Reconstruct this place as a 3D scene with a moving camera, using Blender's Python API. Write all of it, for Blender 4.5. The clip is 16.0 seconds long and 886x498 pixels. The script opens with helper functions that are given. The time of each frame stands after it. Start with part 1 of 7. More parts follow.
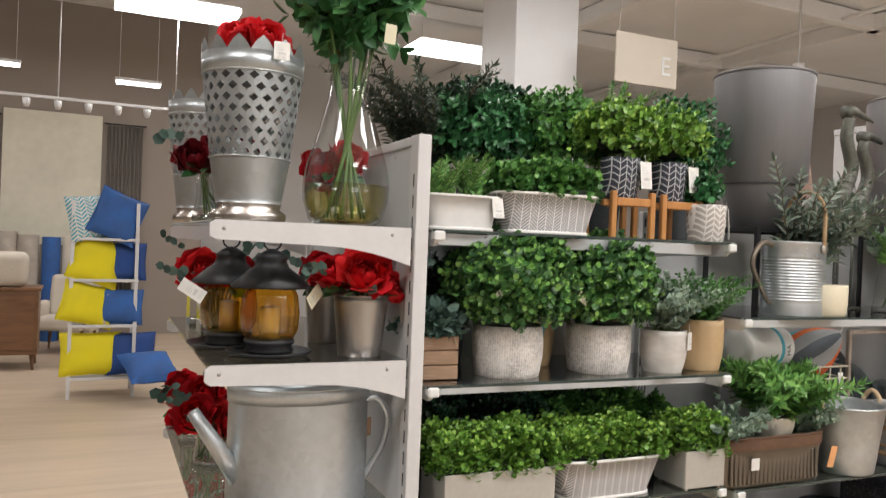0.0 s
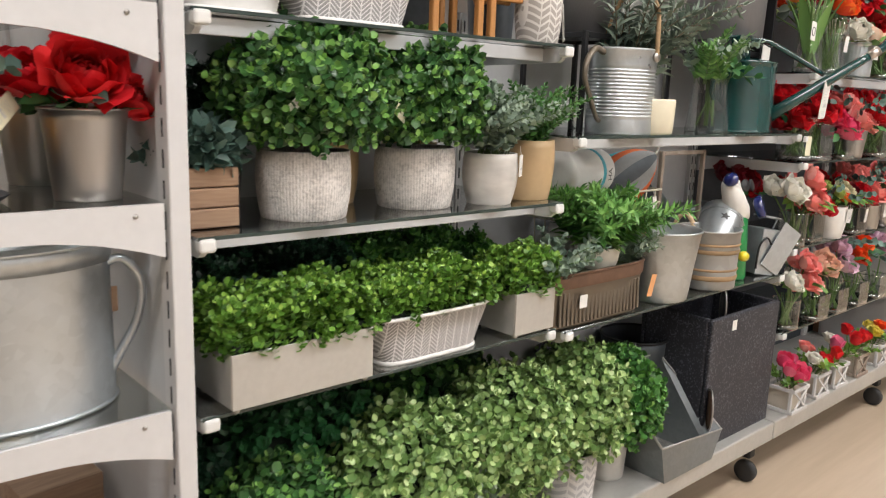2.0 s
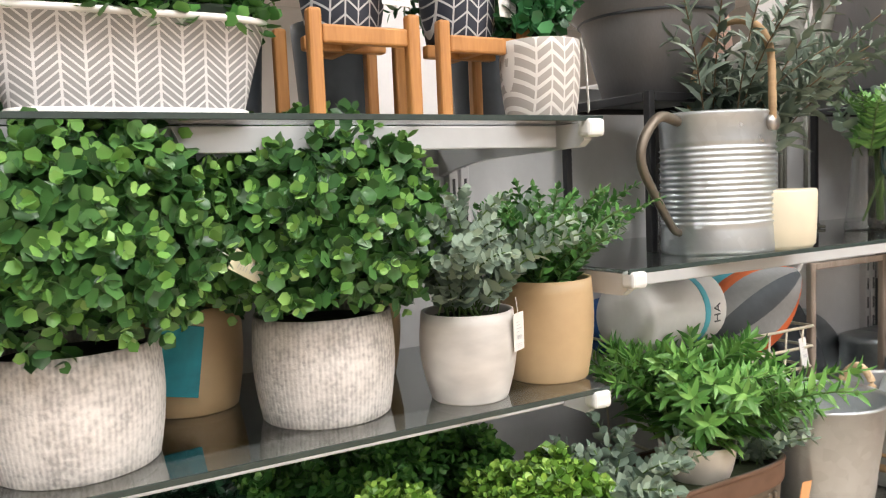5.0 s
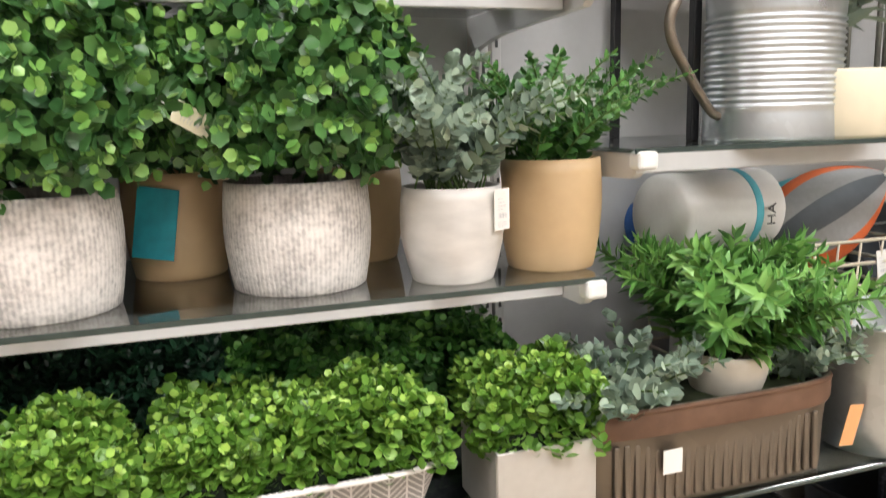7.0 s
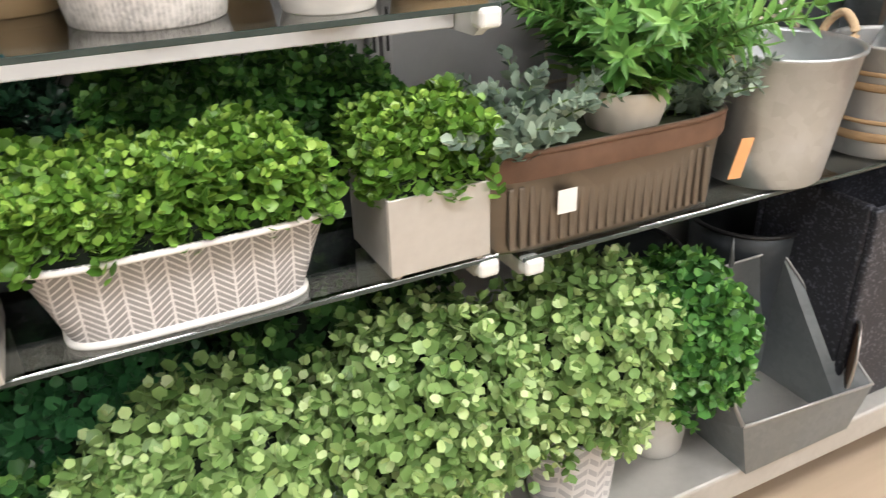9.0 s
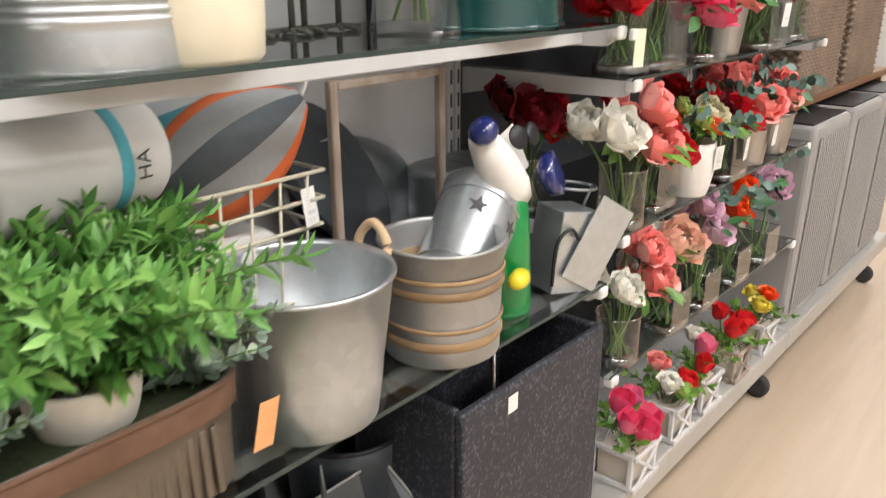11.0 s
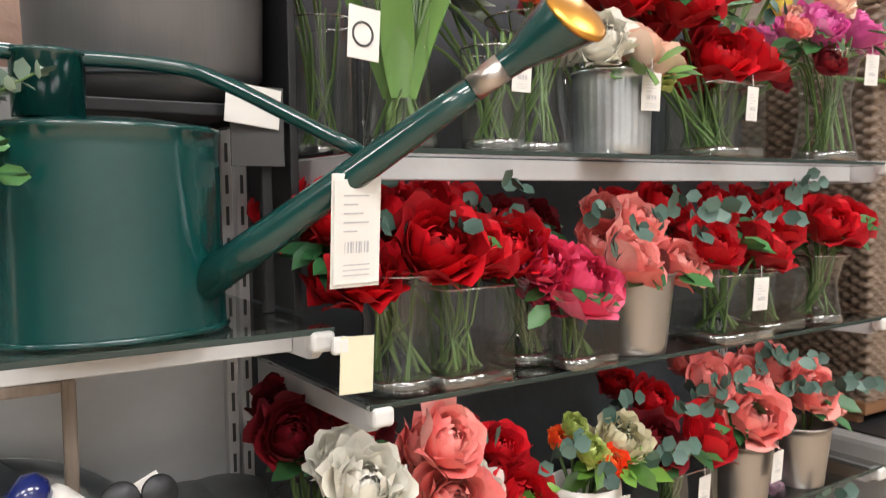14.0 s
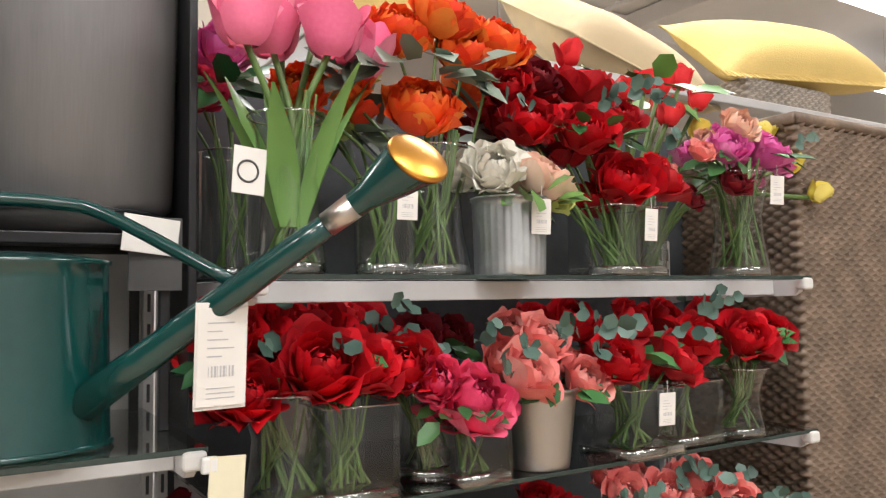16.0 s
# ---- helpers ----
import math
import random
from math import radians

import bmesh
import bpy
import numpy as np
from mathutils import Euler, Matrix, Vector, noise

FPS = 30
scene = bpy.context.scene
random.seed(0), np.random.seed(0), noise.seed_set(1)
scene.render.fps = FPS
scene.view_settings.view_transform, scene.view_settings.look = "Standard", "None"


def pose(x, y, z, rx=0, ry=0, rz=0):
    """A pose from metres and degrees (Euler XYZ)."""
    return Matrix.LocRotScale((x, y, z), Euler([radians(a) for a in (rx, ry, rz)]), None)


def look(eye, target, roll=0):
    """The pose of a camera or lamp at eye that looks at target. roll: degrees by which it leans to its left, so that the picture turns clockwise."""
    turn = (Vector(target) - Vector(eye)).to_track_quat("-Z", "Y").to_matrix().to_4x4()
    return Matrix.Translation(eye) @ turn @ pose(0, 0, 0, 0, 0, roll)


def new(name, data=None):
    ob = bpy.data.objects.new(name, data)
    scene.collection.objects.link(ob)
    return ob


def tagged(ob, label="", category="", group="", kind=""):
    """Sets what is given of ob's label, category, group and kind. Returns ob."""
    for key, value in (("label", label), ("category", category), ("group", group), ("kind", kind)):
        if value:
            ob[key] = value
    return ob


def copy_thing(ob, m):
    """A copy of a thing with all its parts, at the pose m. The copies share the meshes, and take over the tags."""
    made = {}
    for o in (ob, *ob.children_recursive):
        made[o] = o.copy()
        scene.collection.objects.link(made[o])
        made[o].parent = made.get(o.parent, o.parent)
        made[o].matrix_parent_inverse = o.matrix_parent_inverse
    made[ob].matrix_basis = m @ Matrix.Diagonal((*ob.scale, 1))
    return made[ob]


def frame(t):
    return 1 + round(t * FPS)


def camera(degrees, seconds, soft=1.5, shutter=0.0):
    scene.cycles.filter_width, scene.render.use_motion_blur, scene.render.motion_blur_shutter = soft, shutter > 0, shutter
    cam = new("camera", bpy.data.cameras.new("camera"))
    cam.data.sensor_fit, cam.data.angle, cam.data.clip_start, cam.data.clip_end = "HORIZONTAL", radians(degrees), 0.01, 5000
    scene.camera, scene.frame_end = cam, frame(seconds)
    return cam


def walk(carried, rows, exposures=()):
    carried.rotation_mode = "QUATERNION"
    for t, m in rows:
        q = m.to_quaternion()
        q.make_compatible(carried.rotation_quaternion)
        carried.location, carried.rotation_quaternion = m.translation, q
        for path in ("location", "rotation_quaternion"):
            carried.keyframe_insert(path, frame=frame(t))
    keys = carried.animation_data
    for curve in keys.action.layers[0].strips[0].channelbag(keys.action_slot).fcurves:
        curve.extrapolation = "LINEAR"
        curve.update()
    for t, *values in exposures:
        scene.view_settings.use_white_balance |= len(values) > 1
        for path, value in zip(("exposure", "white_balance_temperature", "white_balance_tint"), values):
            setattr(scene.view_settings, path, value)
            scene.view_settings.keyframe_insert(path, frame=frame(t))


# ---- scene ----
cam = camera(59.4, 16.0, soft=1.15, shutter=0.3)
PATH = [
    (0, (0.007, -0.07, 1.47), (0.849, 1.744, 1.456), 2.2),
    (0.5, (0.017, -0.002, 1.424), (0.819, 1.825, 1.297), 1.7),
    (1, (0.018, 0.179, 1.38), (0.932, 1.941, 1.133), 0.2),
    (1.5, (0.068, 0.306, 1.386), (1.277, 1.854, 1.009), 1.1),
    (2, (0.19, 0.387, 1.381), (1.523, 1.825, 0.991), 2.0),
    (2.5, (0.379, 0.515, 1.417), (1.684, 2.0, 1.114), 2.7),
    (3, (0.478, 0.596, 1.415), (1.768, 2.095, 1.118), 2.5),
    (3.5, (0.578, 0.673, 1.428), (1.878, 2.159, 1.104), 1.2),
    (4, (0.688, 0.778, 1.447), (1.955, 2.305, 1.196), -0.4),
    (4.2, (0.74, 0.789, 1.444), (1.978, 2.344, 1.217), -1.2),
    (6.3, (1.139, 0.738, 1.374), (1.819, 2.612, 1.217), -1.5),
    (6.5, (1.125, 0.746, 1.366), (1.829, 2.607, 1.17), -1.2),
    (7, (1.155, 0.739, 1.338), (1.831, 2.591, 1.001), -1.5),
    (7.5, (1.165, 0.754, 1.309), (1.826, 2.549, 0.725), -1.7),
    (8, (1.177, 0.772, 1.281), (1.809, 2.504, 0.506), -1.9),
    (8.2, (1.173, 0.778, 1.265), (1.811, 2.483, 0.437), -1.5),
    (10.5, (1.447, 0.853, 1.366), (2.788, 2.086, 0.54), -0.5),
    (11, (1.612, 0.881, 1.383), (3.06, 2.083, 0.705), -0.3),
    (11.5, (1.787, 0.84, 1.373), (3.121, 2.24, 0.865), -0.8),
    (12, (1.95, 0.775, 1.382), (3.031, 2.419, 1.02), -0.2),
    (12.5, (2.044, 0.765, 1.396), (3.093, 2.443, 1.105), -1.7),
    (13, (2.223, 0.791, 1.386), (3.378, 2.404, 1.128), -1.9),
    (13.5, (2.397, 0.785, 1.403), (3.645, 2.334, 1.195), -0.7),
    (14, (2.512, 0.734, 1.438), (3.637, 2.383, 1.309), -0.7),
    (14.5, (2.581, 0.649, 1.45), (3.58, 2.381, 1.436), 1.2),
    (15, (2.595, 0.611, 1.476), (3.573, 2.353, 1.569), 0.2),
    (15.5, (2.612, 0.591, 1.476), (3.634, 2.303, 1.624), -0.9),
    (16, (2.634, 0.585, 1.469), (3.717, 2.262, 1.591), -0.8),
]
walk(cam, [(t, look(eye, target, roll)) for t, eye, target, roll in PATH],
     [(0.0, -0.68), (2.0, -0.50), (4.0, -0.17), (8.0, -0.12), (11.0, -0.22), (12.0, -0.3), (13.0, -0.32), (16.0, -0.55)])

# ---- world and large lights ----
world = bpy.data.worlds.new("world")
scene.world = world
world.use_nodes = True
world.node_tree.nodes["Background"].inputs[0].default_value = (0.8, 0.85, 0.9, 1)
world.node_tree.nodes["Background"].inputs[1].default_value = 0.035

CEIL = 4.6
# assumed lamps, mostly out of view; several added only to fill shelves and far walls
LAMPS = [(-1.6, 0.2), (0.9, -0.35), (3.0, -0.35), (5.4, -0.3), (0.2, 4.2), (2.9, 3.4), (5.2, 2.6), (-2.4, 8.6), (0.9, 9.2), (4.4, 9.2), (-4.6, 4.4), (1.2, -2.5), (3.6, -2.5), (9.5, 2.0), (9.6, 3.9), (12.6, 5.4)]
for lx, ly in LAMPS:
    ld = bpy.data.lights.new("added_ceiling_lamp", "AREA")
    ld.shape, ld.size, ld.size_y, ld.energy, ld.color = "RECTANGLE", 1.2, 0.55, 62, (0.97, 0.96, 0.965)
    lo = new("added_ceiling_lamp", ld)
    lo.matrix_world = pose(lx, ly, CEIL - 0.70)

# ---- materials ----
def nodes_of(name):
    m = bpy.data.materials.new(name)
    m.use_nodes = True
    nt = m.node_tree
    return m, nt, nt.nodes["Principled BSDF"]


def add(nt, kind, **kw):
    n = nt.nodes.new(kind)
    for k, v in kw.items():
        n.inputs[k].default_value = v
    return n


def ramp(nt, fac, stops):
    r = nt.nodes.new("ShaderNodeValToRGB")
    while len(r.color_ramp.elements) < len(stops):
        r.color_ramp.elements.new(0.5)
    for e, (p, c) in zip(r.color_ramp.elements, stops):
        e.position, e.color = p, (*c, 1)
    nt.links.new(fac, r.inputs[0])
    return r.outputs[0]


def shade(c, k):
    return tuple(min(1.0, max(0.0, v * k)) for v in c)


def math2(nt, op, a, b=None):
    n = nt.nodes.new("ShaderNodeMath")
    n.operation = op
    for i, v in enumerate((a, b)):
        if v is None:
            continue
        if isinstance(v, (int, float)):
            n.inputs[i].default_value = v
        else:
            nt.links.new(v, n.inputs[i])
    return n.outputs[0]


def bump(nt, bs, height, strength, distance=0.002):
    b = nt.nodes.new("ShaderNodeBump")
    b.inputs["Strength"].default_value, b.inputs["Distance"].default_value = strength, distance
    nt.links.new(height, b.inputs["Height"])
    nt.links.new(b.outputs[0], bs.inputs["Normal"])


def plain(name, c, rough=0.5, metal=0.0, var=0.12, big=3.0, fine=60.0, relief=0.15, streak=(1, 1, 1), coat=0.0):
    """A surface with wear at two scales and a fine relief."""
    m, nt, bs = nodes_of(name)
    co = nt.nodes.new("ShaderNodeTexCoord")
    mp = nt.nodes.new("ShaderNodeMapping")
    mp.inputs["Scale"].default_value = streak
    nt.links.new(co.outputs["Object"], mp.inputs[0])
    n1, n2 = add(nt, "ShaderNodeTexNoise", Scale=big, Detail=4), add(nt, "ShaderNodeTexNoise", Scale=fine, Detail=3)
    for n in (n1, n2):
        nt.links.new(mp.outputs[0], n.inputs["Vector"])
    mixed = math2(nt, "ADD", math2(nt, "MULTIPLY", n1.outputs[0], 0.65), math2(nt, "MULTIPLY", n2.outputs[0], 0.35))
    nt.links.new(ramp(nt, mixed, [(0.3, shade(c, 1 - var)), (0.7, shade(c, 1 + var))]), bs.inputs["Base Color"])
    nt.links.new(ramp(nt, n1.outputs[0], [(0.3, (rough * 0.8,) * 3), (0.7, (min(1, rough * 1.2),) * 3)]), bs.inputs["Roughness"])
    bs.inputs["Metallic"].default_value, bs.inputs["Coat Weight"].default_value = metal, coat
    bump(nt, bs, n2.outputs[0], relief)
    return m


def leafy(name, dark, light, rough=0.45, young=None):
    """Leaves or petals: each island takes its own tone."""
    m, nt, bs = nodes_of(name)
    g = nt.nodes.new("ShaderNodeNewGeometry")
    co = nt.nodes.new("ShaderNodeTexCoord")
    n1 = add(nt, "ShaderNodeTexNoise", Scale=9.0, Detail=2)
    nt.links.new(co.outputs["Object"], n1.inputs["Vector"])
    f = math2(nt, "ADD", math2(nt, "MULTIPLY", g.outputs["Random Per Island"], 0.7), math2(nt, "MULTIPLY", n1.outputs[0], 0.3))
    nt.links.new(ramp(nt, f, [(0.1, dark), (0.6, light), (0.95, young or light)]), bs.inputs["Base Color"])
    bs.inputs["Roughness"].default_value = rough
    bs.inputs["Subsurface Weight"].default_value = 0.0
    return m


def metal_sheet(name, c, rough=0.38, spangle=90.0, rust=0.0):
    m, nt, bs = nodes_of(name)
    co = nt.nodes.new("ShaderNodeTexCoord")
    v, n1 = add(nt, "ShaderNodeTexVoronoi", Scale=spangle), add(nt, "ShaderNodeTexNoise", Scale=7.0, Detail=5)
    for n in (v, n1):
        nt.links.new(co.outputs["Object"], n.inputs["Vector"])
    sp = nt.nodes.new("ShaderNodeSeparateColor")
    nt.links.new(v.outputs["Color"], sp.inputs[0])
    f = math2(nt, "ADD", math2(nt, "MULTIPLY", sp.outputs[0], 0.16), math2(nt, "MULTIPLY", n1.outputs[0], 0.84))
    nt.links.new(ramp(nt, f, [(0.25, shade(c, 0.82)), (0.75, shade(c, 1.12))]), bs.inputs["Base Color"])
    nt.links.new(ramp(nt, n1.outputs[0], [(0.3, (rough * 0.75,) * 3), (0.7, (rough * 1.3,) * 3)]), bs.inputs["Roughness"])
    bs.inputs["Metallic"].default_value = 0.85
    bump(nt, bs, n1.outputs[0], 0.12)
    return m


def thin_glass(name, tint=(0.97, 0.985, 0.975), gloss=0.1):
    """Thin clear glass: it lets the picture through and shines at the rim."""
    m, nt, bs = nodes_of(name)
    out = nt.nodes["Material Output"]
    t, g, mix, fr = (nt.nodes.new(k) for k in ("ShaderNodeBsdfTransparent", "ShaderNodeBsdfGlossy", "ShaderNodeMixShader", "ShaderNodeLayerWeight"))
    t.inputs[0].default_value, g.inputs["Roughness"].default_value, fr.inputs[0].default_value = (*tint, 1), 0.03, 0.5
    nt.links.new(math2(nt, "ADD", math2(nt, "MULTIPLY", math2(nt, "POWER", fr.outputs["Facing"], 2.6), 0.8), 0.04 + gloss * 0.3), mix.inputs[0])
    nt.links.new(t.outputs[0], mix.inputs[1])
    nt.links.new(g.outputs[0], mix.inputs[2])
    nt.links.new(mix.outputs[0], out.inputs[0])
    return m


def chevron(name, ground, line, pitch=0.023, stripes=115.0, width=0.30):
    """Herringbone of raised lines, in columns up the side."""
    m, nt, bs = nodes_of(name)
    co, sp = nt.nodes.new("ShaderNodeTexCoord"), nt.nodes.new("ShaderNodeSeparateXYZ")
    nt.links.new(co.outputs["Object"], sp.inputs[0])
    u = math2(nt, "FRACT", math2(nt, "ADD", math2(nt, "DIVIDE", sp.outputs[0], pitch * 2), 50.0))
    fold = math2(nt, "ABSOLUTE", math2(nt, "SUBTRACT", u, 0.5))
    s = math2(nt, "FRACT", math2(nt, "MULTIPLY", math2(nt, "ADD", sp.outputs[2], math2(nt, "MULTIPLY", fold, pitch * 1.7)), stripes))
    diag = math2(nt, "LESS_THAN", s, width)
    seam = math2(nt, "LESS_THAN", math2(nt, "ABSOLUTE", math2(nt, "SUBTRACT", math2(nt, "FRACT", math2(nt, "MULTIPLY", u, 2.0)), 0.5)), 0.44)
    f = math2(nt, "SUBTRACT", 1.0, math2(nt, "MULTIPLY", math2(nt, "SUBTRACT", 1.0, diag), seam))
    n1 = add(nt, "ShaderNodeTexNoise", Scale=30.0, Detail=3)
    nt.links.new(co.outputs["Object"], n1.inputs["Vector"])
    f2 = math2(nt, "ADD", math2(nt, "MULTIPLY", f, 0.8), math2(nt, "MULTIPLY", n1.outputs[0], 0.2))
    nt.links.new(ramp(nt, f2, [(0.12, ground), (0.85, line)]), bs.inputs["Base Color"])
    bs.inputs["Roughness"].default_value = 0.6
    bump(nt, bs, f, 0.5)
    return m


def woven(name, c, su=260.0, sv=150.0, deep=0.8):
    """Ceramic with a cast cloth relief, pale paint rubbed off the ridges."""
    m, nt, bs = nodes_of(name)
    co, sp = nt.nodes.new("ShaderNodeTexCoord"), nt.nodes.new("ShaderNodeSeparateXYZ")
    nt.links.new(co.outputs["Object"], sp.inputs[0])
    ang = math2(nt, "ARCTAN2", sp.outputs[1], sp.outputs[0])
    w = math2(nt, "ADD", math2(nt, "SINE", math2(nt, "MULTIPLY", ang, float(round(su * 0.42)))), math2(nt, "MULTIPLY", math2(nt, "SINE", math2(nt, "MULTIPLY", sp.outputs[2], sv * 9.0)), 0.12))
    n1 = add(nt, "ShaderNodeTexNoise", Scale=22.0, Detail=6)
    nt.links.new(co.outputs["Object"], n1.inputs["Vector"])
    n2 = add(nt, "ShaderNodeTexNoise", Scale=150.0, Detail=3)
    nt.links.new(co.outputs["Object"], n2.inputs["Vector"])
    n3 = math2(nt, "ADD", math2(nt, "MULTIPLY", n1.outputs[0], 0.5), math2(nt, "MULTIPLY", n2.outputs[0], 0.5))
    f = math2(nt, "ADD", math2(nt, "MULTIPLY", w, 0.045), n3)
    nt.links.new(ramp(nt, f, [(0.36, shade(c, 0.64)), (0.50, c), (0.62, shade(c, 1.2))]), bs.inputs["Base Color"])
    bs.inputs["Roughness"].default_value = 0.8
    bump(nt, bs, f, deep, 0.003)
    return m


def wooden(name, dark, light, along=0, scale=9.0, rough=0.5):
    m, nt, bs = nodes_of(name)
    co, mp = nt.nodes.new("ShaderNodeTexCoord"), nt.nodes.new("ShaderNodeMapping")
    sc = [10.0, 10.0, 10.0]
    sc[along] = 1.0
    mp.inputs["Scale"].default_value = sc
    nt.links.new(co.outputs["Object"], mp.inputs[0])
    n1, n2 = add(nt, "ShaderNodeTexNoise", Scale=scale * 0.4, Detail=6, Distortion=1.2), add(nt, "ShaderNodeTexNoise", Scale=scale * 3, Detail=3)
    for n in (n1, n2):
        nt.links.new(mp.outputs[0], n.inputs["Vector"])
    f = math2(nt, "ADD", math2(nt, "MULTIPLY", n1.outputs[0], 0.7), math2(nt, "MULTIPLY", n2.outputs[0], 0.3))
    nt.links.new(ramp(nt, f, [(0.3, dark), (0.7, light)]), bs.inputs["Base Color"])
    bs.inputs["Roughness"].default_value = rough
    bump(nt, bs, f, 0.2)
    return m


def glow(name, c, strength):
    m, nt, bs = nodes_of(name)
    bs.inputs["Emission Color"].default_value, bs.inputs["Emission Strength"].default_value = (*c, 1), strength
    return m


def speckled(name, c, spot, scale=160.0, cut=0.62):
    m, nt, bs = nodes_of(name)
    co = nt.nodes.new("ShaderNodeTexCoord")
    n1, n2 = add(nt, "ShaderNodeTexNoise", Scale=scale, Detail=2), add(nt, "ShaderNodeTexNoise", Scale=8.0, Detail=4)
    for n in (n1, n2):
        nt.links.new(co.outputs["Object"], n.inputs["Vector"])
    nt.links.new(ramp(nt, math2(nt, "ADD", n1.outputs[0], math2(nt, "MULTIPLY", math2(nt, "SUBTRACT", n2.outputs[0], 0.5), 0.2)), [(cut - 0.06, c), (cut + 0.04, spot)]), bs.inputs["Base Color"])
    bs.inputs["Roughness"].default_value = 0.55
    bump(nt, bs, n1.outputs[0], 0.3)
    return m


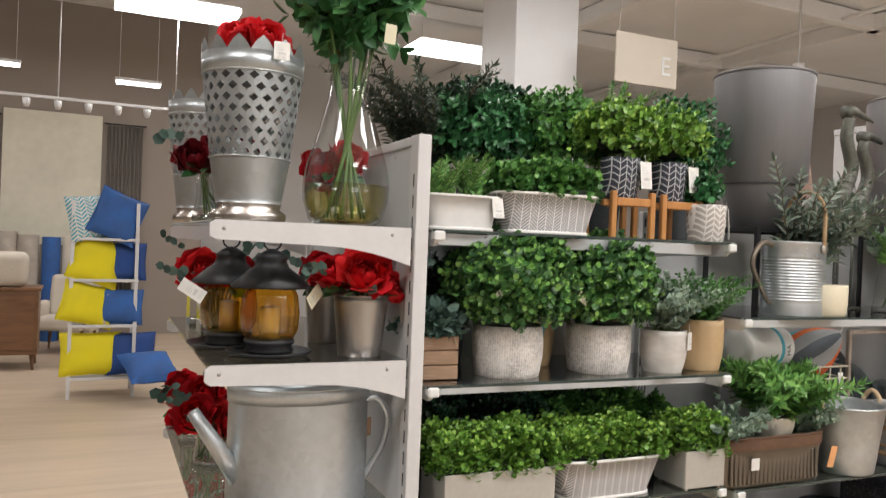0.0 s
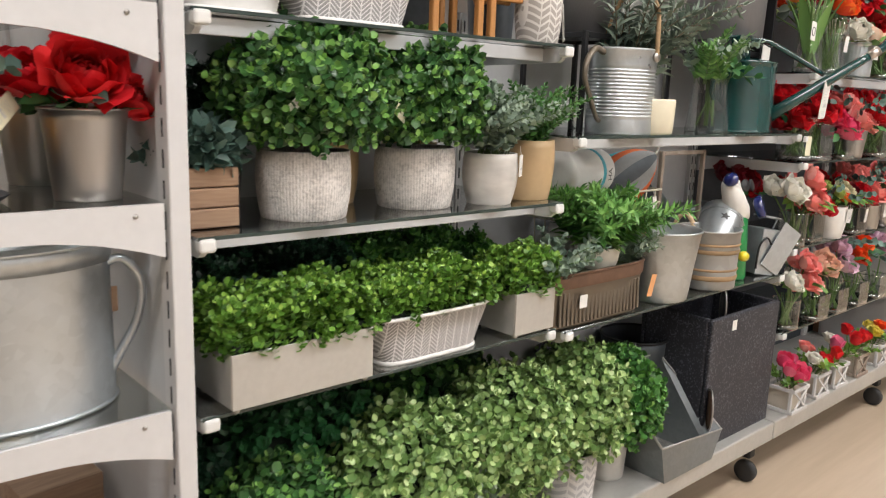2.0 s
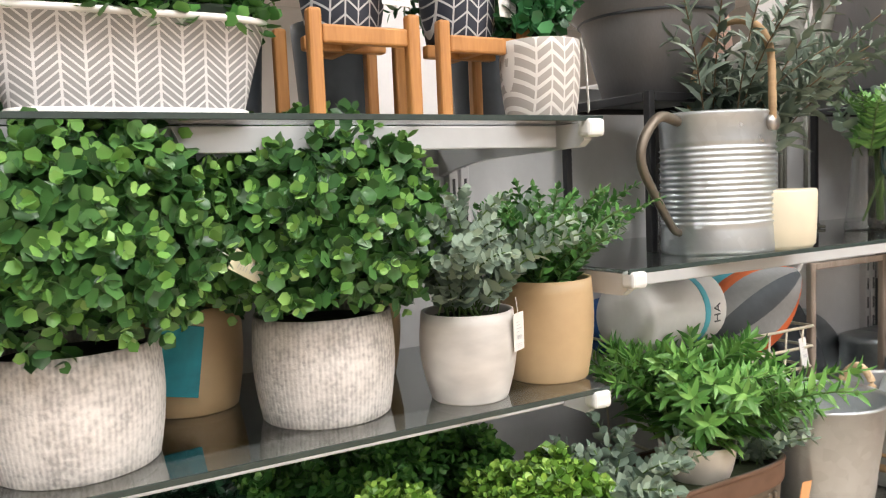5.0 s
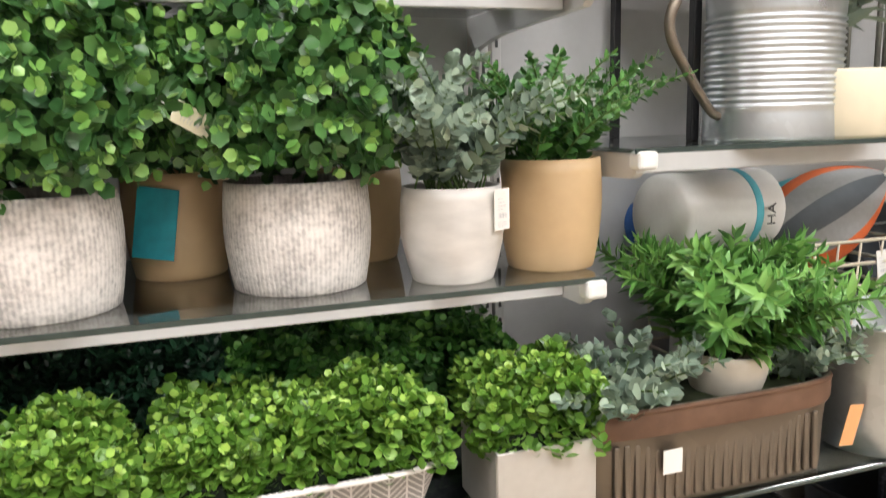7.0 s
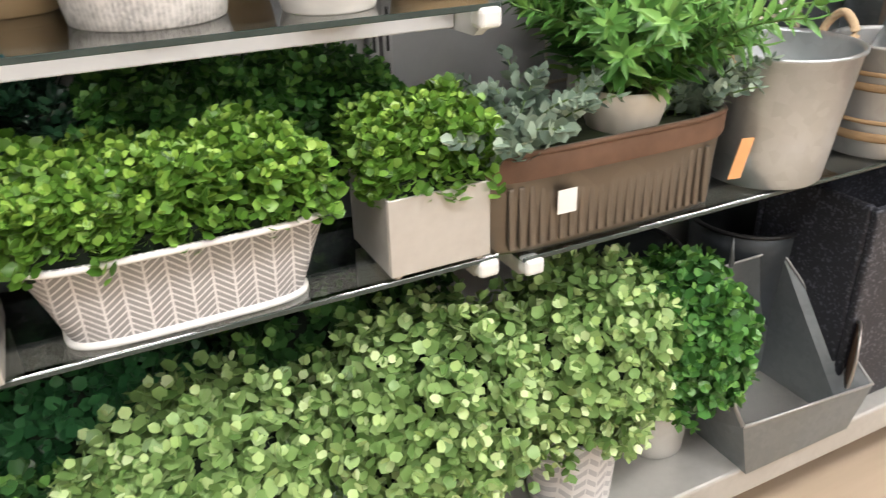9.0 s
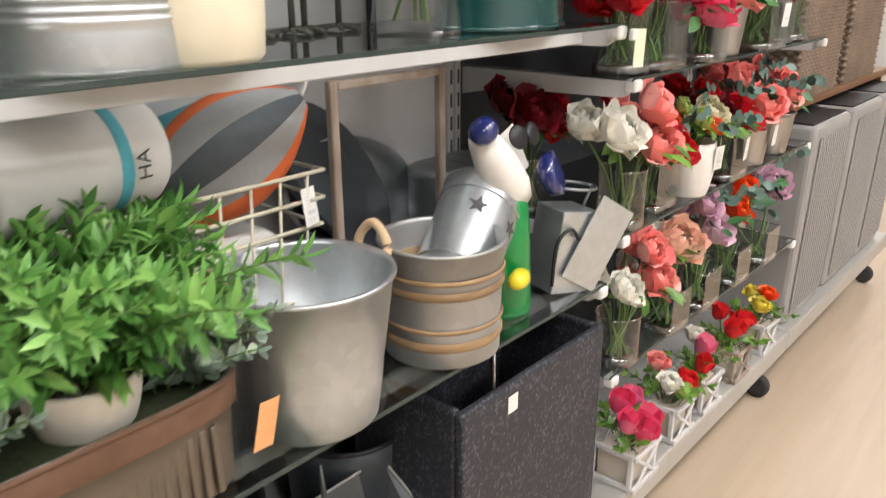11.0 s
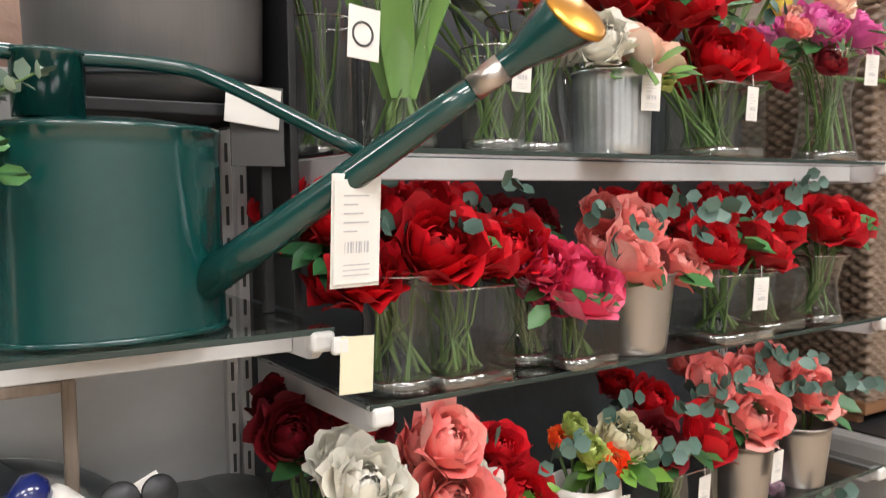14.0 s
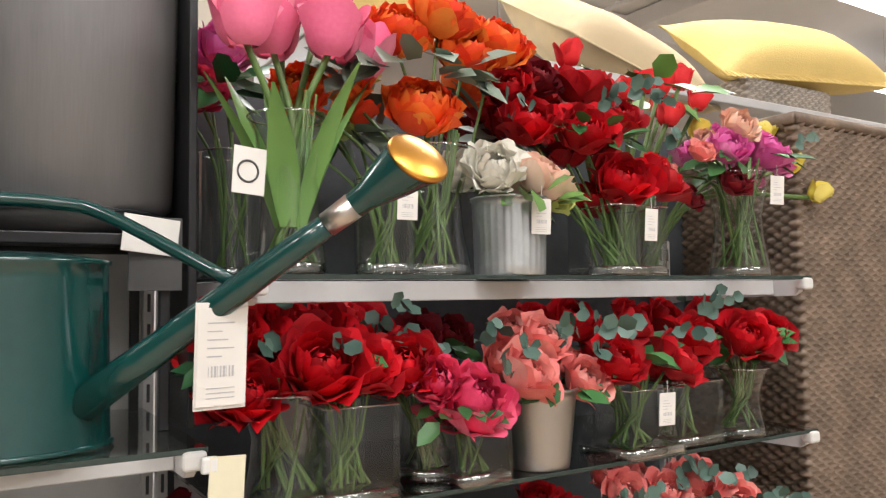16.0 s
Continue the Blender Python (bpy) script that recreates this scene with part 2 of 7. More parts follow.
M = {
    "white": plain("white_paint", (0.58, 0.57, 0.565), 0.35, var=0.05, relief=0.05),
    "panel": plain("panel_paint", (0.52, 0.52, 0.52), 0.5, var=0.06, relief=0.08),
    "plastic": plain("white_plastic", (0.68, 0.68, 0.66), 0.3, var=0.04, relief=0.03),
    "wall": plain("wall_paint", (0.62, 0.61, 0.60), 0.8, var=0.05, big=0.8),
    "brown_wall": plain("taupe_wall", (0.27, 0.225, 0.19), 0.8, var=0.06, big=0.7),
    "ceil": plain("ceiling_paint", (0.84, 0.84, 0.84), 0.85, var=0.08, big=0.6),
    "floor": wooden("floor_vinyl", (0.42, 0.33, 0.235), (0.55, 0.435, 0.325), 0, 1.2, 0.42),
    "black": plain("black_metal", (0.025, 0.025, 0.027), 0.45, 0.4, var=0.3),
    "rubber": plain("black_rubber", (0.03, 0.03, 0.03), 0.7),
    "shelf_glass": thin_glass("shelf_glass", (0.68, 0.72, 0.70), 0.35),
    "smoked": thin_glass("smoked_shelf_glass", (0.55, 0.58, 0.57), 0.4),
    "glass": thin_glass("vase_glass", (0.955, 0.965, 0.96), 0.1),
    "edge": plain("glass_edge", (0.03, 0.045, 0.04), 0.15, var=0.3),
    "amber": thin_glass("amber_glass", (0.95, 0.66, 0.16), 0.15),
    "amber_water": thin_glass("amber_water", (0.86, 0.80, 0.42), 0.06),
    "galv": metal_sheet("galvanised", (0.52, 0.555, 0.575), 0.36, 60),
    "galv_dark": metal_sheet("dull_zinc", (0.26, 0.28, 0.29), 0.5),
    "galv_grey": metal_sheet("grey_zinc", (0.42, 0.42, 0.41), 0.55, 25),
    "rusty": metal_sheet("rusty_sheet", (0.20, 0.17, 0.135), 0.5, 20),
    "rim_rust": plain("rusty_rim", (0.155, 0.085, 0.052), 0.7, 0.3, var=0.4, fine=40),
    "band_rust": plain("rust_band", (0.36, 0.24, 0.13), 0.7, 0.3, var=0.45, fine=30, streak=(1, 1, 4)),
    "green_enamel": plain("green_enamel", (0.003, 0.045, 0.042), 0.16, 0.0, var=0.12, big=5, relief=0.03, coat=0.6),
    "brass": plain("brass", (0.72, 0.36, 0.07), 0.3, 1.0, var=0.2),
    "steel": plain("steel_collar", (0.55, 0.5, 0.46), 0.28, 1.0),
    "nickel": plain("brushed_nickel", (0.42, 0.40, 0.38), 0.34, 0.95, var=0.08, streak=(1, 1, 0.1)),
    "urn": plain("grey_urn", (0.19, 0.185, 0.19), 0.48, 0.3, var=0.12, streak=(6, 6, 0.3), relief=0.06),
    "lattice_tin": metal_sheet("lattice_tin", (0.46, 0.49, 0.50), 0.4, 28),
    "paper": plain("card", (0.75, 0.73, 0.69), 0.7, var=0.03, relief=0.03),
    "cream_card": plain("cream_card", (0.70, 0.66, 0.48), 0.7, var=0.05),
    "orange_card": plain("orange_card", (0.72, 0.36, 0.15), 0.7, var=0.08),
    "ink": plain("ink", (0.06, 0.06, 0.06), 0.7),
    "grey_ink": plain("grey_ink", (0.46, 0.46, 0.47), 0.7),
    "teal_card": plain("teal_card", (0.01, 0.25, 0.30), 0.5, var=0.3, big=14),
    "weave": woven("woven_ceramic", (0.60, 0.565, 0.53), 220.0, 120.0, 1.0),
    "marble": plain("marbled_ceramic", (0.62, 0.59, 0.55), 0.35, var=0.28, big=7, fine=18, streak=(1, 1, 2.2)),
    "tan": plain("tan_ceramic", (0.50, 0.35, 0.19), 0.5, var=0.07, relief=0.05),
    "cream_pot": plain("cream_pot", (0.66, 0.62, 0.54), 0.5, var=0.1),
    "wax": plain("cream_wax", (0.66, 0.60, 0.45), 0.55, var=0.08, relief=0.4, fine=25),
    "herring": chevron("herringbone_ceramic", (0.30, 0.29, 0.285), (0.70, 0.68, 0.67)),
    "geo": chevron("key_pattern_ceramic", (0.36, 0.33, 0.30), (0.66, 0.63, 0.59), 0.018, 60.0, 0.35),
    "black_geo": chevron("black_pattern_ceramic", (0.025, 0.03, 0.045), (0.5, 0.5, 0.5), 0.016, 55.0, 0.16),
    "emboss": chevron("embossed_ceramic", (0.42, 0.42, 0.43), (0.62, 0.61, 0.60), 0.02, 42.0, 0.5),
    "white_planter": plain("white_planter", (0.72, 0.70, 0.67), 0.45, var=0.08),
    "zinc_planter": plain("zinc_planter", (0.50, 0.49, 0.46), 0.40, 0.45, var=0.1, big=5),
    "wood_orange": wooden("orange_wood", (0.36, 0.15, 0.04), (0.55, 0.26, 0.08), 2, 9),
    "wood_box": wooden("rough_pine", (0.20, 0.12, 0.075), (0.42, 0.27, 0.17), 0, 6, 0.75),
    "wood_grey": wooden("weathered_wood", (0.22, 0.17, 0.13), (0.42, 0.34, 0.28), 2, 7, 0.75),
    "walnut": wooden("walnut", (0.14, 0.065, 0.03), (0.25, 0.125, 0.06), 0, 4, 0.4),
    "speck": speckled("speckled_charcoal", (0.022, 0.023, 0.030), (0.09, 0.095, 0.115)),
    "wicker": plain("wicker", (0.20, 0.145, 0.105), 0.6, var=0.4, big=12, fine=80, relief=0.4),
    "wicker_pale": plain("wicker_pale", (0.36, 0.31, 0.26), 0.6, var=0.3, big=12, fine=80, relief=0.4),
    "rope": plain("jute_rope", (0.50, 0.36, 0.22), 0.85, var=0.25, fine=200, relief=0.6),
    "wire_cream": plain("cream_wire", (0.60, 0.55, 0.43), 0.5),
    "grey_bin": plain("grey_bin", (0.30, 0.29, 0.28), 0.4, var=0.08, streak=(8, 8, 0.3)),
    "soil": plain("dark_moss", (0.03, 0.04, 0.015), 0.9, var=0.5, fine=90, relief=1.0),
    # near-black filler colour, stands in for the shade among inner leaves
    "core": plain("shade_core", (0.006, 0.014, 0.005), 0.95, var=0.4),
    "navy": plain("navy_cloth", (0.018, 0.055, 0.20), 0.85, var=0.3, fine=120, relief=0.5),
    "blue": plain("blue_cloth", (0.03, 0.10, 0.30), 0.85, var=0.35, big=8, fine=150, relief=0.5),
    "yellow": plain("yellow_cloth", (0.66, 0.56, 0.012), 0.85, var=0.08, fine=150, relief=0.4),
    "pale_yellow": plain("pale_yellow_cloth", (0.72, 0.58, 0.36), 0.9, var=0.08, fine=150, streak=(1, 8, 8), relief=0.6),
    "sun_yellow": plain("sun_yellow_cloth", (0.74, 0.55, 0.20), 0.9, var=0.1, fine=150, relief=0.6),
    "linen": plain("linen", (0.56, 0.50, 0.42), 0.9, var=0.08, fine=160, relief=0.4),
    "blush": plain("blush_cloth", (0.56, 0.38, 0.30), 0.9, var=0.12, big=9, fine=140, relief=0.5),
    "aqua": chevron("aqua_cloth", (0.10, 0.36, 0.44), (0.62, 0.62, 0.58), 0.05, 30.0, 0.5),
    "rug_grey": plain("grey_rug", (0.36, 0.31, 0.26), 0.95, var=0.2, big=10, fine=120, relief=0.8),
    "art": plain("plaster_art", (0.62, 0.58, 0.47), 0.8, var=0.12, big=1.5, fine=8),
    "curtain": plain("taupe_curtain", (0.15, 0.13, 0.11), 0.9, var=0.2, fine=60),
    "orange_cloth": plain("orange_cloth", (0.58, 0.12, 0.03), 0.85, var=0.15, fine=120, relief=0.4),
    "grey_cloth": plain("grey_cloth", (0.25, 0.25, 0.25), 0.85, var=0.15, fine=120),
    "white_cloth": plain("white_cloth", (0.74, 0.72, 0.69), 0.85, var=0.05, fine=100),
    "sky_stripe": plain("aqua_stripe", (0.12, 0.48, 0.58), 0.8),
    "slate": plain("slate_enamel", (0.065, 0.075, 0.085), 0.5, 0.3, var=0.25, big=6),
    "navy_enamel": plain("navy_enamel", (0.012, 0.02, 0.12), 0.15, coat=0.6),
    "white_enamel": plain("white_enamel", (0.74, 0.71, 0.66), 0.4, var=0.08),
    "leaf_green_enamel": plain("green_enamel_bright", (0.0, 0.20, 0.04), 0.3, coat=0.5),
    "yellow_enamel": plain("yellow_enamel", (0.72, 0.60, 0.02), 0.3, coat=0.5),
    "bird_metal": plain("patinated_metal", (0.13, 0.13, 0.11), 0.6, 0.5, var=0.4, fine=90, relief=0.8),
    "stem": leafy("stem_green", (0.045, 0.10, 0.022), (0.11, 0.19, 0.05)),
    "tulip_leaf": leafy("tulip_leaf", (0.08, 0.20, 0.04), (0.17, 0.34, 0.09), 0.4),
    "twig": plain("brown_twig", (0.12, 0.08, 0.04), 0.8),
    "box_leaf": leafy("boxwood_leaf", (0.020, 0.070, 0.022), (0.065, 0.175, 0.045), 0.34, (0.12, 0.26, 0.07)),
    "lime_leaf": leafy("lime_leaf", (0.045, 0.12, 0.014), (0.13, 0.28, 0.035), 0.4, (0.24, 0.42, 0.08)),
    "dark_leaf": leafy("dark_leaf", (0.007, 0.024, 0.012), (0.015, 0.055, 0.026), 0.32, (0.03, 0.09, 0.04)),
    "pale_leaf": leafy("pale_leaf", (0.10, 0.20, 0.05), (0.24, 0.38, 0.12), 0.45, (0.38, 0.52, 0.22)),
    "mid_leaf": leafy("mid_leaf", (0.025, 0.095, 0.020), (0.075, 0.22, 0.045), 0.42, (0.14, 0.33, 0.07)),
    "deep_leaf": leafy("deep_leaf", (0.018, 0.075, 0.028), (0.04, 0.16, 0.055), 0.35, (0.07, 0.24, 0.08)),
    "fern_leaf": leafy("fern_leaf", (0.045, 0.15, 0.028), (0.14, 0.34, 0.07), 0.42, (0.30, 0.52, 0.14)),
    "euca_leaf": leafy("eucalyptus_leaf", (0.13, 0.19, 0.145), (0.30, 0.39, 0.30), 0.55, (0.46, 0.56, 0.42)),
    "euca_dark": leafy("eucalyptus_dark", (0.028, 0.065, 0.05), (0.075, 0.14, 0.112), 0.5, (0.13, 0.21, 0.17)),
    "rose_leaf": leafy("rose_leaf", (0.02, 0.085, 0.025), (0.05, 0.17, 0.05), 0.42, (0.09, 0.24, 0.07)),
    "olive_leaf": leafy("olive_leaf", (0.08, 0.115, 0.085), (0.20, 0.26, 0.20), 0.55, (0.32, 0.38, 0.31)),
    "pine_leaf": leafy("dusky_leaf", (0.020, 0.035, 0.022), (0.055, 0.08, 0.05), 0.6, (0.11, 0.14, 0.10)),
    "box_leaf_young": leafy("boxwood_young", (0.10, 0.24, 0.05), (0.20, 0.40, 0.09), 0.36, (0.32, 0.52, 0.15)),
    "lime_leaf_young": leafy("lime_young", (0.16, 0.31, 0.04), (0.30, 0.48, 0.08), 0.4, (0.42, 0.60, 0.16)),
    "pale_leaf_young": leafy("pale_young", (0.30, 0.44, 0.14), (0.48, 0.62, 0.27), 0.45, (0.62, 0.72, 0.42)),
    "mid_leaf_young": leafy("mid_young", (0.06, 0.19, 0.035), (0.14, 0.32, 0.06), 0.42, (0.22, 0.42, 0.10)),
    "glass_rim": thin_glass("glass_rim", (0.82, 0.86, 0.84), 0.9),
    "berry": plain("dark_berry", (0.05, 0.008, 0.008), 0.3),
}
PETALS = {
    "red": ((0.30, 0.001, 0.006), (0.70, 0.003, 0.014), (0.82, 0.010, 0.026)),
    "dark_red": ((0.10, 0.002, 0.006), (0.24, 0.004, 0.014), (0.30, 0.01, 0.02)),
    "scarlet": ((0.50, 0.006, 0.012), (0.78, 0.015, 0.022), (0.84, 0.04, 0.04)),
    "coral": ((0.84, 0.20, 0.19), (0.94, 0.37, 0.33), (0.95, 0.52, 0.46)),
    "orange": ((0.80, 0.03, 0.008), (0.94, 0.13, 0.014), (0.95, 0.34, 0.05)),
    "pink": ((0.74, 0.10, 0.24), (0.86, 0.20, 0.34), (0.90, 0.36, 0.46)),
    "hot_pink": ((0.70, 0.03, 0.12), (0.88, 0.09, 0.21), (0.90, 0.26, 0.38)),
    "magenta": ((0.68, 0.07, 0.34), (0.82, 0.20, 0.50), (0.88, 0.44, 0.64)),
    "white": ((0.80, 0.76, 0.66), (0.88, 0.86, 0.78), (0.90, 0.88, 0.82)),
    "cream": ((0.60, 0.55, 0.34), (0.76, 0.70, 0.50), (0.80, 0.76, 0.60)),
    "peach": ((0.84, 0.44, 0.32), (0.90, 0.62, 0.48), (0.91, 0.72, 0.60)),
    "lilac": ((0.58, 0.34, 0.46), (0.74, 0.50, 0.60), (0.80, 0.62, 0.68)),
    "yellow": ((0.66, 0.50, 0.04), (0.80, 0.66, 0.10), (0.82, 0.72, 0.25)),
    "lime": ((0.36, 0.46, 0.10), (0.52, 0.60, 0.18), (0.60, 0.66, 0.28)),
}
for key, (a, b, c) in PETALS.items():
    M["petal_" + key] = leafy("petal_" + key, a, b, 0.6, c)

# ---- mesh helpers ----
rng = np.random.default_rng(7)


def mesh_of(name, verts, faces, mat, smooth=False):
    me = bpy.data.meshes.new(name)
    me.from_pydata([tuple(map(float, v)) for v in verts], [], [tuple(map(int, f)) for f in faces])
    me.materials.append(mat)
    if smooth:
        me.polygons.foreach_set("use_smooth", [True] * len(me.polygons))
    me.update()
    return me


# the shelving run stands a little askew in the room
RUN = pose(1.2, 1.575, 0) @ pose(0, 0, 0, 0, 0, -1.2) @ pose(-1.2, -1.575, 0)


def placed(at, turn=(0, 0, 0)):
    """The pose of a thing; those of the shelving run turn with it."""
    in_run = .1 < at[0] < 6.0 and 1.5 < at[1] < 2.7
    return RUN @ pose(*at, *turn) if in_run else pose(*at, *turn)


def part(name, me, parent=None, label="", at=(0, 0, 0), turn=(0, 0, 0), kind=""):
    """One mesh object, under a thing or at top level."""
    ob = new(name, me)
    ob.parent = parent
    ob.matrix_basis = pose(*at, *turn) if parent else placed(at, turn)
    return tagged(ob, label, kind=kind)


def thing(name, at, label, category, group="", turn=(0, 0, 0)):
    ob = new(name)
    ob.empty_display_size = 0.05
    ob.matrix_basis = placed(at, turn)
    return tagged(ob, label, category, group)


def box_me(name, size, mat, bevel=0.003, seg=2, taper=1.0):
    """A box that stands on its own base, edges rounded; taper widens the top."""
    bm = bmesh.new()
    bmesh.ops.create_cube(bm, size=1)
    for v in bm.verts:
        k = taper if v.co.z > 0 else 1.0
        v.co = Vector((v.co.x * size[0] * k, v.co.y * size[1] * k, (v.co.z + 0.5) * size[2]))
    if bevel:
        bmesh.ops.bevel(bm, geom=bm.edges[:], offset=min(bevel, min(size) * 0.4), segments=seg, affect="EDGES", profile=0.5)
    me = bpy.data.meshes.new(name)
    bm.to_mesh(me)
    bm.free()
    me.materials.append(mat)
    return me


def lathe_me(name, prof, mat, seg=40, sx=1.0, sy=1.0, rib=0.0, ribs=0, close=False):
    """A turned shape from (radius, height) pairs; rib flutes the side."""
    verts, faces = [], []
    n = len(prof)
    for r, z in prof:
        for i in range(seg):
            a = 2 * math.pi * i / seg
            k = r * (1 + rib * math.cos(ribs * a)) if ribs else r
            verts.append((k * math.cos(a) * sx, k * math.sin(a) * sy, z))
    for j in range(n - 1):
        for i in range(seg):
            faces.append((j * seg + i, j * seg + (i + 1) % seg, (j + 1) * seg + (i + 1) % seg, (j + 1) * seg + i))
    faces.append(tuple(range(seg))[::-1])
    if close:
        faces.append(tuple((n - 1) * seg + i for i in range(seg)))
    return mesh_of(name, verts, faces, mat, True)


def cup(rb, rt, h, wall=0.004, bulge=0.0, rim=0.0, steps=8, inside=0.8, foot=0.0):
    """Profile of a hollow pot: foot, outer side, rim and inner side."""
    p = [(rb * 0.9 if foot else rb * 0.97, 0.0)]
    for i in range(steps + 1):
        s = i / steps
        p.append((rb + (rt - rb) * s + bulge * math.sin(math.pi * s), 0.002 + foot + (h - 0.002 - foot) * s))
    if rim:
        p += [(rt + rim, h - rim), (rt + rim, h + rim * 0.4)]
    p += [(rt - wall * 0.5, h + rim * 0.5), (rt - wall, h - 0.002)]
    for i in range(5):
        s = 1 - (i + 1) / 5 * inside
        p.append((max(0.004, rb + (rt - rb) * s + bulge * math.sin(math.pi * s) - wall), h * s + 0.002))
    p.append((0.002, h * (1 - inside) + 0.002))
    return p


def tube_data(pts, r, seg=8, r2=None):
    pts = [Vector(p) for p in pts]
    verts, faces = [], []
    n = len(pts)
    up = Vector((0.13, 0.21, 0.97))
    for i, p in enumerate(pts):
        d = (pts[min(i + 1, n - 1)] - pts[max(i - 1, 0)]).normalized()
        a = d.cross(up)
        if a.length < 0.05:
            a = d.cross(Vector((1, 0, 0)))
        a.normalize()
        b = d.cross(a)
        k = r if r2 is None else r + (r2 - r) * i / (n - 1)
        for j in range(seg):
            t = 2 * math.pi * j / seg
            verts.append(p + (a * math.cos(t) + b * math.sin(t)) * k)
    for i in range(n - 1):
        for j in range(seg):
            faces.append((i * seg + j, i * seg + (j + 1) % seg, (i + 1) * seg + (j + 1) % seg, (i + 1) * seg + j))
    faces += [tuple(range(seg))[::-1], tuple((n - 1) * seg + j for j in range(seg))]
    return verts, faces


def tube_me(name, pts, r, mat, seg=8, r2=None):
    return mesh_of(name, *tube_data(pts, r, seg, r2), mat, True)


def tubes_me(name, lines, r, mat, seg=6):
    V, F = [], []
    for pts in lines:
        v, f = tube_data(pts, r, seg)
        F += [tuple(i + len(V) for i in q) for q in f]
        V += v
    return mesh_of(name, V, F, mat, True)


def arc(p, q, rise, n=10):
    p, q, rise = Vector(p), Vector(q), Vector(rise)
    return [p.lerp(q, i / n) + rise * math.sin(math.pi * i / n) for i in range(n + 1)]


def bend(pts, n=5):
    """A smooth line through the given points."""
    P = [Vector(p) for p in pts]
    P = [P[0] * 2 - P[1]] + P + [P[-1] * 2 - P[-2]]
    out = []
    for i in range(1, len(P) - 2):
        for k in range(n):
            t = k / n
            out.append(0.5 * (2 * P[i] + (P[i + 1] - P[i - 1]) * t + (2 * P[i - 1] - 5 * P[i] + 4 * P[i + 1] - P[i + 2]) * t * t + (3 * P[i] - P[i - 1] - 3 * P[i + 1] + P[i + 2]) * t ** 3))
    return out + [P[-2]]


LEAF = {
    "round": (np.array([(0, 0, 0), (-.40, .30, .07), (.40, .30, .07), (-.42, .68, .09), (.42, .68, .09), (0, 1, .05), (0, .5, -.04)]),
              [(0, 6, 1), (0, 2, 6), (1, 6, 3), (2, 4, 6), (3, 6, 5), (4, 5, 6)]),
    "lance": (np.array([(0, 0, 0), (-.15, .32, .04), (.15, .32, .04), (-.12, .65, .01), (.12, .65, .01), (0, 1, -.14), (0, .45, -.02)]),
              [(0, 6, 1), (0, 2, 6), (1, 6, 3), (2, 4, 6), (3, 6, 5), (4, 5, 6)]),
    "oval": (np.array([(0, 0, 0), (-.26, .30, .06), (.26, .30, .06), (-.24, .68, .04), (.24, .68, .04), (0, 1, -.06), (0, .5, -.03)]),
             [(0, 6, 1), (0, 2, 6), (1, 6, 3), (2, 4, 6), (3, 6, 5), (4, 5, 6)]),
}


def unit(a):
    return a / np.maximum(1e-9, np.linalg.norm(a, axis=-1, keepdims=True))


def leaves_me(name, shape, pos, axis, face, size, mat, tips=None, young=None):
    """Many leaves in one mesh: base points, the way they point, the way they face, their lengths."""
    tv, tf = LEAF[shape]
    y = unit(axis)
    x = unit(np.cross(y, face))
    z = np.cross(x, y)
    s = size[:, None, None]
    v = pos[:, None, :] + s * (tv[None, :, 0:1] * x[:, None] + tv[None, :, 1:2] * y[:, None] + tv[None, :, 2:3] * z[:, None])
    off = (np.arange(len(pos)) * len(tv))[:, None, None]
    f = (np.array(tf)[None] + off).reshape(-1, 3)
    me = bpy.data.meshes.new(name)
    v = v.reshape(-1, 3)
    me.vertices.add(len(v))
    me.vertices.foreach_set("co", v.ravel())
    me.loops.add(f.size)
    me.loops.foreach_set("vertex_index", f.ravel().astype(np.int32))
    me.polygons.add(len(f))
    me.polygons.foreach_set("loop_start", np.arange(0, f.size, 3, dtype=np.int32))
    me.polygons.foreach_set("use_smooth", np.ones(len(f), dtype=bool))
    me.materials.append(mat)
    if young:
        me.materials.append(young)
        me.polygons.foreach_set("material_index", np.repeat(tips, len(tf)).astype(np.int32))
    me.update(calc_edges=True)
    me.validate()
    return me


def sprigs(tips, ways, size, tiers=3, gap=0.6, shape="round", per=2):
    """Leaf pairs up short twigs: returns base, axis, face, size arrays."""
    n = len(tips)
    P, A, Fc, S = [], [], [], []
    rnd = unit(rng.normal(size=(n, 3)))
    p1 = unit(np.cross(ways, rnd))
    p2 = np.cross(ways, p1)
    for k in range(tiers):
        ang = math.radians((38, 56, 74, 60, 66, 70)[min(k, 5)] if tiers <= 3 else 58)
        back = (0 if tiers == 1 else (tiers - 1 - k) if tiers > 3 else k) * gap * size
        for j in range(per):
            a = k * math.pi / 2 + j * 2 * math.pi / per + rng.normal(0, 0.25, n)
            side = p1 * np.cos(a)[:, None] + p2 * np.sin(a)[:, None]
            lean = ang + rng.normal(0, 0.18, n)
            hgt = -(gap * size * (0 if tiers <= 3 else 1) * k) if tiers > 3 else -gap * size * (tiers - 1 - (tiers - 1 - k))
            P.append(tips + ways * (-(tiers - 1 - (tiers - 1 - k)) * gap * size if tiers <= 3 else hgt))
            ax = ways * np.cos(lean)[:, None] + side * np.sin(lean)[:, None]
            A.append(ax)
            Fc.append(ways * np.sin(lean)[:, None] - side * np.cos(lean)[:, None])
            S.append(size * rng.uniform(0.7, 1.2, n) * (1.0 if k == 0 else 1.08))
    return np.concatenate(P), np.concatenate(A), np.concatenate(Fc), np.concatenate(S)


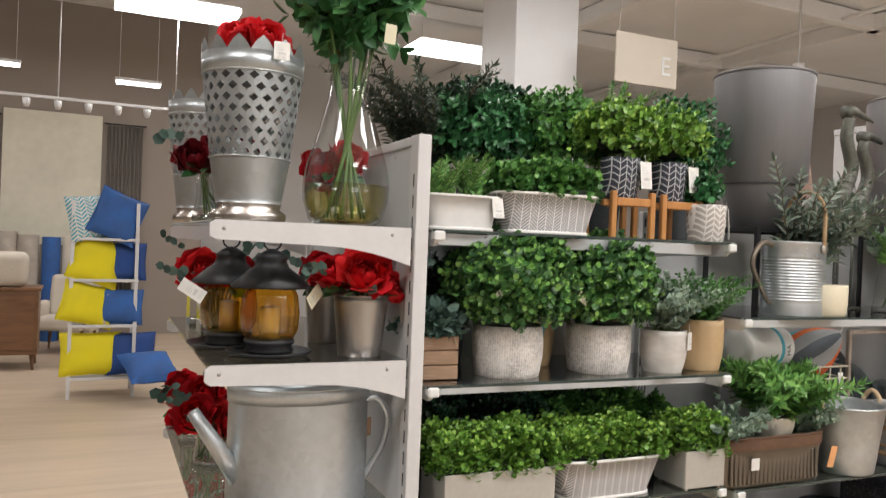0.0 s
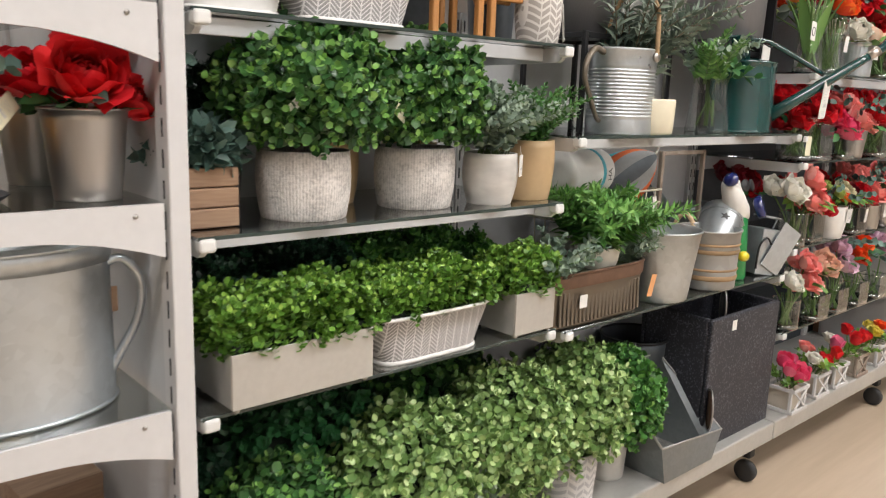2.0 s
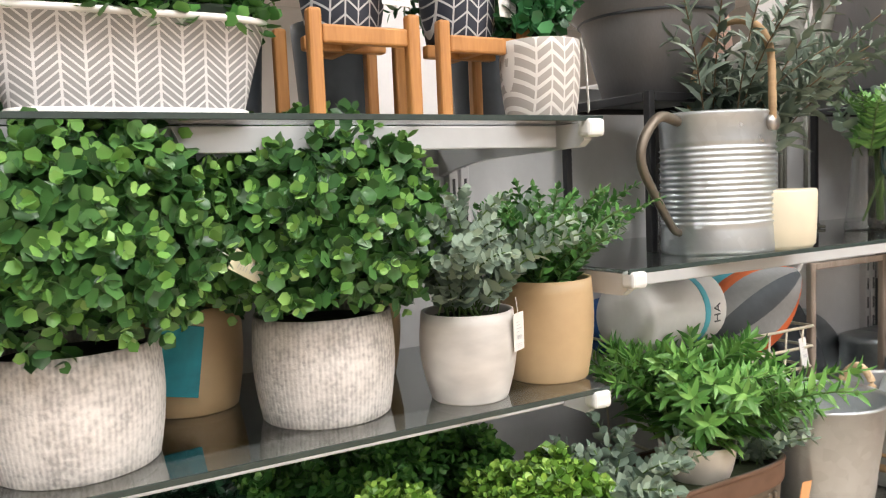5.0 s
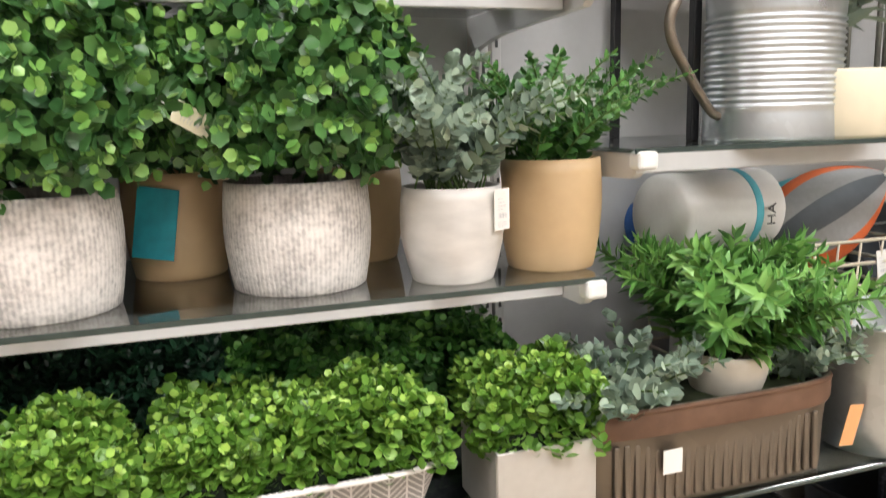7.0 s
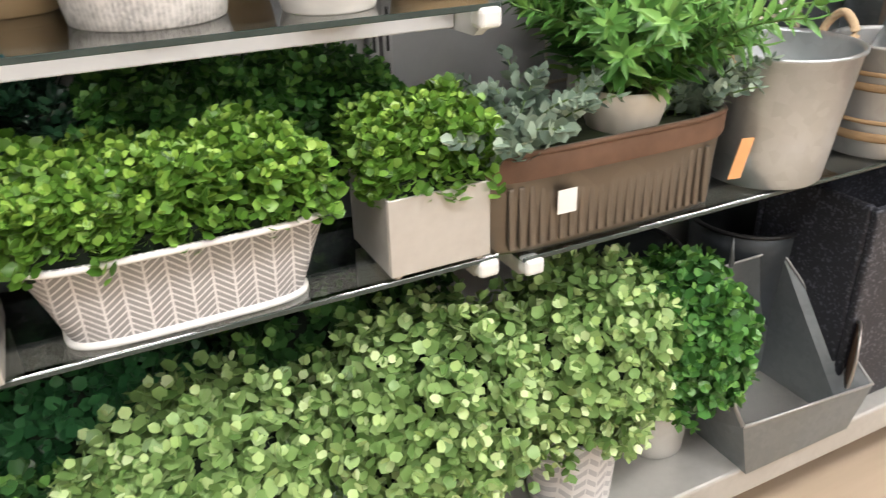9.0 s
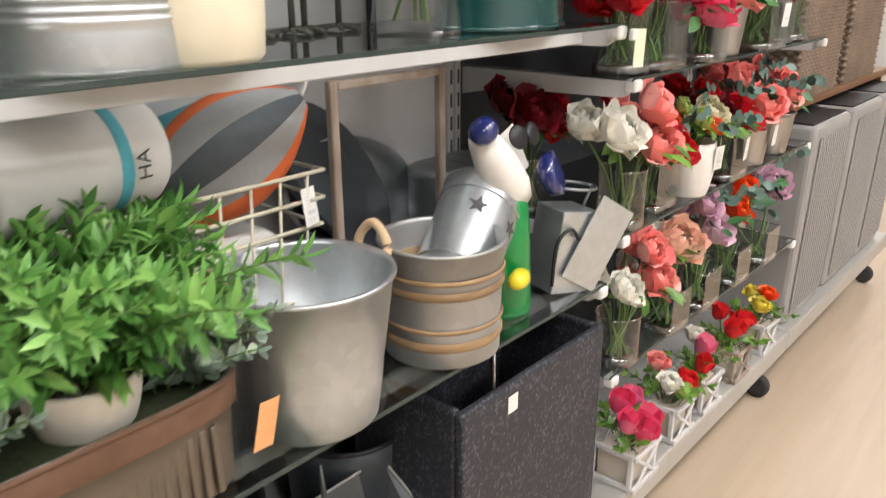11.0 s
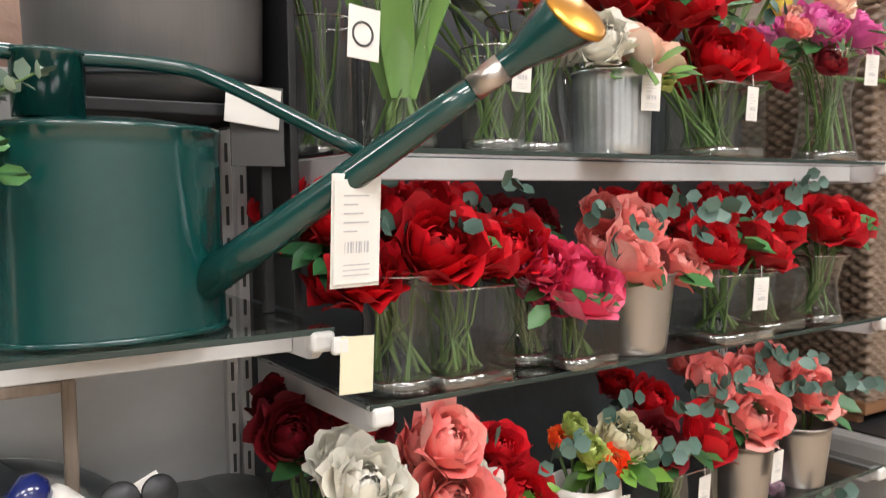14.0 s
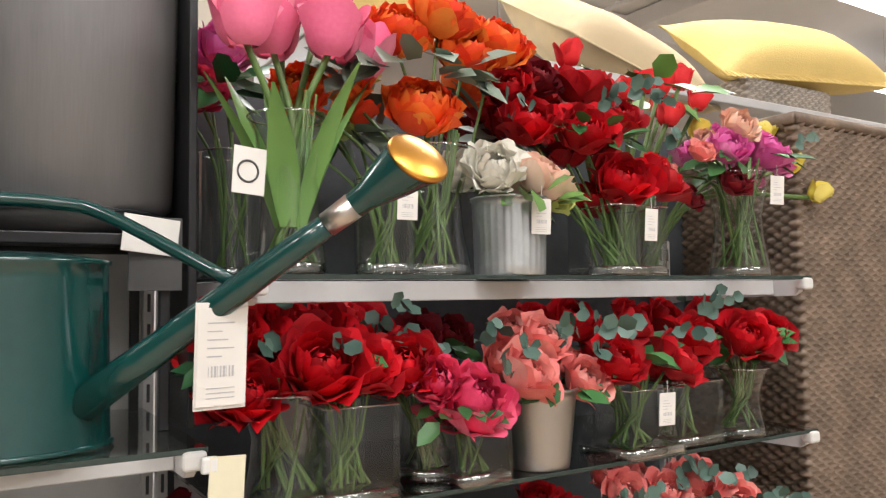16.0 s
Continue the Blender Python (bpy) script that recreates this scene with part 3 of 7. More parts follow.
def tipped(name, shape, tips, ways, size, tiers, mat, outer):
    """Sprigs whose top pairs, on most outer twigs, are young and paler, and sit closer together."""
    P, A, Fc, S = sprigs(tips, ways, size, tiers)
    n = len(tips)
    top = np.zeros(len(P), dtype=bool)
    pick = (np.arange(n) < outer) & (rng.uniform(size=n) < .72)
    for j in range(2):
        top[j * n:(j + 1) * n] = pick
    S = np.where(top, S * .82, S * 1.06)
    return leaves_me(name, shape, P, A, Fc, S, M[mat], top, M.get(mat + "_young"))


def sphere_ways(n):
    i = np.arange(n) + 0.5
    ph, th = np.arccos(1 - 2 * i / n), math.pi * (1 + 5 ** 0.5) * i
    return np.stack([np.cos(th) * np.sin(ph), np.sin(th) * np.sin(ph), np.cos(ph)], 1)


def bush(parent, at, radii, mat, n=420, size=0.017, shape="round", cut=-0.75, name="foliage", loose=0.10, tiers=3):
    """A clipped ball or mound: sprigs all over an uneven surface, and a near-black ball for the shade inside."""
    w = sphere_ways(n)
    w = unit(w[w[:, 2] > cut] + rng.normal(0, 0.10, (int((w[:, 2] > cut).sum()), 3)))
    r = np.array(radii)
    lump = np.array([noise.noise(Vector(v) * 2.6 + Vector(at) * 9) for v in w])
    k = (1 + loose * lump + rng.normal(0, loose * 0.45, len(w)))[:, None]
    outer = w * r * k
    deep = unit(w + rng.normal(0, 0.15, w.shape))
    tips = np.concatenate([outer, deep * r * 0.8])
    ways = unit(np.concatenate([w, deep]) + rng.normal(0, 0.28, tips.shape) + np.array([0, 0, 0.12]))
    part(name, tipped(name, shape, tips, ways, size, tiers, mat, len(outer)), parent, at=at, kind="stuff")
    # dark ball put in for the shade deep between the leaves
    part("shade_ball", lathe_me("shade_ball", [(max(radii[0], radii[1]) * 0.7 * math.sin(math.pi * (i + .5) / 9), -radii[2] * 0.7 * math.cos(math.pi * (i + .5) / 9)) for i in range(9)], M["core"], 16, radii[0] / max(radii[:2]), radii[1] / max(radii[:2]), close=True), parent, at=at)


def hedge(parent, x0, x1, y0, y1, z0, z1, mat, n=500, size=0.016, shape="round", droop=0.013, name="foliage", tiers=3):
    """A planter's low hedge: sprigs over its top and down its front and ends."""
    u, v = rng.uniform(x0 - droop, x1 + droop, n), rng.uniform(y0 - droop, y1 + droop, n)
    ex = np.clip(np.maximum(np.abs(u - (x0 + x1) / 2) / ((x1 - x0) / 2 + droop), np.abs(v - (y0 + y1) / 2) / ((y1 - y0) / 2 + droop)), 0, 1)
    lump = np.array([noise.noise(Vector((a * 14, b * 14, 1.7))) for a, b in zip(u, v)])
    hgt = z0 + (z1 - z0) * (1 - 0.30 * ex ** 10) * (0.88 + 0.22 * lump + rng.normal(0, 0.09, n))
    low = z0 + (hgt - z0) * rng.uniform(0.1, 0.75, n)
    tips = np.concatenate([np.stack([u, v, hgt], 1), np.stack([u + rng.normal(0, .006, n), v + rng.normal(0, .006, n), low], 1)])
    ways = unit(np.stack([np.sign(u - (x0 + x1) / 2) * ex ** 4 * 0.5, np.sign(v - (y0 + y1) / 2) * ex ** 3 * 0.6, np.ones(n)], 1))
    ways = unit(np.concatenate([ways, ways]) + rng.normal(0, 0.30, tips.shape))
    part(name, tipped(name, shape, tips, ways, size, tiers, mat, n), parent, kind="stuff")
    # near-black bed put in for the shade between the sprigs
    part("soil_shade_bed", box_me("soil_shade_bed", (x1 - x0, y1 - y0, max(0.01, (z1 - z0) * 0.3)), M["core"], 0.004), parent, at=((x0 + x1) / 2, (y0 + y1) / 2, z0 - 0.004))


def sprays(parent, at, count, length, mat, leaf=0.02, shape="oval", spread=0.7, lean=(0, 0), step=0.014, name="frond", per=2, flat=False, stem="stem", up=1.0, droop=0.35):
    """Arching stems with paired leaves, each frond a part of its own."""
    for k in range(count):
        a = 2 * math.pi * (k + rng.uniform(0, 0.8)) / count
        s = spread * math.sqrt(rng.uniform(0.1, 1))
        d = Vector((math.cos(a) * s + lean[0], math.sin(a) * s + lean[1], up)).normalized()
        L = length * rng.uniform(0.7, 1.1)
        n = max(4, int(L / step))
        pts = [d * (L * i / n) + Vector((d.x, d.y, 0)) * (L * 0.3 * (i / n) ** 2) - Vector((0, 0, droop * L * (i / n) ** 2.2)) for i in range(n + 1)]
        P, A, Fc, S = [], [], [], []
        side = d.cross(Vector((0, 0, 1)))
        side = side.normalized() if side.length > 0.05 else Vector((1, 0, 0))
        for i in range(2, n + 1):
            t = (pts[i] - pts[i - 1]).normalized()
            b = t.cross(side).normalized()
            for j in range(per):
                ang = (0 if flat else i * 1.57) + j * 2 * math.pi / per
                o = side * math.cos(ang) + b * math.sin(ang)
                P.append(pts[i])
                A.append(t * 0.65 + o * 0.85 + Vector(rng.normal(0, 0.15, 3)))
                Fc.append(b if flat else t * 0.8 - o * 0.5 + Vector(rng.normal(0, 0.2, 3)))
                S.append(leaf * (1.15 - 0.6 * i / n) * rng.uniform(0.75, 1.2))
        P.append(pts[-1]); A.append(t); Fc.append(b); S.append(leaf * 0.7)
        jx, jy = rng.normal(0, 0.018, 2)
        ob = part(name, leaves_me(name, shape, np.array(P), np.array(A), np.array(Fc), np.array(S), M[mat]), parent, at=(at[0] + jx, at[1] + jy, at[2]), kind="stuff")
        part("stalk", tube_me("stalk", pts[::2] + [pts[-1]], 0.0013, M[stem], 5), ob)


# ---- blooms ----
BLOOMS = {}


def bloom_me(kind, colour, variant=0):
    """A bloom of radius 1 that faces z."""
    key = (kind, colour, variant)
    if key in BLOOMS:
        return BLOOMS[key]
    r = random.Random(str(key))
    V, F = [], []

    def shell(R, a0, w, lip, flare, wave, tall=1.0, nu=6, nv=5):
        """A petal cut from a ball: from its foot up to a rounded lip that rolls outwards."""
        k, ph = len(V), r.uniform(0, 6.3)
        for j in range(nv + 1):
            t = j / nv
            for i in range(nu + 1):
                u = i / nu * 2 - 1
                p = 2.55 + (lip + 0.42 * u * u - 2.55) * t
                q = R * (1 + flare * max(0, t - .55) ** 2 * 4.5 + wave * math.sin(u * 4 + ph) * t * t)
                az = a0 + u * w * (0.55 + 0.45 * math.sin(math.pi * min(.75, .15 + .6 * t)))
                V.append((q * math.sin(p) * math.cos(az), q * math.sin(p) * math.sin(az), q * math.cos(p) * tall - .15))
        F.extend((k + j * (nu + 1) + i, k + j * (nu + 1) + i + 1, k + (j + 1) * (nu + 1) + i + 1, k + (j + 1) * (nu + 1) + i) for j in range(nv) for i in range(nu))

    if kind == "tulip":
        for n in range(7):
            shell(0.62 + 0.07 * n / 3, n * 2 * math.pi / 3 + 0.5 * (n > 2) + r.uniform(-.15, .15), 1.05, 0.52 + 0.20 * (n > 2) + r.uniform(-.05, .25), 0.50, 0.07, 1.12)
    elif kind == "ranunculus":
        for n in range(64):
            q = n / 63
            shell(0.34 + 0.62 * q, n * 2.4 + r.uniform(-.2, .2), 0.50, 0.06 + 1.30 * q + r.uniform(-.12, .12), 0.14, 0.12, 0.80, 4, 3)
    elif kind == "peony":
        for n in range(46):
            q = n / 45
            shell(0.24 + 0.68 * q, n * 2.4 + r.uniform(-.4, .4), 0.66, 0.12 + 1.28 * q + r.uniform(-.28, .2), 0.26, 0.13, 0.85, 6, 4)
    else:
        for n in range(40):
            q = n / 39
            shell(0.24 + 0.66 * q, n * 2.4 + r.uniform(-.3, .3), 0.82 - .18 * q, 0.08 + 1.14 * q + r.uniform(-.16, .18), 0.12 + 0.36 * q, 0.10, 0.88)
    BLOOMS[key] = mesh_of(kind + "_bloom", V, F, M["petal_" + colour], True)
    return BLOOMS[key]


def set_bloom(parent, kind, colour, at, r, way=(0, -0.8, 0.6), name=""):
    """A bloom on its calyx, turned towards way."""
    ob = part(name or kind, bloom_me(kind, colour, int(rng.integers(3))), parent)
    q = Vector(way).normalized().to_track_quat("Z", "Y")
    ob.matrix_basis = Matrix.LocRotScale(Vector(at), q @ Euler((0, 0, rng.uniform(0, 6.28))).to_quaternion(), Vector((r, r, r)))
    return ob


def tag(parent, at, w=0.03, h=0.055, turn=(0, 0, 0), mat="paper", lines=4, string=0.02):
    """A swing ticket on a string, with a bar code and lines of small print."""
    t = part("price_tag", box_me("price_tag", (w, 0.0012, h), M[mat], 0.0004, 1), parent, "printed card price tag", (at[0], at[1], at[2] - h), turn)
    V, F = [], []

    def bar(x, z, bw, bh):
        k = len(V)
        V.extend([(x, -0.0011, z), (x + bw, -0.0011, z), (x + bw, -0.0011, z + bh), (x, -0.0011, z + bh)])
        F.append((k, k + 1, k + 2, k + 3))
    for i in range(9):
        bar(-w * 0.27 + i * w * 0.06, h * 0.3, w * (0.015 + 0.03 * (i * 7 % 3) / 2), h * 0.11)
    for i in range(lines):
        bar(-w * 0.3, h * (0.50 + 0.085 * i), w * (0.3 + 0.25 * ((i * 5) % 3) / 2), h * 0.014)
    for i in range(3):
        bar(-w * 0.3, h * (0.08 + 0.05 * i), w * 0.58, h * 0.010)
    part("print", mesh_of("print", V, F, M["grey_ink"]), t)
    if string:
        part("string", tube_me("string", [(0, 0, h * 0.92), (0.002, 0.004, h + string)], 0.0006, M["paper"], 5), t)
    return t


VASES = {}


def vase(parent, form, r, h):
    """The container of an arrangement."""
    if form == "flare":
        me = lathe_me("vase", [(r * .8, 0), (r * .82, .004), (r * .66, h * .35), (r * .62, h * .6), (r * .8, h * .9), (r * .95, h)], M["glass"], 28)
    elif form == "square":
        me = lathe_me("vase", [(r * 1.38, 0), (r * 1.41, .003), (r * 1.41, h)], M["glass"], 4)
        me.transform(Matrix.Rotation(math.pi / 4, 4, "Z"))
        me.polygons.foreach_set("use_smooth", [False] * len(me.polygons))
    elif form == "cyl":
        me = lathe_me("vase", [(r * .98, 0), (r, .004), (r, h)], M["glass"], 28)
    elif form == "pail":
        me = lathe_me("pail", cup(r * .78, r, h, 0.002, 0, 0.003), M["nickel"], 36)
    elif form == "ribbed":
        me = lathe_me("pail", cup(r * .95, r, h, 0.002, 0, 0.003), M["galv"], 96, rib=0.012, ribs=30)
    else:
        me = lathe_me("jug", cup(r * .8, r, h, 0.004, r * .12), M["white_enamel"], 28, rib=0.02, ribs=12)
    glassy = form in ("flare", "square", "cyl")
    ob = part("vase" if glassy else "pail", me, parent, "clear glass vase" if glassy else "")
    if glassy:
        ob.visible_shadow = False
        k, n = (1.41, 4) if form == "square" else ((.95 if form == "flare" else 1.0), 32)
        rim = part("rim", tube_me("rim", [(r * k * math.cos(2 * math.pi * (i + .5) / n), r * k * math.sin(2 * math.pi * (i + .5) / n), h) for i in range(n + 1)], .0016, M["glass_rim"], 6), ob, "polished glass rim")
        k2 = 1.36 if form == "square" else (.78 if form == "flare" else .97)
        foot = part("thick_base", lathe_me("thick_base", [(r * k2 * .96, .002), (r * k2, .004), (r * k2 * .98, .016), (r * k2 * .9, .018)], M["glass_rim"], n, close=True), ob, "thick clear glass base")
        if form == "square":
            foot.matrix_basis = pose(0, 0, 0, 0, 0, 45)
        rim.visible_shadow = foot.visible_shadow = False
    return ob


def arrangement(at, form, r, h, blooms, leaf="rose_leaf", greens=10, euca=0, label="", name="flower_arrangement", tall=0, ticket=False, leaf_size=0.045, spread=0.05):
    """Silk flowers in a vase: stems from the bottom to each bloom, leaves under the heads. blooms: kind, colour, x, y, z, radius, from the base."""
    root = thing(name, at, label, "flower arrangement", "silk flowers on the shelves")
    vase(root, form, r, h)
    extra = [(k, c, bx + rng.uniform(-.035, .035), by + rng.uniform(.05, .10), bz + rng.uniform(-.03, .02), br * .85) for k, c, bx, by, bz, br in blooms if k in ("rose", "peony")]
    for kind, colour, bx, by, bz, br in list(blooms) + extra:
        b = Vector((bx, by, bz))
        foot = Vector((rng.uniform(-r, r) * .5, rng.uniform(-r, r) * .5, 0.02))
        neck = Vector((bx * 0.35 + rng.uniform(-r, r) * .3, by * 0.35, h * 0.9))
        way = (bx * 2.0 + rng.normal(0, .2), -0.75 + by * 2 + rng.normal(0, .15), 0.7) if kind != "tulip" else (bx * 1.2, by - 0.1, 1)
        part("stem", tube_me("stem", bend([foot, neck, b - Vector(way).normalized() * br * .55], 4), 0.0028 if kind != "tulip" else 0.005, M["stem"], 6), root)
        set_bloom(root, kind, colour, b, br, way)
    if form in ("flare", "square", "cyl"):
        lines = []
        for k in range(9):
            a = rng.uniform(0, 6.28)
            lines.append([(math.cos(a) * r * .6, math.sin(a) * r * .6, 0.016), (math.cos(a + 2) * r * .35, math.sin(a + 2) * r * .35, h * .6), (math.cos(a + 2) * r * .6, math.sin(a + 2) * r * .6, h * 1.15)])
        part("stem_cluster", tubes_me("stem_cluster", lines, 0.0018, M["stem"], 5), root, kind="stuff")
    cz = sum(b[4] for b in blooms) / len(blooms)
    wx = max(0.03, (max(b[2] for b in blooms) - min(b[2] for b in blooms)) / 2 + 0.03)
    mx = (max(b[2] for b in blooms) + min(b[2] for b in blooms)) / 2
    my = sum(b[3] for b in blooms) / len(blooms)
    br = sum(b[5] for b in blooms) / len(blooms)
    for count, mat, shape, s in ((round(greens * 1.7), leaf, "oval", leaf_size), (round(euca * .7), "euca_dark", "round", 0.031)):
        if not count:
            continue
        P, A, Fc, S = [], [], [], []
        for k in range(count):
            a = 2 * math.pi * k / count + rng.uniform(-.4, .4)
            if mat == "euca_dark":
                base = Vector((mx + math.cos(a) * wx * 1.1, my + math.sin(a) * 0.03 - 0.01, cz + br * rng.uniform(-.6, 1.3)))
                d = Vector((math.cos(a), math.sin(a) * .6 - .3, rng.uniform(-.2, .9)))
                for j in range(4):
                    e = Vector((math.cos(j * 2.2), math.sin(j * 2.2) * .5, math.sin(j * 1.7) * .8)) * .8
                    P.append(base + d * 0.016 * j); A.append(d + e); Fc.append(Vector((rng.normal(0, .4), -1, .3))); S.append(s * rng.uniform(.75, 1.15))
            else:
                base = Vector((mx + math.cos(a) * wx * .5, my + math.sin(a) * wx * .4, cz - br * rng.uniform(.4, 1.1)))
                P.append(base); A.append(Vector((math.cos(a), math.sin(a) * .8 - .25, rng.uniform(-.8, .4)))); Fc.append(Vector((rng.normal(0, .3), -.6, .8))); S.append(s * rng.uniform(.8, 1.4))
        part("leaves", leaves_me("leaves", shape, np.array(P), np.array(A), np.array(Fc), np.array(S), M[mat]), root)
    if tall:
        for k in range(tall):
            a = 2 * math.pi * k / tall
            d = Vector((math.cos(a) * .25, math.sin(a) * .2, 1)).normalized()
            v, f = [], []
            L, W = h * rng.uniform(0.80, 1.10), 0.019
            for j in range(9):
                t = j / 8
                c = Vector((math.cos(a) * r * .3, math.sin(a) * r * .3, h * .3)) + d * L * t + Vector((math.cos(a), math.sin(a), 0)) * 0.05 * t * t
                w = W * math.sin(math.pi * min(1, .15 + .85 * t)) + .002
                sd = Vector((-math.sin(a), math.cos(a), 0))
                v += [c - sd * w, c + Vector((math.cos(a), math.sin(a), 0)) * -w * .35, c + sd * w]
            for j in range(8):
                f += [(j * 3, j * 3 + 1, j * 3 + 4, j * 3 + 3), (j * 3 + 1, j * 3 + 2, j * 3 + 5, j * 3 + 4)]
            part("tulip_leaf", mesh_of("tulip_leaf", v, f, M["tulip_leaf"], True), root)
    if ticket:
        tag(root, (r * 0.2, -r - 0.006, h * 0.95), 0.034, 0.055, (4, 0, rng.uniform(-12, 12)))
    return root


# ---- the room ----
def slab(name, x0, x1, y0, y1, z0, z1, mat, bevel=0.0, label=""):
    ob = part(name, box_me(name, (x1 - x0, y1 - y0, z1 - z0), M[mat], bevel), None, at=((x0 + x1) / 2, (y0 + y1) / 2, z0))
    return tagged(ob, label, kind="structure")


slab("floor", -8, 14, -4, 14, -0.1, 0.0, "floor", label="pale wood-look vinyl floor")
slab("ceiling", -8, 14, -4, 14, CEIL, CEIL + 0.1, "ceil", label="white open store ceiling")
slab("wall_north", -8, 14, 13.9, 14.1, 0, CEIL, "wall", label="pale painted back wall of the store")
slab("wall_south", -8, 14, -4.1, -3.9, 0, CEIL, "wall", label="pale painted store wall")
slab("wall_west", -8.1, -7.9, -4, 14, 0, CEIL, "brown_wall", label="taupe painted store wall")
slab("wall_east", 13.9, 14.1, -4, 14, 0, CEIL, "wall", label="pale grey store wall")
slab("wall_stub", -8, 1.6, 11.9, 12.1, 0, CEIL, "brown_wall", label="taupe wall behind the furniture")
slab("column", 3.12, 3.72, 5.4, 6.0, 0, CEIL, "white", 0.01, label="square white-painted store column")
for k, (bx0, bx1, by0, by1) in enumerate([(2.2, 13.5, 6.6, 6.75), (2.2, 13.5, 9.2, 9.35), (5.8, 5.95, 4, 13), (9.0, 9.15, 3, 13)]):
    slab("ceiling_beam", bx0, bx1, by0, by1, CEIL - 0.22, CEIL - 0.02, "ceil", 0.01, label="white-painted steel ceiling joist")
for k in range(3):
    part("ceiling_pipe", tube_me("ceiling_pipe", [(3 + k * 2.6, 3.2, CEIL - .18), (3.6 + k * 2.6, 13, CEIL - .18)], 0.03, M["ceil"], 8), None, "thin painted pipe under the ceiling", kind="structure")
M["tube_glow"] = glow("lamp_diffuser", (1.0, 0.97, 0.95), 9.0)
# fixtures added at the assumed lamps; their all-round glow lifts the ceiling
lamp_root = None
for lx, ly in LAMPS:
    if lamp_root is None:
        lamp_root = thing("added_ceiling_light", (lx, ly, CEIL - 0.55), "added white hanging ceiling light, its glowing diffuser brightening the ceiling", "ceiling light", "store ceiling lights")
        part("frame", box_me("frame", (1.26, 0.61, 0.02), M["white"], 0.006), lamp_root, at=(0, 0, -0.02))
        for sx in (-0.5, 0.5):
            part("wire", tube_me("wire", [(sx, 0, 0), (sx, 0, 0.55)], 0.003, M["white"], 5), lamp_root)
        part("diffuser", box_me("diffuser", (1.3, 0.65, 0.06), M["tube_glow"], 0.004), lamp_root, at=(0, 0, -0.082))
    else:
        copy_thing(lamp_root, pose(lx, ly, CEIL - 0.55))

# ---- the gondola ----
YF, YB = 1.575, 2.0


def bracket_me(length, h0=0.035, h1=0.075, t=0.012):
    """A tapered shelf arm that points along -x from the origin."""
    prof = [(0, 0), (-length + .012, 0), (-length, -0.008), (-length, -h0 + .008), (-length + .012, -h0), (-length * .45, -h0 * 1.15)]
    prof += [(-length * .45 + length * .45 * i / 6, -h0 * 1.15 - (h1 - h0 * 1.15) * (i / 6) ** 1.8) for i in range(1, 7)]
    n = len(prof)
    v = [(x, -t / 2, z) for x, z in prof] + [(x, t / 2, z) for x, z in prof]
    f = [tuple(range(n)), tuple(range(2 * n - 1, n - 1, -1))] + [(i, i + n, (i + 1) % n + n, (i + 1) % n) for i in range(n)]
    return mesh_of("bracket", v, f, M["white"])


def glass_shelf(x0, x1, z, glass="smoked", y0=YF, y1=YB - 0.012, rail=True, knobs=True):
    s = thing("glass_shelf", ((x0 + x1) / 2, y0, z), "smoked glass shelf on white metal brackets", "shelf", "gondola shelves")
    w, d = x1 - x0, y1 - y0
    g = part("glass", box_me("glass", (w, d, 0.006), M[glass], 0.001, 1), s, "smoked glass sheet", (0, d / 2, -0.006))
    g.visible_shadow = False
    part("edge_strip", box_me("edge_strip", (w - .004, 0.003, 0.007), M["edge"], 0.0008, 1), s, "dark polished front edge", (0, -0.0016, -0.0065))
    for sx in (-1, 1):
        arm = part("bracket", bracket_me(d - 0.012, 0.032, 0.06), s, at=(sx * (w / 2 - 0.018), d, -0.007), turn=(0, 0, 90))
        if knobs:
            part("end_cap", box_me("end_cap", (0.026, 0.03, 0.024), M["plastic"], 0.006, 3), arm, "white plastic end cap", at=(-d + 0.004, 0, -0.020))
    if rail:
        part("rail", box_me("rail", (w - 0.05, 0.012, 0.030), M["panel"], 0.002), s, "pale steel support rail", (0, 0.075, -0.037))
    return s


# back panels, uprights with slots, base decks
XS = [0.72, 1.69, 2.93, 4.15, 5.5]
for a, b in zip(XS, XS[1:]):
    # from the third bay on: dark sheet added for the shade behind stems
    slab("back_panel", a + 0.016, b - 0.016, YB, YB + 0.02, 0.2, 1.50 if a < 1 else 1.60 if a < 2.9 else 1.86, "panel" if a < 2.9 else "slate", 0.002, "pale grey steel gondola back panel" if a < 2.9 else "dark backing sheet added for the shade behind the flower stems")
    deck = thing("base_deck", ((a + b) / 2, 1.55, 0.17), "beige steel base deck of the shelving on black castors", "shelf base", "gondola base decks")
    part("deck", box_me("deck", (b - a - 0.004, YB - 1.55, 0.07), M["zinc_planter"], 0.006), deck, at=(0, (YB - 1.55) / 2, 0))
    part("castor", lathe_me("castor", [(0.028, -.014), (0.04, -.012), (0.042, 0), (0.04, .012), (0.028, .014)], M["rubber"], 20, close=True), deck, "black rubber castor wheel", ((b - a) / 2 - 0.06, 0.06, -0.127), (90, 0, 90))
    part("castor_fork", box_me("castor_fork", (0.045, 0.04, 0.06), M["black"], 0.006), deck, at=((b - a) / 2 - 0.06, 0.06, -0.07))
    # black block added to fill the shade under the deck
    part("deck_shade_block", box_me("deck_shade_block", (b - a - 0.01, 0.3, 0.165), M["black"], 0.002), deck, at=(0, 0.36, -0.168))


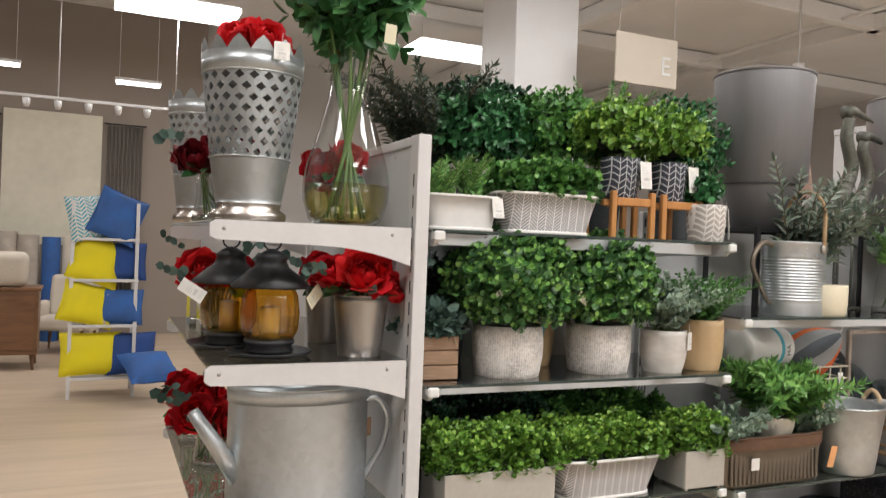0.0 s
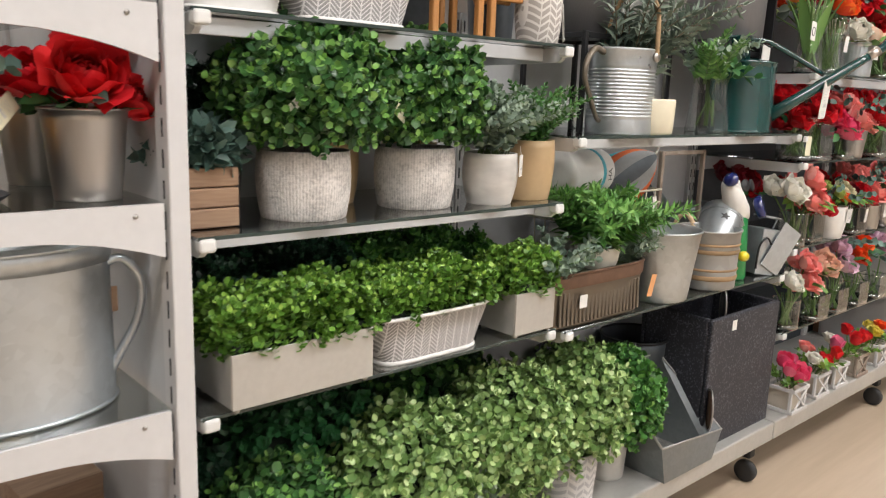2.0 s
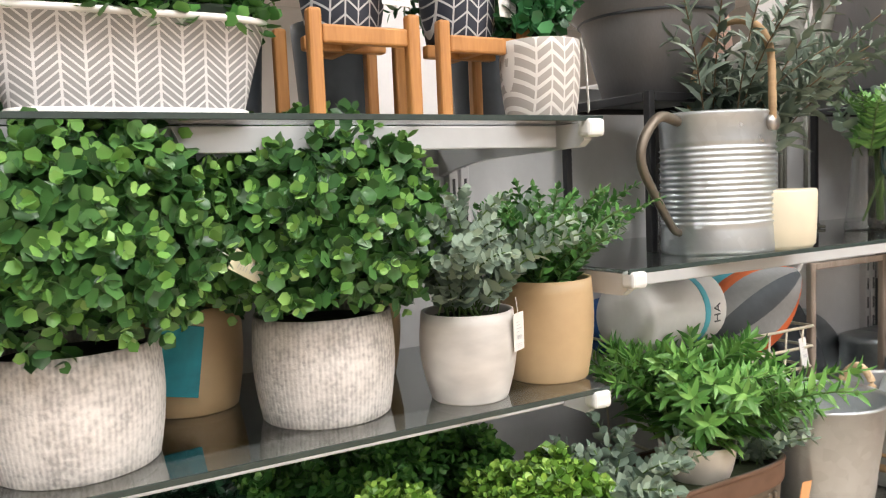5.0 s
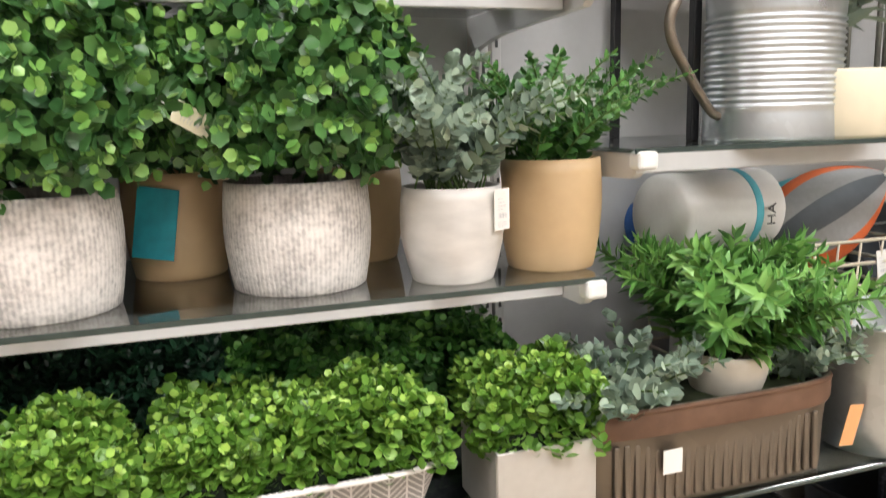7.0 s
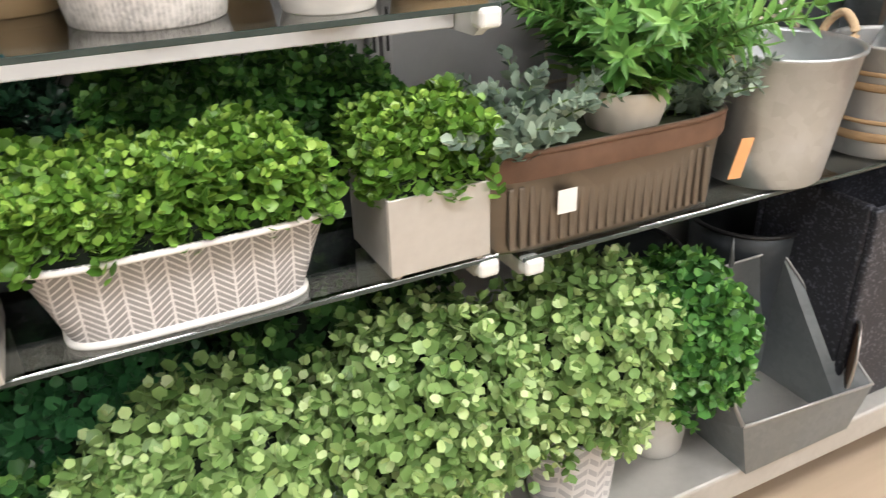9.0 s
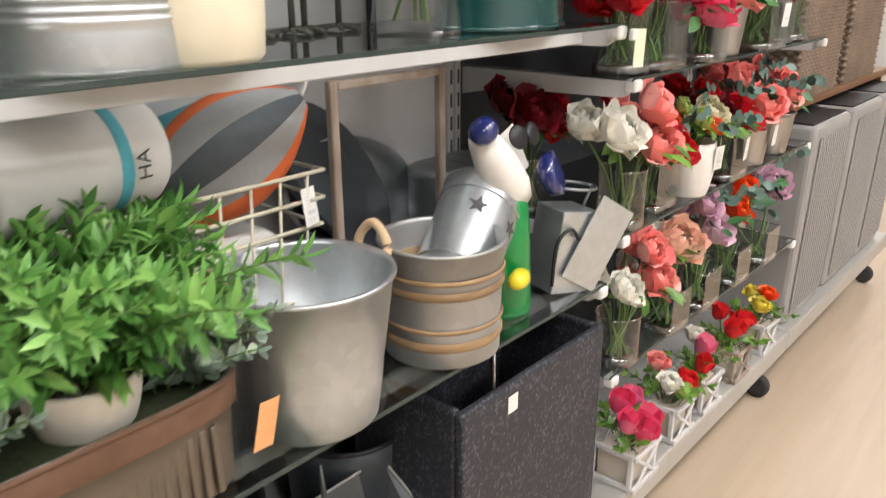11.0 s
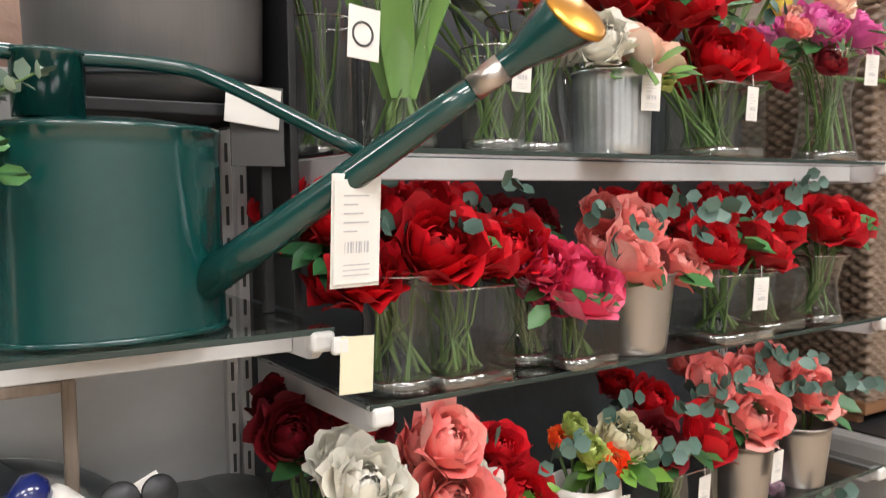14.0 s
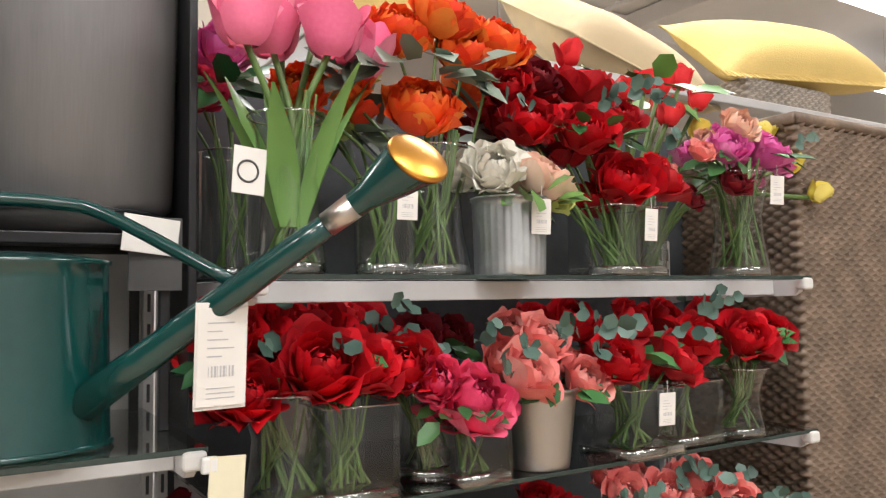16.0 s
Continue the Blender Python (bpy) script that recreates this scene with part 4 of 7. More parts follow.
def upright(x, y, z1, deep=0.03, w=0.03, slots_side=-1):
    u = thing("upright", (x, y, 0.0), "white slotted steel shelving upright", "upright", "gondola uprights")
    part("post", box_me("post", (w, deep, z1), M["white"], 0.002), u)
    for k in range(int((z1 - 0.3) / 0.05)):
        part("slot", SLOT, u, at=(0, slots_side * (deep / 2 + 0.0006), 0.3 + k * 0.05))
    return u


SLOT = box_me("slot", (0.005, 0.001, 0.030), M["ink"], 0)
for x in XS[1:4]:
    upright(x - 0.012, YB - 0.006, 1.60, 0.022, 0.018)
    upright(x + 0.012, YB - 0.006, 1.60, 0.022, 0.018)

# end frame: a white panel across the end of the run
end = thing("gondola_end", (0.72, YF, 0.0), "tall white steel end frame of the shelving", "shelving frame")
part("front_post", box_me("front_post", (0.034, 0.05, 1.722), M["white"], 0.003), end, at=(0, 0.025, 0))
part("panel", box_me("panel", (0.016, 0.93, 1.60), M["panel"], 0.002), end, at=(0, 0.515, 0.1))
part("rear_post", box_me("rear_post", (0.034, 0.05, 1.722), M["white"], 0.003), end, at=(0, 1.005, 0))
part("top_cap", box_me("top_cap", (0.03, 0.93, 0.022), M["white"], 0.003), end, at=(0, 0.515, 1.699))
for k in range(27):
    part("slot", SLOT, end, at=(-0.0178, 0.02, 0.3 + k * 0.05), turn=(0, 0, -90))
EY0, EY1 = YF + 0.012, 2.6
for z in (1.503, 1.195, 0.842):
    s = thing("end_shelf", (0.70, EY0, z), "clear glass end shelf on white tapered metal brackets", "shelf", "end shelves")
    g = part("glass", box_me("glass", (0.45, EY1 - EY0, 0.006), M["shelf_glass"], 0.001, 1), s, "clear glass sheet", (-0.225, (EY1 - EY0) / 2, -0.006))
    g.visible_shadow = False
    for y in (0.0, EY1 - EY0):
        part("bracket", bracket_me(0.45, 0.042, 0.088), s, at=(-0.004, y, 0.0 if y == 0 else -0.007))
    for px in (-0.425, -0.05):
        part("screw", lathe_me("screw", [(0.004, 0), (0.004, .002), (.001, .003)], M["nickel"], 10, close=True), s, at=(px, -0.006, -0.018), turn=(90, 0, 0))
endbase = thing("base_deck", (0.46, EY0, 0.17), "beige steel base deck under the end shelves", "shelf base")
part("deck", box_me("deck", (0.46, EY1 - EY0, 0.07), M["zinc_planter"], 0.006), endbase, at=(0, (EY1 - EY0) / 2, 0))
# the same black filler for the shade below the end deck
part("deck_shade_block", box_me("deck_shade_block", (0.36, EY1 - EY0 - 0.1, 0.165), M["black"], 0.002), endbase, at=(0, (EY1 - EY0) / 2, -0.168))

Z1, Z2, Z3, ZB = 1.503, 1.135, 0.816, 0.24
for z in (Z1, Z2, Z3):
    glass_shelf(0.745, 1.675, z)
ZM, ZL = 1.292, 0.80
glass_shelf(1.71, 2.91, ZM, "shelf_glass")
glass_shelf(1.71, 2.91, ZL)
F1, F2, F3, F4 = 1.50, 1.192, 0.885, 0.57
for z in (F1, F2, F3, F4):
    glass_shelf(2.95, 4.13, z, rail=(z == F1))
slab("rear_shelving", 0.74, 5.95, YB + 0.022, 2.6, 0.02, 1.10, "panel", 0.004, "pale rear side of the shelving run")

# ---- pots and plants of the first bay ----
def planted_pot(at, rb, rt, h, mat, label, name="potted_plant", bulge=0.0, group="", seg=48, rim=0.0):
    root = thing(name, at, label, "potted plant", group)
    part("pot", lathe_me("pot", cup(rb, rt, h, 0.006, bulge, rim), M[mat], seg), root)
    part("soil", lathe_me("soil", [(rt * .9, 0), (rt * .88, .006), (.002, .012)], M["soil"], 20), root, at=(0, 0, h * .86))
    return root


def oblong_planter(at, w, d, h, mat, label, taper=1.2, name="planter", oval=True):
    """A trough planter: oval ones flare, box ones have thin folded walls."""
    root = thing(name, at, label, "planter")
    if oval:
        seg, verts, faces = 56, [], []
        prof = [(1.0, 0), (1.02, .006), (1 + (taper - 1) * .5, h * .5), (taper, h - .004), (taper + .015, h - .004), (taper + .015, h + .004), (taper - .03, h + .004), (taper - .05, h * .8), (.5, h * .78)]
        for s, z in prof:
            for i in range(seg):
                a = 2 * math.pi * i / seg
                c, sn = math.cos(a), math.sin(a)
                e = 0.42
                verts.append((math.copysign(abs(c) ** e, c) * w / 2 * s / taper, math.copysign(abs(sn) ** e, sn) * d / 2 * s / taper, z))
        for j in range(len(prof) - 1):
            faces += [(j * seg + i, j * seg + (i + 1) % seg, (j + 1) * seg + (i + 1) % seg, (j + 1) * seg + i) for i in range(seg)]
        faces += [tuple(range(seg))[::-1], tuple((len(prof) - 1) * seg + i for i in range(seg))]
        part("trough", mesh_of("trough", verts, faces, M[mat], True), root)
        V = [(math.copysign(abs(math.cos(a)) ** .42, math.cos(a)) * w / 2 * 1.008, math.copysign(abs(math.sin(a)) ** .42, math.sin(a)) * d / 2 * 1.008, h) for a in [2 * math.pi * i / 48 for i in range(49)]]
        part("rim", tube_me("rim", V, 0.004, M["rim_rust"] if mat == "rusty" else M["white_planter"], 8), root, "rusty rolled rim" if mat == "rusty" else "")
        if mat != "rusty":
            V = [(x / taper * 1.02, y / taper * 1.02, 0.005) for x, y, z in V]
            part("foot_rim", tube_me("foot_rim", V, 0.005, M["white_planter"], 8), root)
        if mat == "rusty":
            B, Q = [], []
            for k, (g, z) in enumerate(((1.004, h * .74), (1.018, h * .78), (1.022, h * .97), (1.004, h * .99))):
                for i in range(48):
                    a = 2 * math.pi * i / 48
                    B.append((math.copysign(abs(math.cos(a)) ** .42, math.cos(a)) * w / 2 * g, math.copysign(abs(math.sin(a)) ** .42, math.sin(a)) * d / 2 * g, z))
                if k:
                    Q += [((k - 1) * 48 + i, (k - 1) * 48 + (i + 1) % 48, k * 48 + (i + 1) % 48, k * 48 + i) for i in range(48)]
            part("rust_band", mesh_of("rust_band", B, Q, M["rim_rust"], True), root, "rolled band of red-brown rust")
    else:
        for nm, sx, sy, px, py in (("front_wall", w, .004, 0, -d / 2 + .002), ("rear_wall", w, .004, 0, d / 2 - .002), ("side_wall", .004, d - .009, -w / 2 + .002, 0), ("side_wall", .004, d - .009, w / 2 - .002, 0)):
            part(nm, box_me(nm, (sx, sy, h), M[mat], 0.001, 1), root, at=(px, py, 0.008))
        part("bottom", box_me("bottom", (w - .009, d - .009, .005), M[mat], 0.001, 1), root, at=(0, 0, .008))
        foot = lathe_me("foot", [(.003, 0), (.007, .004), (.006, .010)], M["nickel"], 12, close=True)
        for sx in (-1, 1):
            for sy in (-1, 1):
                part("foot", foot, root, "small ball foot", (sx * (w / 2 - .012), sy * (d / 2 - .012), -0.002))
    return root


balls = "clipped boxwood balls"
p = planted_pot((1.020, 1.692, Z2), .084, .090, .132, "weave", "round boxwood ball in a pale woven-relief ceramic pot", bulge=.006, group=balls)
bush(p, (0, -.005, .248), (.166, .155, .128), "box_leaf", 980, .0185, loose=.13)
tag(p, (-.10, -.12, .26), .02, .05, (20, 40, 20))
p = planted_pot((1.313, 1.706, Z2), .082, .087, .132, "weave", "boxwood ball in a woven-relief pot beside marbled pot", bulge=.006, group=balls)
bush(p, (0, -.005, .244), (.150, .142, .128), "box_leaf", 800, .0182, loose=.13)
tag(p, (-.10, -.09, .24), .024, .045, (10, -60, 10), "cream_card")
p = planted_pot((1.498, 1.654, Z2), .052, .062, .118, "marble", "grey eucalyptus in a white marbled ceramic pot", bulge=.008)
sprays(p, (0, 0, .11), 40, .24, "euca_leaf", .023, "round", .75, lean=(-.05, -.10), step=.011, up=1.1, droop=.32)
tag(p, (.045, -.055, .115), .03, .05, (0, 0, 30))
p = planted_pot((1.648, 1.678, Z2), .058, .066, .145, "tan", "leafy green plant in a smooth tan ceramic pot", bulge=.006)
sprays(p, (0, 0, .12), 48, .215, "mid_leaf", .022, "oval", .8, step=.010, up=1.1, droop=.25)
p = planted_pot((1.172, 1.843, Z2), .060, .068, .140, "tan", "tan ceramic pot with a teal card label", bulge=.006)
sprays(p, (0, 0, .12), 14, .15, "deep_leaf", .022, "oval", .6, step=.012)
part("card_label", box_me("card_label", (.052, .0015, .090), M["teal_card"], .0004, 1), p, "teal printed card", (-.034, -.076, .035), (-4, 8, -16))
p = planted_pot((1.42, 1.86, Z2), .060, .068, .130, "tan", "dark leafy plant in a tan pot at the back", bulge=.006)
sprays(p, (0, 0, .12), 16, .17, "deep_leaf", .024, "oval", .7, step=.012)
p = thing("wooden_planter", (.80, 1.70, Z2), "rough pine box planter with grey-green succulent leaves", "planter")
for k in range(3):
    part("plank", box_me("plank", (.112, .012, .034), M["wood_box"], .003), p, at=(0, -.055, .002 + k * .036))
    part("plank", box_me("plank", (.112, .012, .034), M["wood_box"], .003), p, at=(0, .055, .002 + k * .036))
    for sx in (-1, 1):
        part("plank", box_me("plank", (.012, .096, .034), M["wood_box"], .003), p, at=(sx * .049, 0, .002 + k * .036))
bush(p, (0, 0, .13), (.072, .062, .055), "euca_dark", 130, .036, "oval", cut=-.2, loose=.2)
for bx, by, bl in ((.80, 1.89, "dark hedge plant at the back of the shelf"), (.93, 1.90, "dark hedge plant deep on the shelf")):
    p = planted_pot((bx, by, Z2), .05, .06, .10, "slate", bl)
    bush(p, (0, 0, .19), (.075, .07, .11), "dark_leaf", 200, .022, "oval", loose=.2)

# low planters on the third shelf
p = oblong_planter((.945, 1.630, Z3), .302, .15, .102, "zinc_planter", "long zinc box planter filled with a lime green hedge", oval=False)
hedge(p, -.145, .145, -.066, .072, .096, .204, "lime_leaf", 950, .0135)
p = oblong_planter((1.291, 1.650, Z3 - .001), .334, .155, .106, "herring", "oval herringbone ceramic planter with lime green hedge", 1.28)
hedge(p, -.155, .155, -.066, .072, .100, .196, "lime_leaf", 950, .0135)
p = oblong_planter((1.588, 1.632, Z3), .138, .13, .102, "zinc_planter", "small square zinc planter with lime green leaves", oval=False)
hedge(p, -.065, .065, -.056, .062, .098, .205, "lime_leaf", 380, .0138)
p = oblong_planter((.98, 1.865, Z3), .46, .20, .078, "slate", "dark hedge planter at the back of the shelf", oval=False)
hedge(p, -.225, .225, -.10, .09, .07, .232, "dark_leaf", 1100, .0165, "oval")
p = oblong_planter((1.42, 1.865, Z3), .40, .20, .078, "slate", "green hedge planter at the back of the shelf", oval=False)
hedge(p, -.195, .195, -.10, .09, .07, .222, "mid_leaf", 1100, .0145)

# bushes on the base deck
for bx, by, bz, rr, mt, pm, lb, sz, nn in [
        (1.60, 1.66, .52, (.21, .15, .175), "pale_leaf", "emboss", "pale green bush in a grey embossed pot", .020, 620),
        (1.88, 1.665, .53, (.17, .145, .175), "pale_leaf", "emboss", "pale hydrangea-like bush in an embossed pot", .020, 560),
        (1.27, 1.66, .50, (.20, .15, .17), "pale_leaf", "emboss", "pale leafed bush beside darker green bushes", .020, 600),
        (.95, 1.69, .47, (.17, .14, .15), "box_leaf", "slate", "mid green bush low on the base deck", .020, 480),
        (1.10, 1.86, .55, (.24, .12, .19), "deep_leaf", "slate", "deep green bush at the back of the deck", .020, 520),
        (1.52, 1.88, .56, (.22, .11, .20), "box_leaf", "slate", "green boxwood bush at the back of the deck", .020, 520),
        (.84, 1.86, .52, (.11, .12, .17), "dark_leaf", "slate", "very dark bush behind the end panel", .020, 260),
        (1.40, 1.63, .40, (.10, .10, .11), "euca_leaf", "slate", "blue-grey eucalyptus bush among pale bushes", .022, 150)]:
    p = planted_pot((bx, by, ZB), .075, .085, .17, pm, lb, group="bushes on the base deck")
    bush(p, (0, 0, bz - ZB), rr, mt, nn, sz, loose=.14, cut=-.9)
p = planted_pot((2.10, 1.70, ZB), .062, .070, .13, "zinc_planter", "dark green clipped ball in a small grey pot")
bush(p, (0, -.03, .26), (.125, .14, .15), "mid_leaf", 520, .020, loose=.08)

# top shelf of the first bay
p = oblong_planter((.853, 1.685, Z1), .205, .13, .085, "white_planter", "white ceramic trough with feathery ferns", 1.2)
sprays(p, (-.05, 0, .075), 20, .15, "fern_leaf", .022, "lance", .75, step=.007, flat=True, droop=.2)
sprays(p, (.05, 0, .075), 20, .15, "fern_leaf", .022, "lance", .75, step=.007, flat=True, droop=.2)
tag(p, (.085, -.075, .085), .034, .05, (-12, 0, 8))
p = oblong_planter((1.095, 1.675, Z1), .288, .15, .102, "herring", "herringbone ceramic trough with boxwood sprigs", 1.25)
hedge(p, -.125, .125, -.06, .06, .098, .185, "mid_leaf", 480, .0160)


def pot_stand(at, label):
    """A four-legged wooden stand with its black patterned pot as the thing that it carries."""
    s = thing("pot_stand", at, label, "plant stand", "wooden pot stands")
    leg = box_me("leg", (.017, .017, .128), M["wood_orange"], .004)
    for sx in (-1, 1):
        for sy in (-1, 1):
            part("leg", leg, s, at=(sx * .064, sy * .064, 0))
    part("crossbar", box_me("crossbar", (.112, .016, .018), M["wood_orange"], .003), s, at=(0, 0, .09))
    part("crossbar", box_me("crossbar", (.016, .048, .018), M["wood_orange"], .003), s, at=(0, -.032, .09))
    part("crossbar", box_me("crossbar", (.016, .048, .018), M["wood_orange"], .003), s, at=(0, .032, .09))
    part("front_rail", box_me("front_rail", (.111, .013, .022), M["wood_orange"], .003), s, at=(0, -.064, .088))
    return s


for sx, sy in ((1.36, 1.70), (1.54, 1.715)):
    pot_stand((sx, sy, Z1), "orange-brown wooden four-legged pot stand")
    p = planted_pot((sx, sy, Z1 + .108), .046, .055, .115, "black_geo", "black pot with white line pattern and bright sprigs", bulge=.004, group="black patterned pots")
    bush(p, (0, .02, .19), (.115, .10, .085), "lime_leaf", 260, .017, cut=-.55, loose=.25)
    tag(p, (.045, -.064, .105), .042, .075, (-6, 0, 8))
p = planted_pot((1.625, 1.645, Z1), .048, .055, .105, "geo", "small pot with a square key pattern", bulge=.003)
tag(p, (.06, -.03, .10), .012, .09, (0, 14, 60))
bush(p, (0, .02, .14), (.05, .05, .05), "deep_leaf", 60, .02, cut=-.3, loose=.2)
for bx, by, hh, rr, mt, nn, lb in [(1.00, 1.86, .29, (.15, .10, .11), "deep_leaf", 330, "glossy deep green bush at the back of the top shelf"),
                                 (1.24, 1.87, .31, (.15, .10, .11), "mid_leaf", 330, "green bush behind the herringbone trough"),
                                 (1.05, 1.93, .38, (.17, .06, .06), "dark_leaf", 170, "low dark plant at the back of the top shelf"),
                                 (1.68, 1.86, .30, (.17, .11, .14), "deep_leaf", 360, "deep green bush beside the tall grey urn")]:
    p = planted_pot((bx, by, Z1), .055, .065, .16, "slate", lb)
    bush(p, (0, 0, hh), rr, mt, nn, .022, "oval", loose=.25, cut=-.8)
p = planted_pot((1.42, 1.88, Z1), .055, .065, .16, "slate", "tall feathery green asparagus fern")
sprays(p, (0, 0, .2), 12, .36, "fern_leaf", .028, "lance", .55, lean=(.1, 0), step=.010, per=3, droop=.15)
sprays(p, (0, 0, .2), 14, .24, "lime_leaf", .024, "oval", .8, step=.012, per=3)
p = planted_pot((.86, 1.90, Z1), .05, .06, .15, "slate", "dusky dark branches with tiny dark berries")
sprays(p, (0, 0, .12), 34, .46, "pine_leaf", .042, "lance", .42, lean=(-.08, 0), step=.014, per=3, stem="twig", droop=.3)

# ---- end shelves ----
def lattice_pail(at, rb, rt, h, label, roses=True):
    """Tin pail pierced with diamonds, scalloped rim, on a turned silver foot."""
    root = thing("lattice_pail", at, label, "metal pail", "pierced tin pails")
    part("foot", lathe_me("foot", [(rb * .98, 0), (rb * 1.04, .006), (rb * 1.04, .020), (rb * .86, .030), (rb * .90, .042)], M["steel"], 40), root, "polished silver foot ring")
    n, rows = 22, 8
    z0, z1 = h * .36, h * .84
    part("lower_band", lathe_me("lower_band", [(rb * .88, .036)] + [(rb * .88 + (rt - rb * .88) * .36 * i / 6, .036 + (z0 - .036) * i / 6) for i in range(7)], M["lattice_tin"], 44), root)
    V, F = [], []

    def pt(u, v):
        r = rb * .88 + (rt - rb * .88) * (.36 + .48 * v)
        a = 2 * math.pi * u / n
        return (r * math.cos(a), r * math.sin(a), z0 + (z1 - z0) * v)
    for i in range(n):
        for j in range(rows):
            o = 0.5 * (j % 2)
            k = len(V)
            a, b, c, d = pt(i + o, j / rows), pt(i + 1 + o, j / rows), pt(i + 1 + o, (j + 1) / rows), pt(i + o, (j + 1) / rows)
            q = .36
            V += [a, b, c, d, pt(i + o + .5, j / rows), pt(i + 1 + o, (j + .5) / rows), pt(i + o + .5, (j + 1) / rows), pt(i + o, (j + .5) / rows),
                  pt(i + o + .5, (j + .5 - .40) / rows), pt(i + o + .5 + q, (j + .5) / rows), pt(i + o + .5, (j + .5 + .40) / rows), pt(i + o + .5 - q, (j + .5) / rows)]
            for t in ((0, 4, 8, 11), (0, 11, 7), (4, 1, 9, 8), (1, 5, 9), (5, 2, 10, 9), (2, 6, 10), (6, 3, 11, 10), (3, 7, 11)):
                F.append(tuple(k + e for e in t))
    lat = part("lattice", mesh_of("lattice", V, F, M["lattice_tin"]), root, "diamond-pierced tin wall")
    sol = lat.modifiers.new("thickness", "SOLIDIFY")
    sol.thickness = 0.0015
    part("upper_band", lathe_me("upper_band", [(rt * .92, h * .84), (rt * .95, h * .845), (rt * .97, h * .95), (rt * .96, h * .95), (rt * .93, h * .845)], M["lattice_tin"], 44), root)
    V, F = [], []
    for i in range(14):
        a0, a1, am = [2 * math.pi * (i + o) / 14 for o in (0, 1, .5)]
        k = len(V)
        for a, z in ((a0, .95), (a1, .95), (a1 * .75 + a0 * .25, 1.0), (am, 1.03), (a0 * .75 + a1 * .25, 1.0)):
            V.append((rt * .97 * math.cos(a), rt * .97 * math.sin(a), h * z))
        F.append(tuple(range(k, k + 5)))
    part("scallop_rim", mesh_of("scallop_rim", V, F, M["lattice_tin"]), root)
    for zz in (.365, .84):
        rr = rb * .88 + (rt - rb * .88) * zz + .001
        part("bead", tube_me("bead", [(rr * math.cos(t), rr * math.sin(t), h * zz) for t in [2 * math.pi * i / 40 for i in range(41)]], .0025, M["lattice_tin"], 6), root)
    return root


p = lattice_pail((.353, 1.76, 1.503), .084, .122, .40, "tall diamond-pierced tin pail holding red roses")
for bx, by in ((-.05, -.02), (.02, -.05), (.06, .03), (-.01, .05)):
    set_bloom(p, "rose", "scarlet", (bx, by, .43), .045, (bx, by - .02, .06), "rose")
tag(p, (.04, -.125, .40), .036, .04, (0, 0, 0))
lattice_pail((.30, 2.30, 1.503), .070, .098, .37, "smaller diamond-pierced tin pail at the back")
# tear-shaped vase with amber water and tall stems
v = thing("flower_vase", (.584, 1.745, 1.503), "tear-shaped glass vase with amber water and tall dark leaves", "vase")
prof = [(.070, 0), (.088, .012), (.104, .06), (.106, .10), (.098, .15), (.072, .23), (.050, .31), (.044, .38), (.050, .42)]
ob = part("vase", lathe_me("vase", prof, M["glass"], 40), v, "clear glass body")
ob.visible_shadow = False
ob = part("water", lathe_me("water", [(.060, .008), (.084, .02), (.100, .06), (.1025, .10), (.002, .1005)], M["amber_water"], 40), v, "amber resin water")
ob.visible_shadow = False
for k in range(9):
    a = k * 2.4
    part("stem", tube_me("stem", bend([(math.cos(a) * .05, math.sin(a) * .05, .02), (math.cos(a + 2.6) * .02, math.sin(a + 2.6) * .02, .28), (math.cos(a + 2.6) * .09, math.sin(a + 2.6) * .06, .60)], 4), .004, M["stem"], 6), v)
bush(v, (0, .0, .56), (.12, .11, .12), "rose_leaf", 90, .062, "oval", loose=.35, cut=-.95)
part("card_label", box_me("card_label", (.03, .0015, .045), M["cream_card"], .0004, 1), v, "pale green card label", (.06, -.11, .43), (10, 0, 10))


def lantern(at, label):
    l = thing("lantern", at, label, "lantern", "amber glass lanterns")
    part("tray", lathe_me("tray", [(.05, 0), (.088, .003), (.100, .012), (.098, .014), (.084, .007), (.002, .007)], M["black"], 40), l, "flat black drip tray")
    part("base", lathe_me("base", [(.052, .007), (.056, .014), (.050, .022), (.058, .030), (.058, .038), (.002, .04)], M["black"], 36), l)
    g = part("glass_body", lathe_me("glass_body", [(.052, .038), (.064, .06), (.067, .10), (.062, .14), (.052, .160)], M["amber"], 64, rib=.03, ribs=16), l, "fluted amber glass")
    g.visible_shadow = False
    part("candle", lathe_me("candle", [(.024, .04), (.024, .11), (.020, .113), (.002, .112)], M["wax"], 20), l, "cream wax candle")
    part("roof", lathe_me("roof", [(.056, .156), (.090, .158), (.092, .163), (.060, .190), (.040, .205), (.034, .222), (.038, .228), (.022, .240), (.010, .246), (.002, .248)], M["black"], 40), l, "black pagoda roof")
    part("ring", tube_me("ring", [(.02 * math.cos(t), 0, .262 + .018 * math.sin(t)) for t in [2 * math.pi * i / 20 for i in range(21)]], .0025, M["black"], 8), l)
    return l


l = lantern((.405, 1.72, 1.195), "black metal lantern with fluted amber glass")
tag(l, (.075, -.065, .20), .032, .075, (-30, 60, 20), "cream_card", 3)
l = lantern((.335, 1.875, 1.195), "black lantern with amber glass behind another")
tag(l, (-.07, -.07, .20), .032, .075, (-30, -60, -10), "paper", 3)
arrangement((.615, 1.69, 1.195), "pail", .066, .145, [("rose", "scarlet", -.01, -.055, .205, .058), ("rose", "scarlet", .085, -.01, .165, .045), ("rose", "red", -.075, .03, .20, .045), ("rose", "red", .04, .06, .20, .045)], greens=8, euca=7, label="scarlet roses with eucalyptus in a grey tin pail")
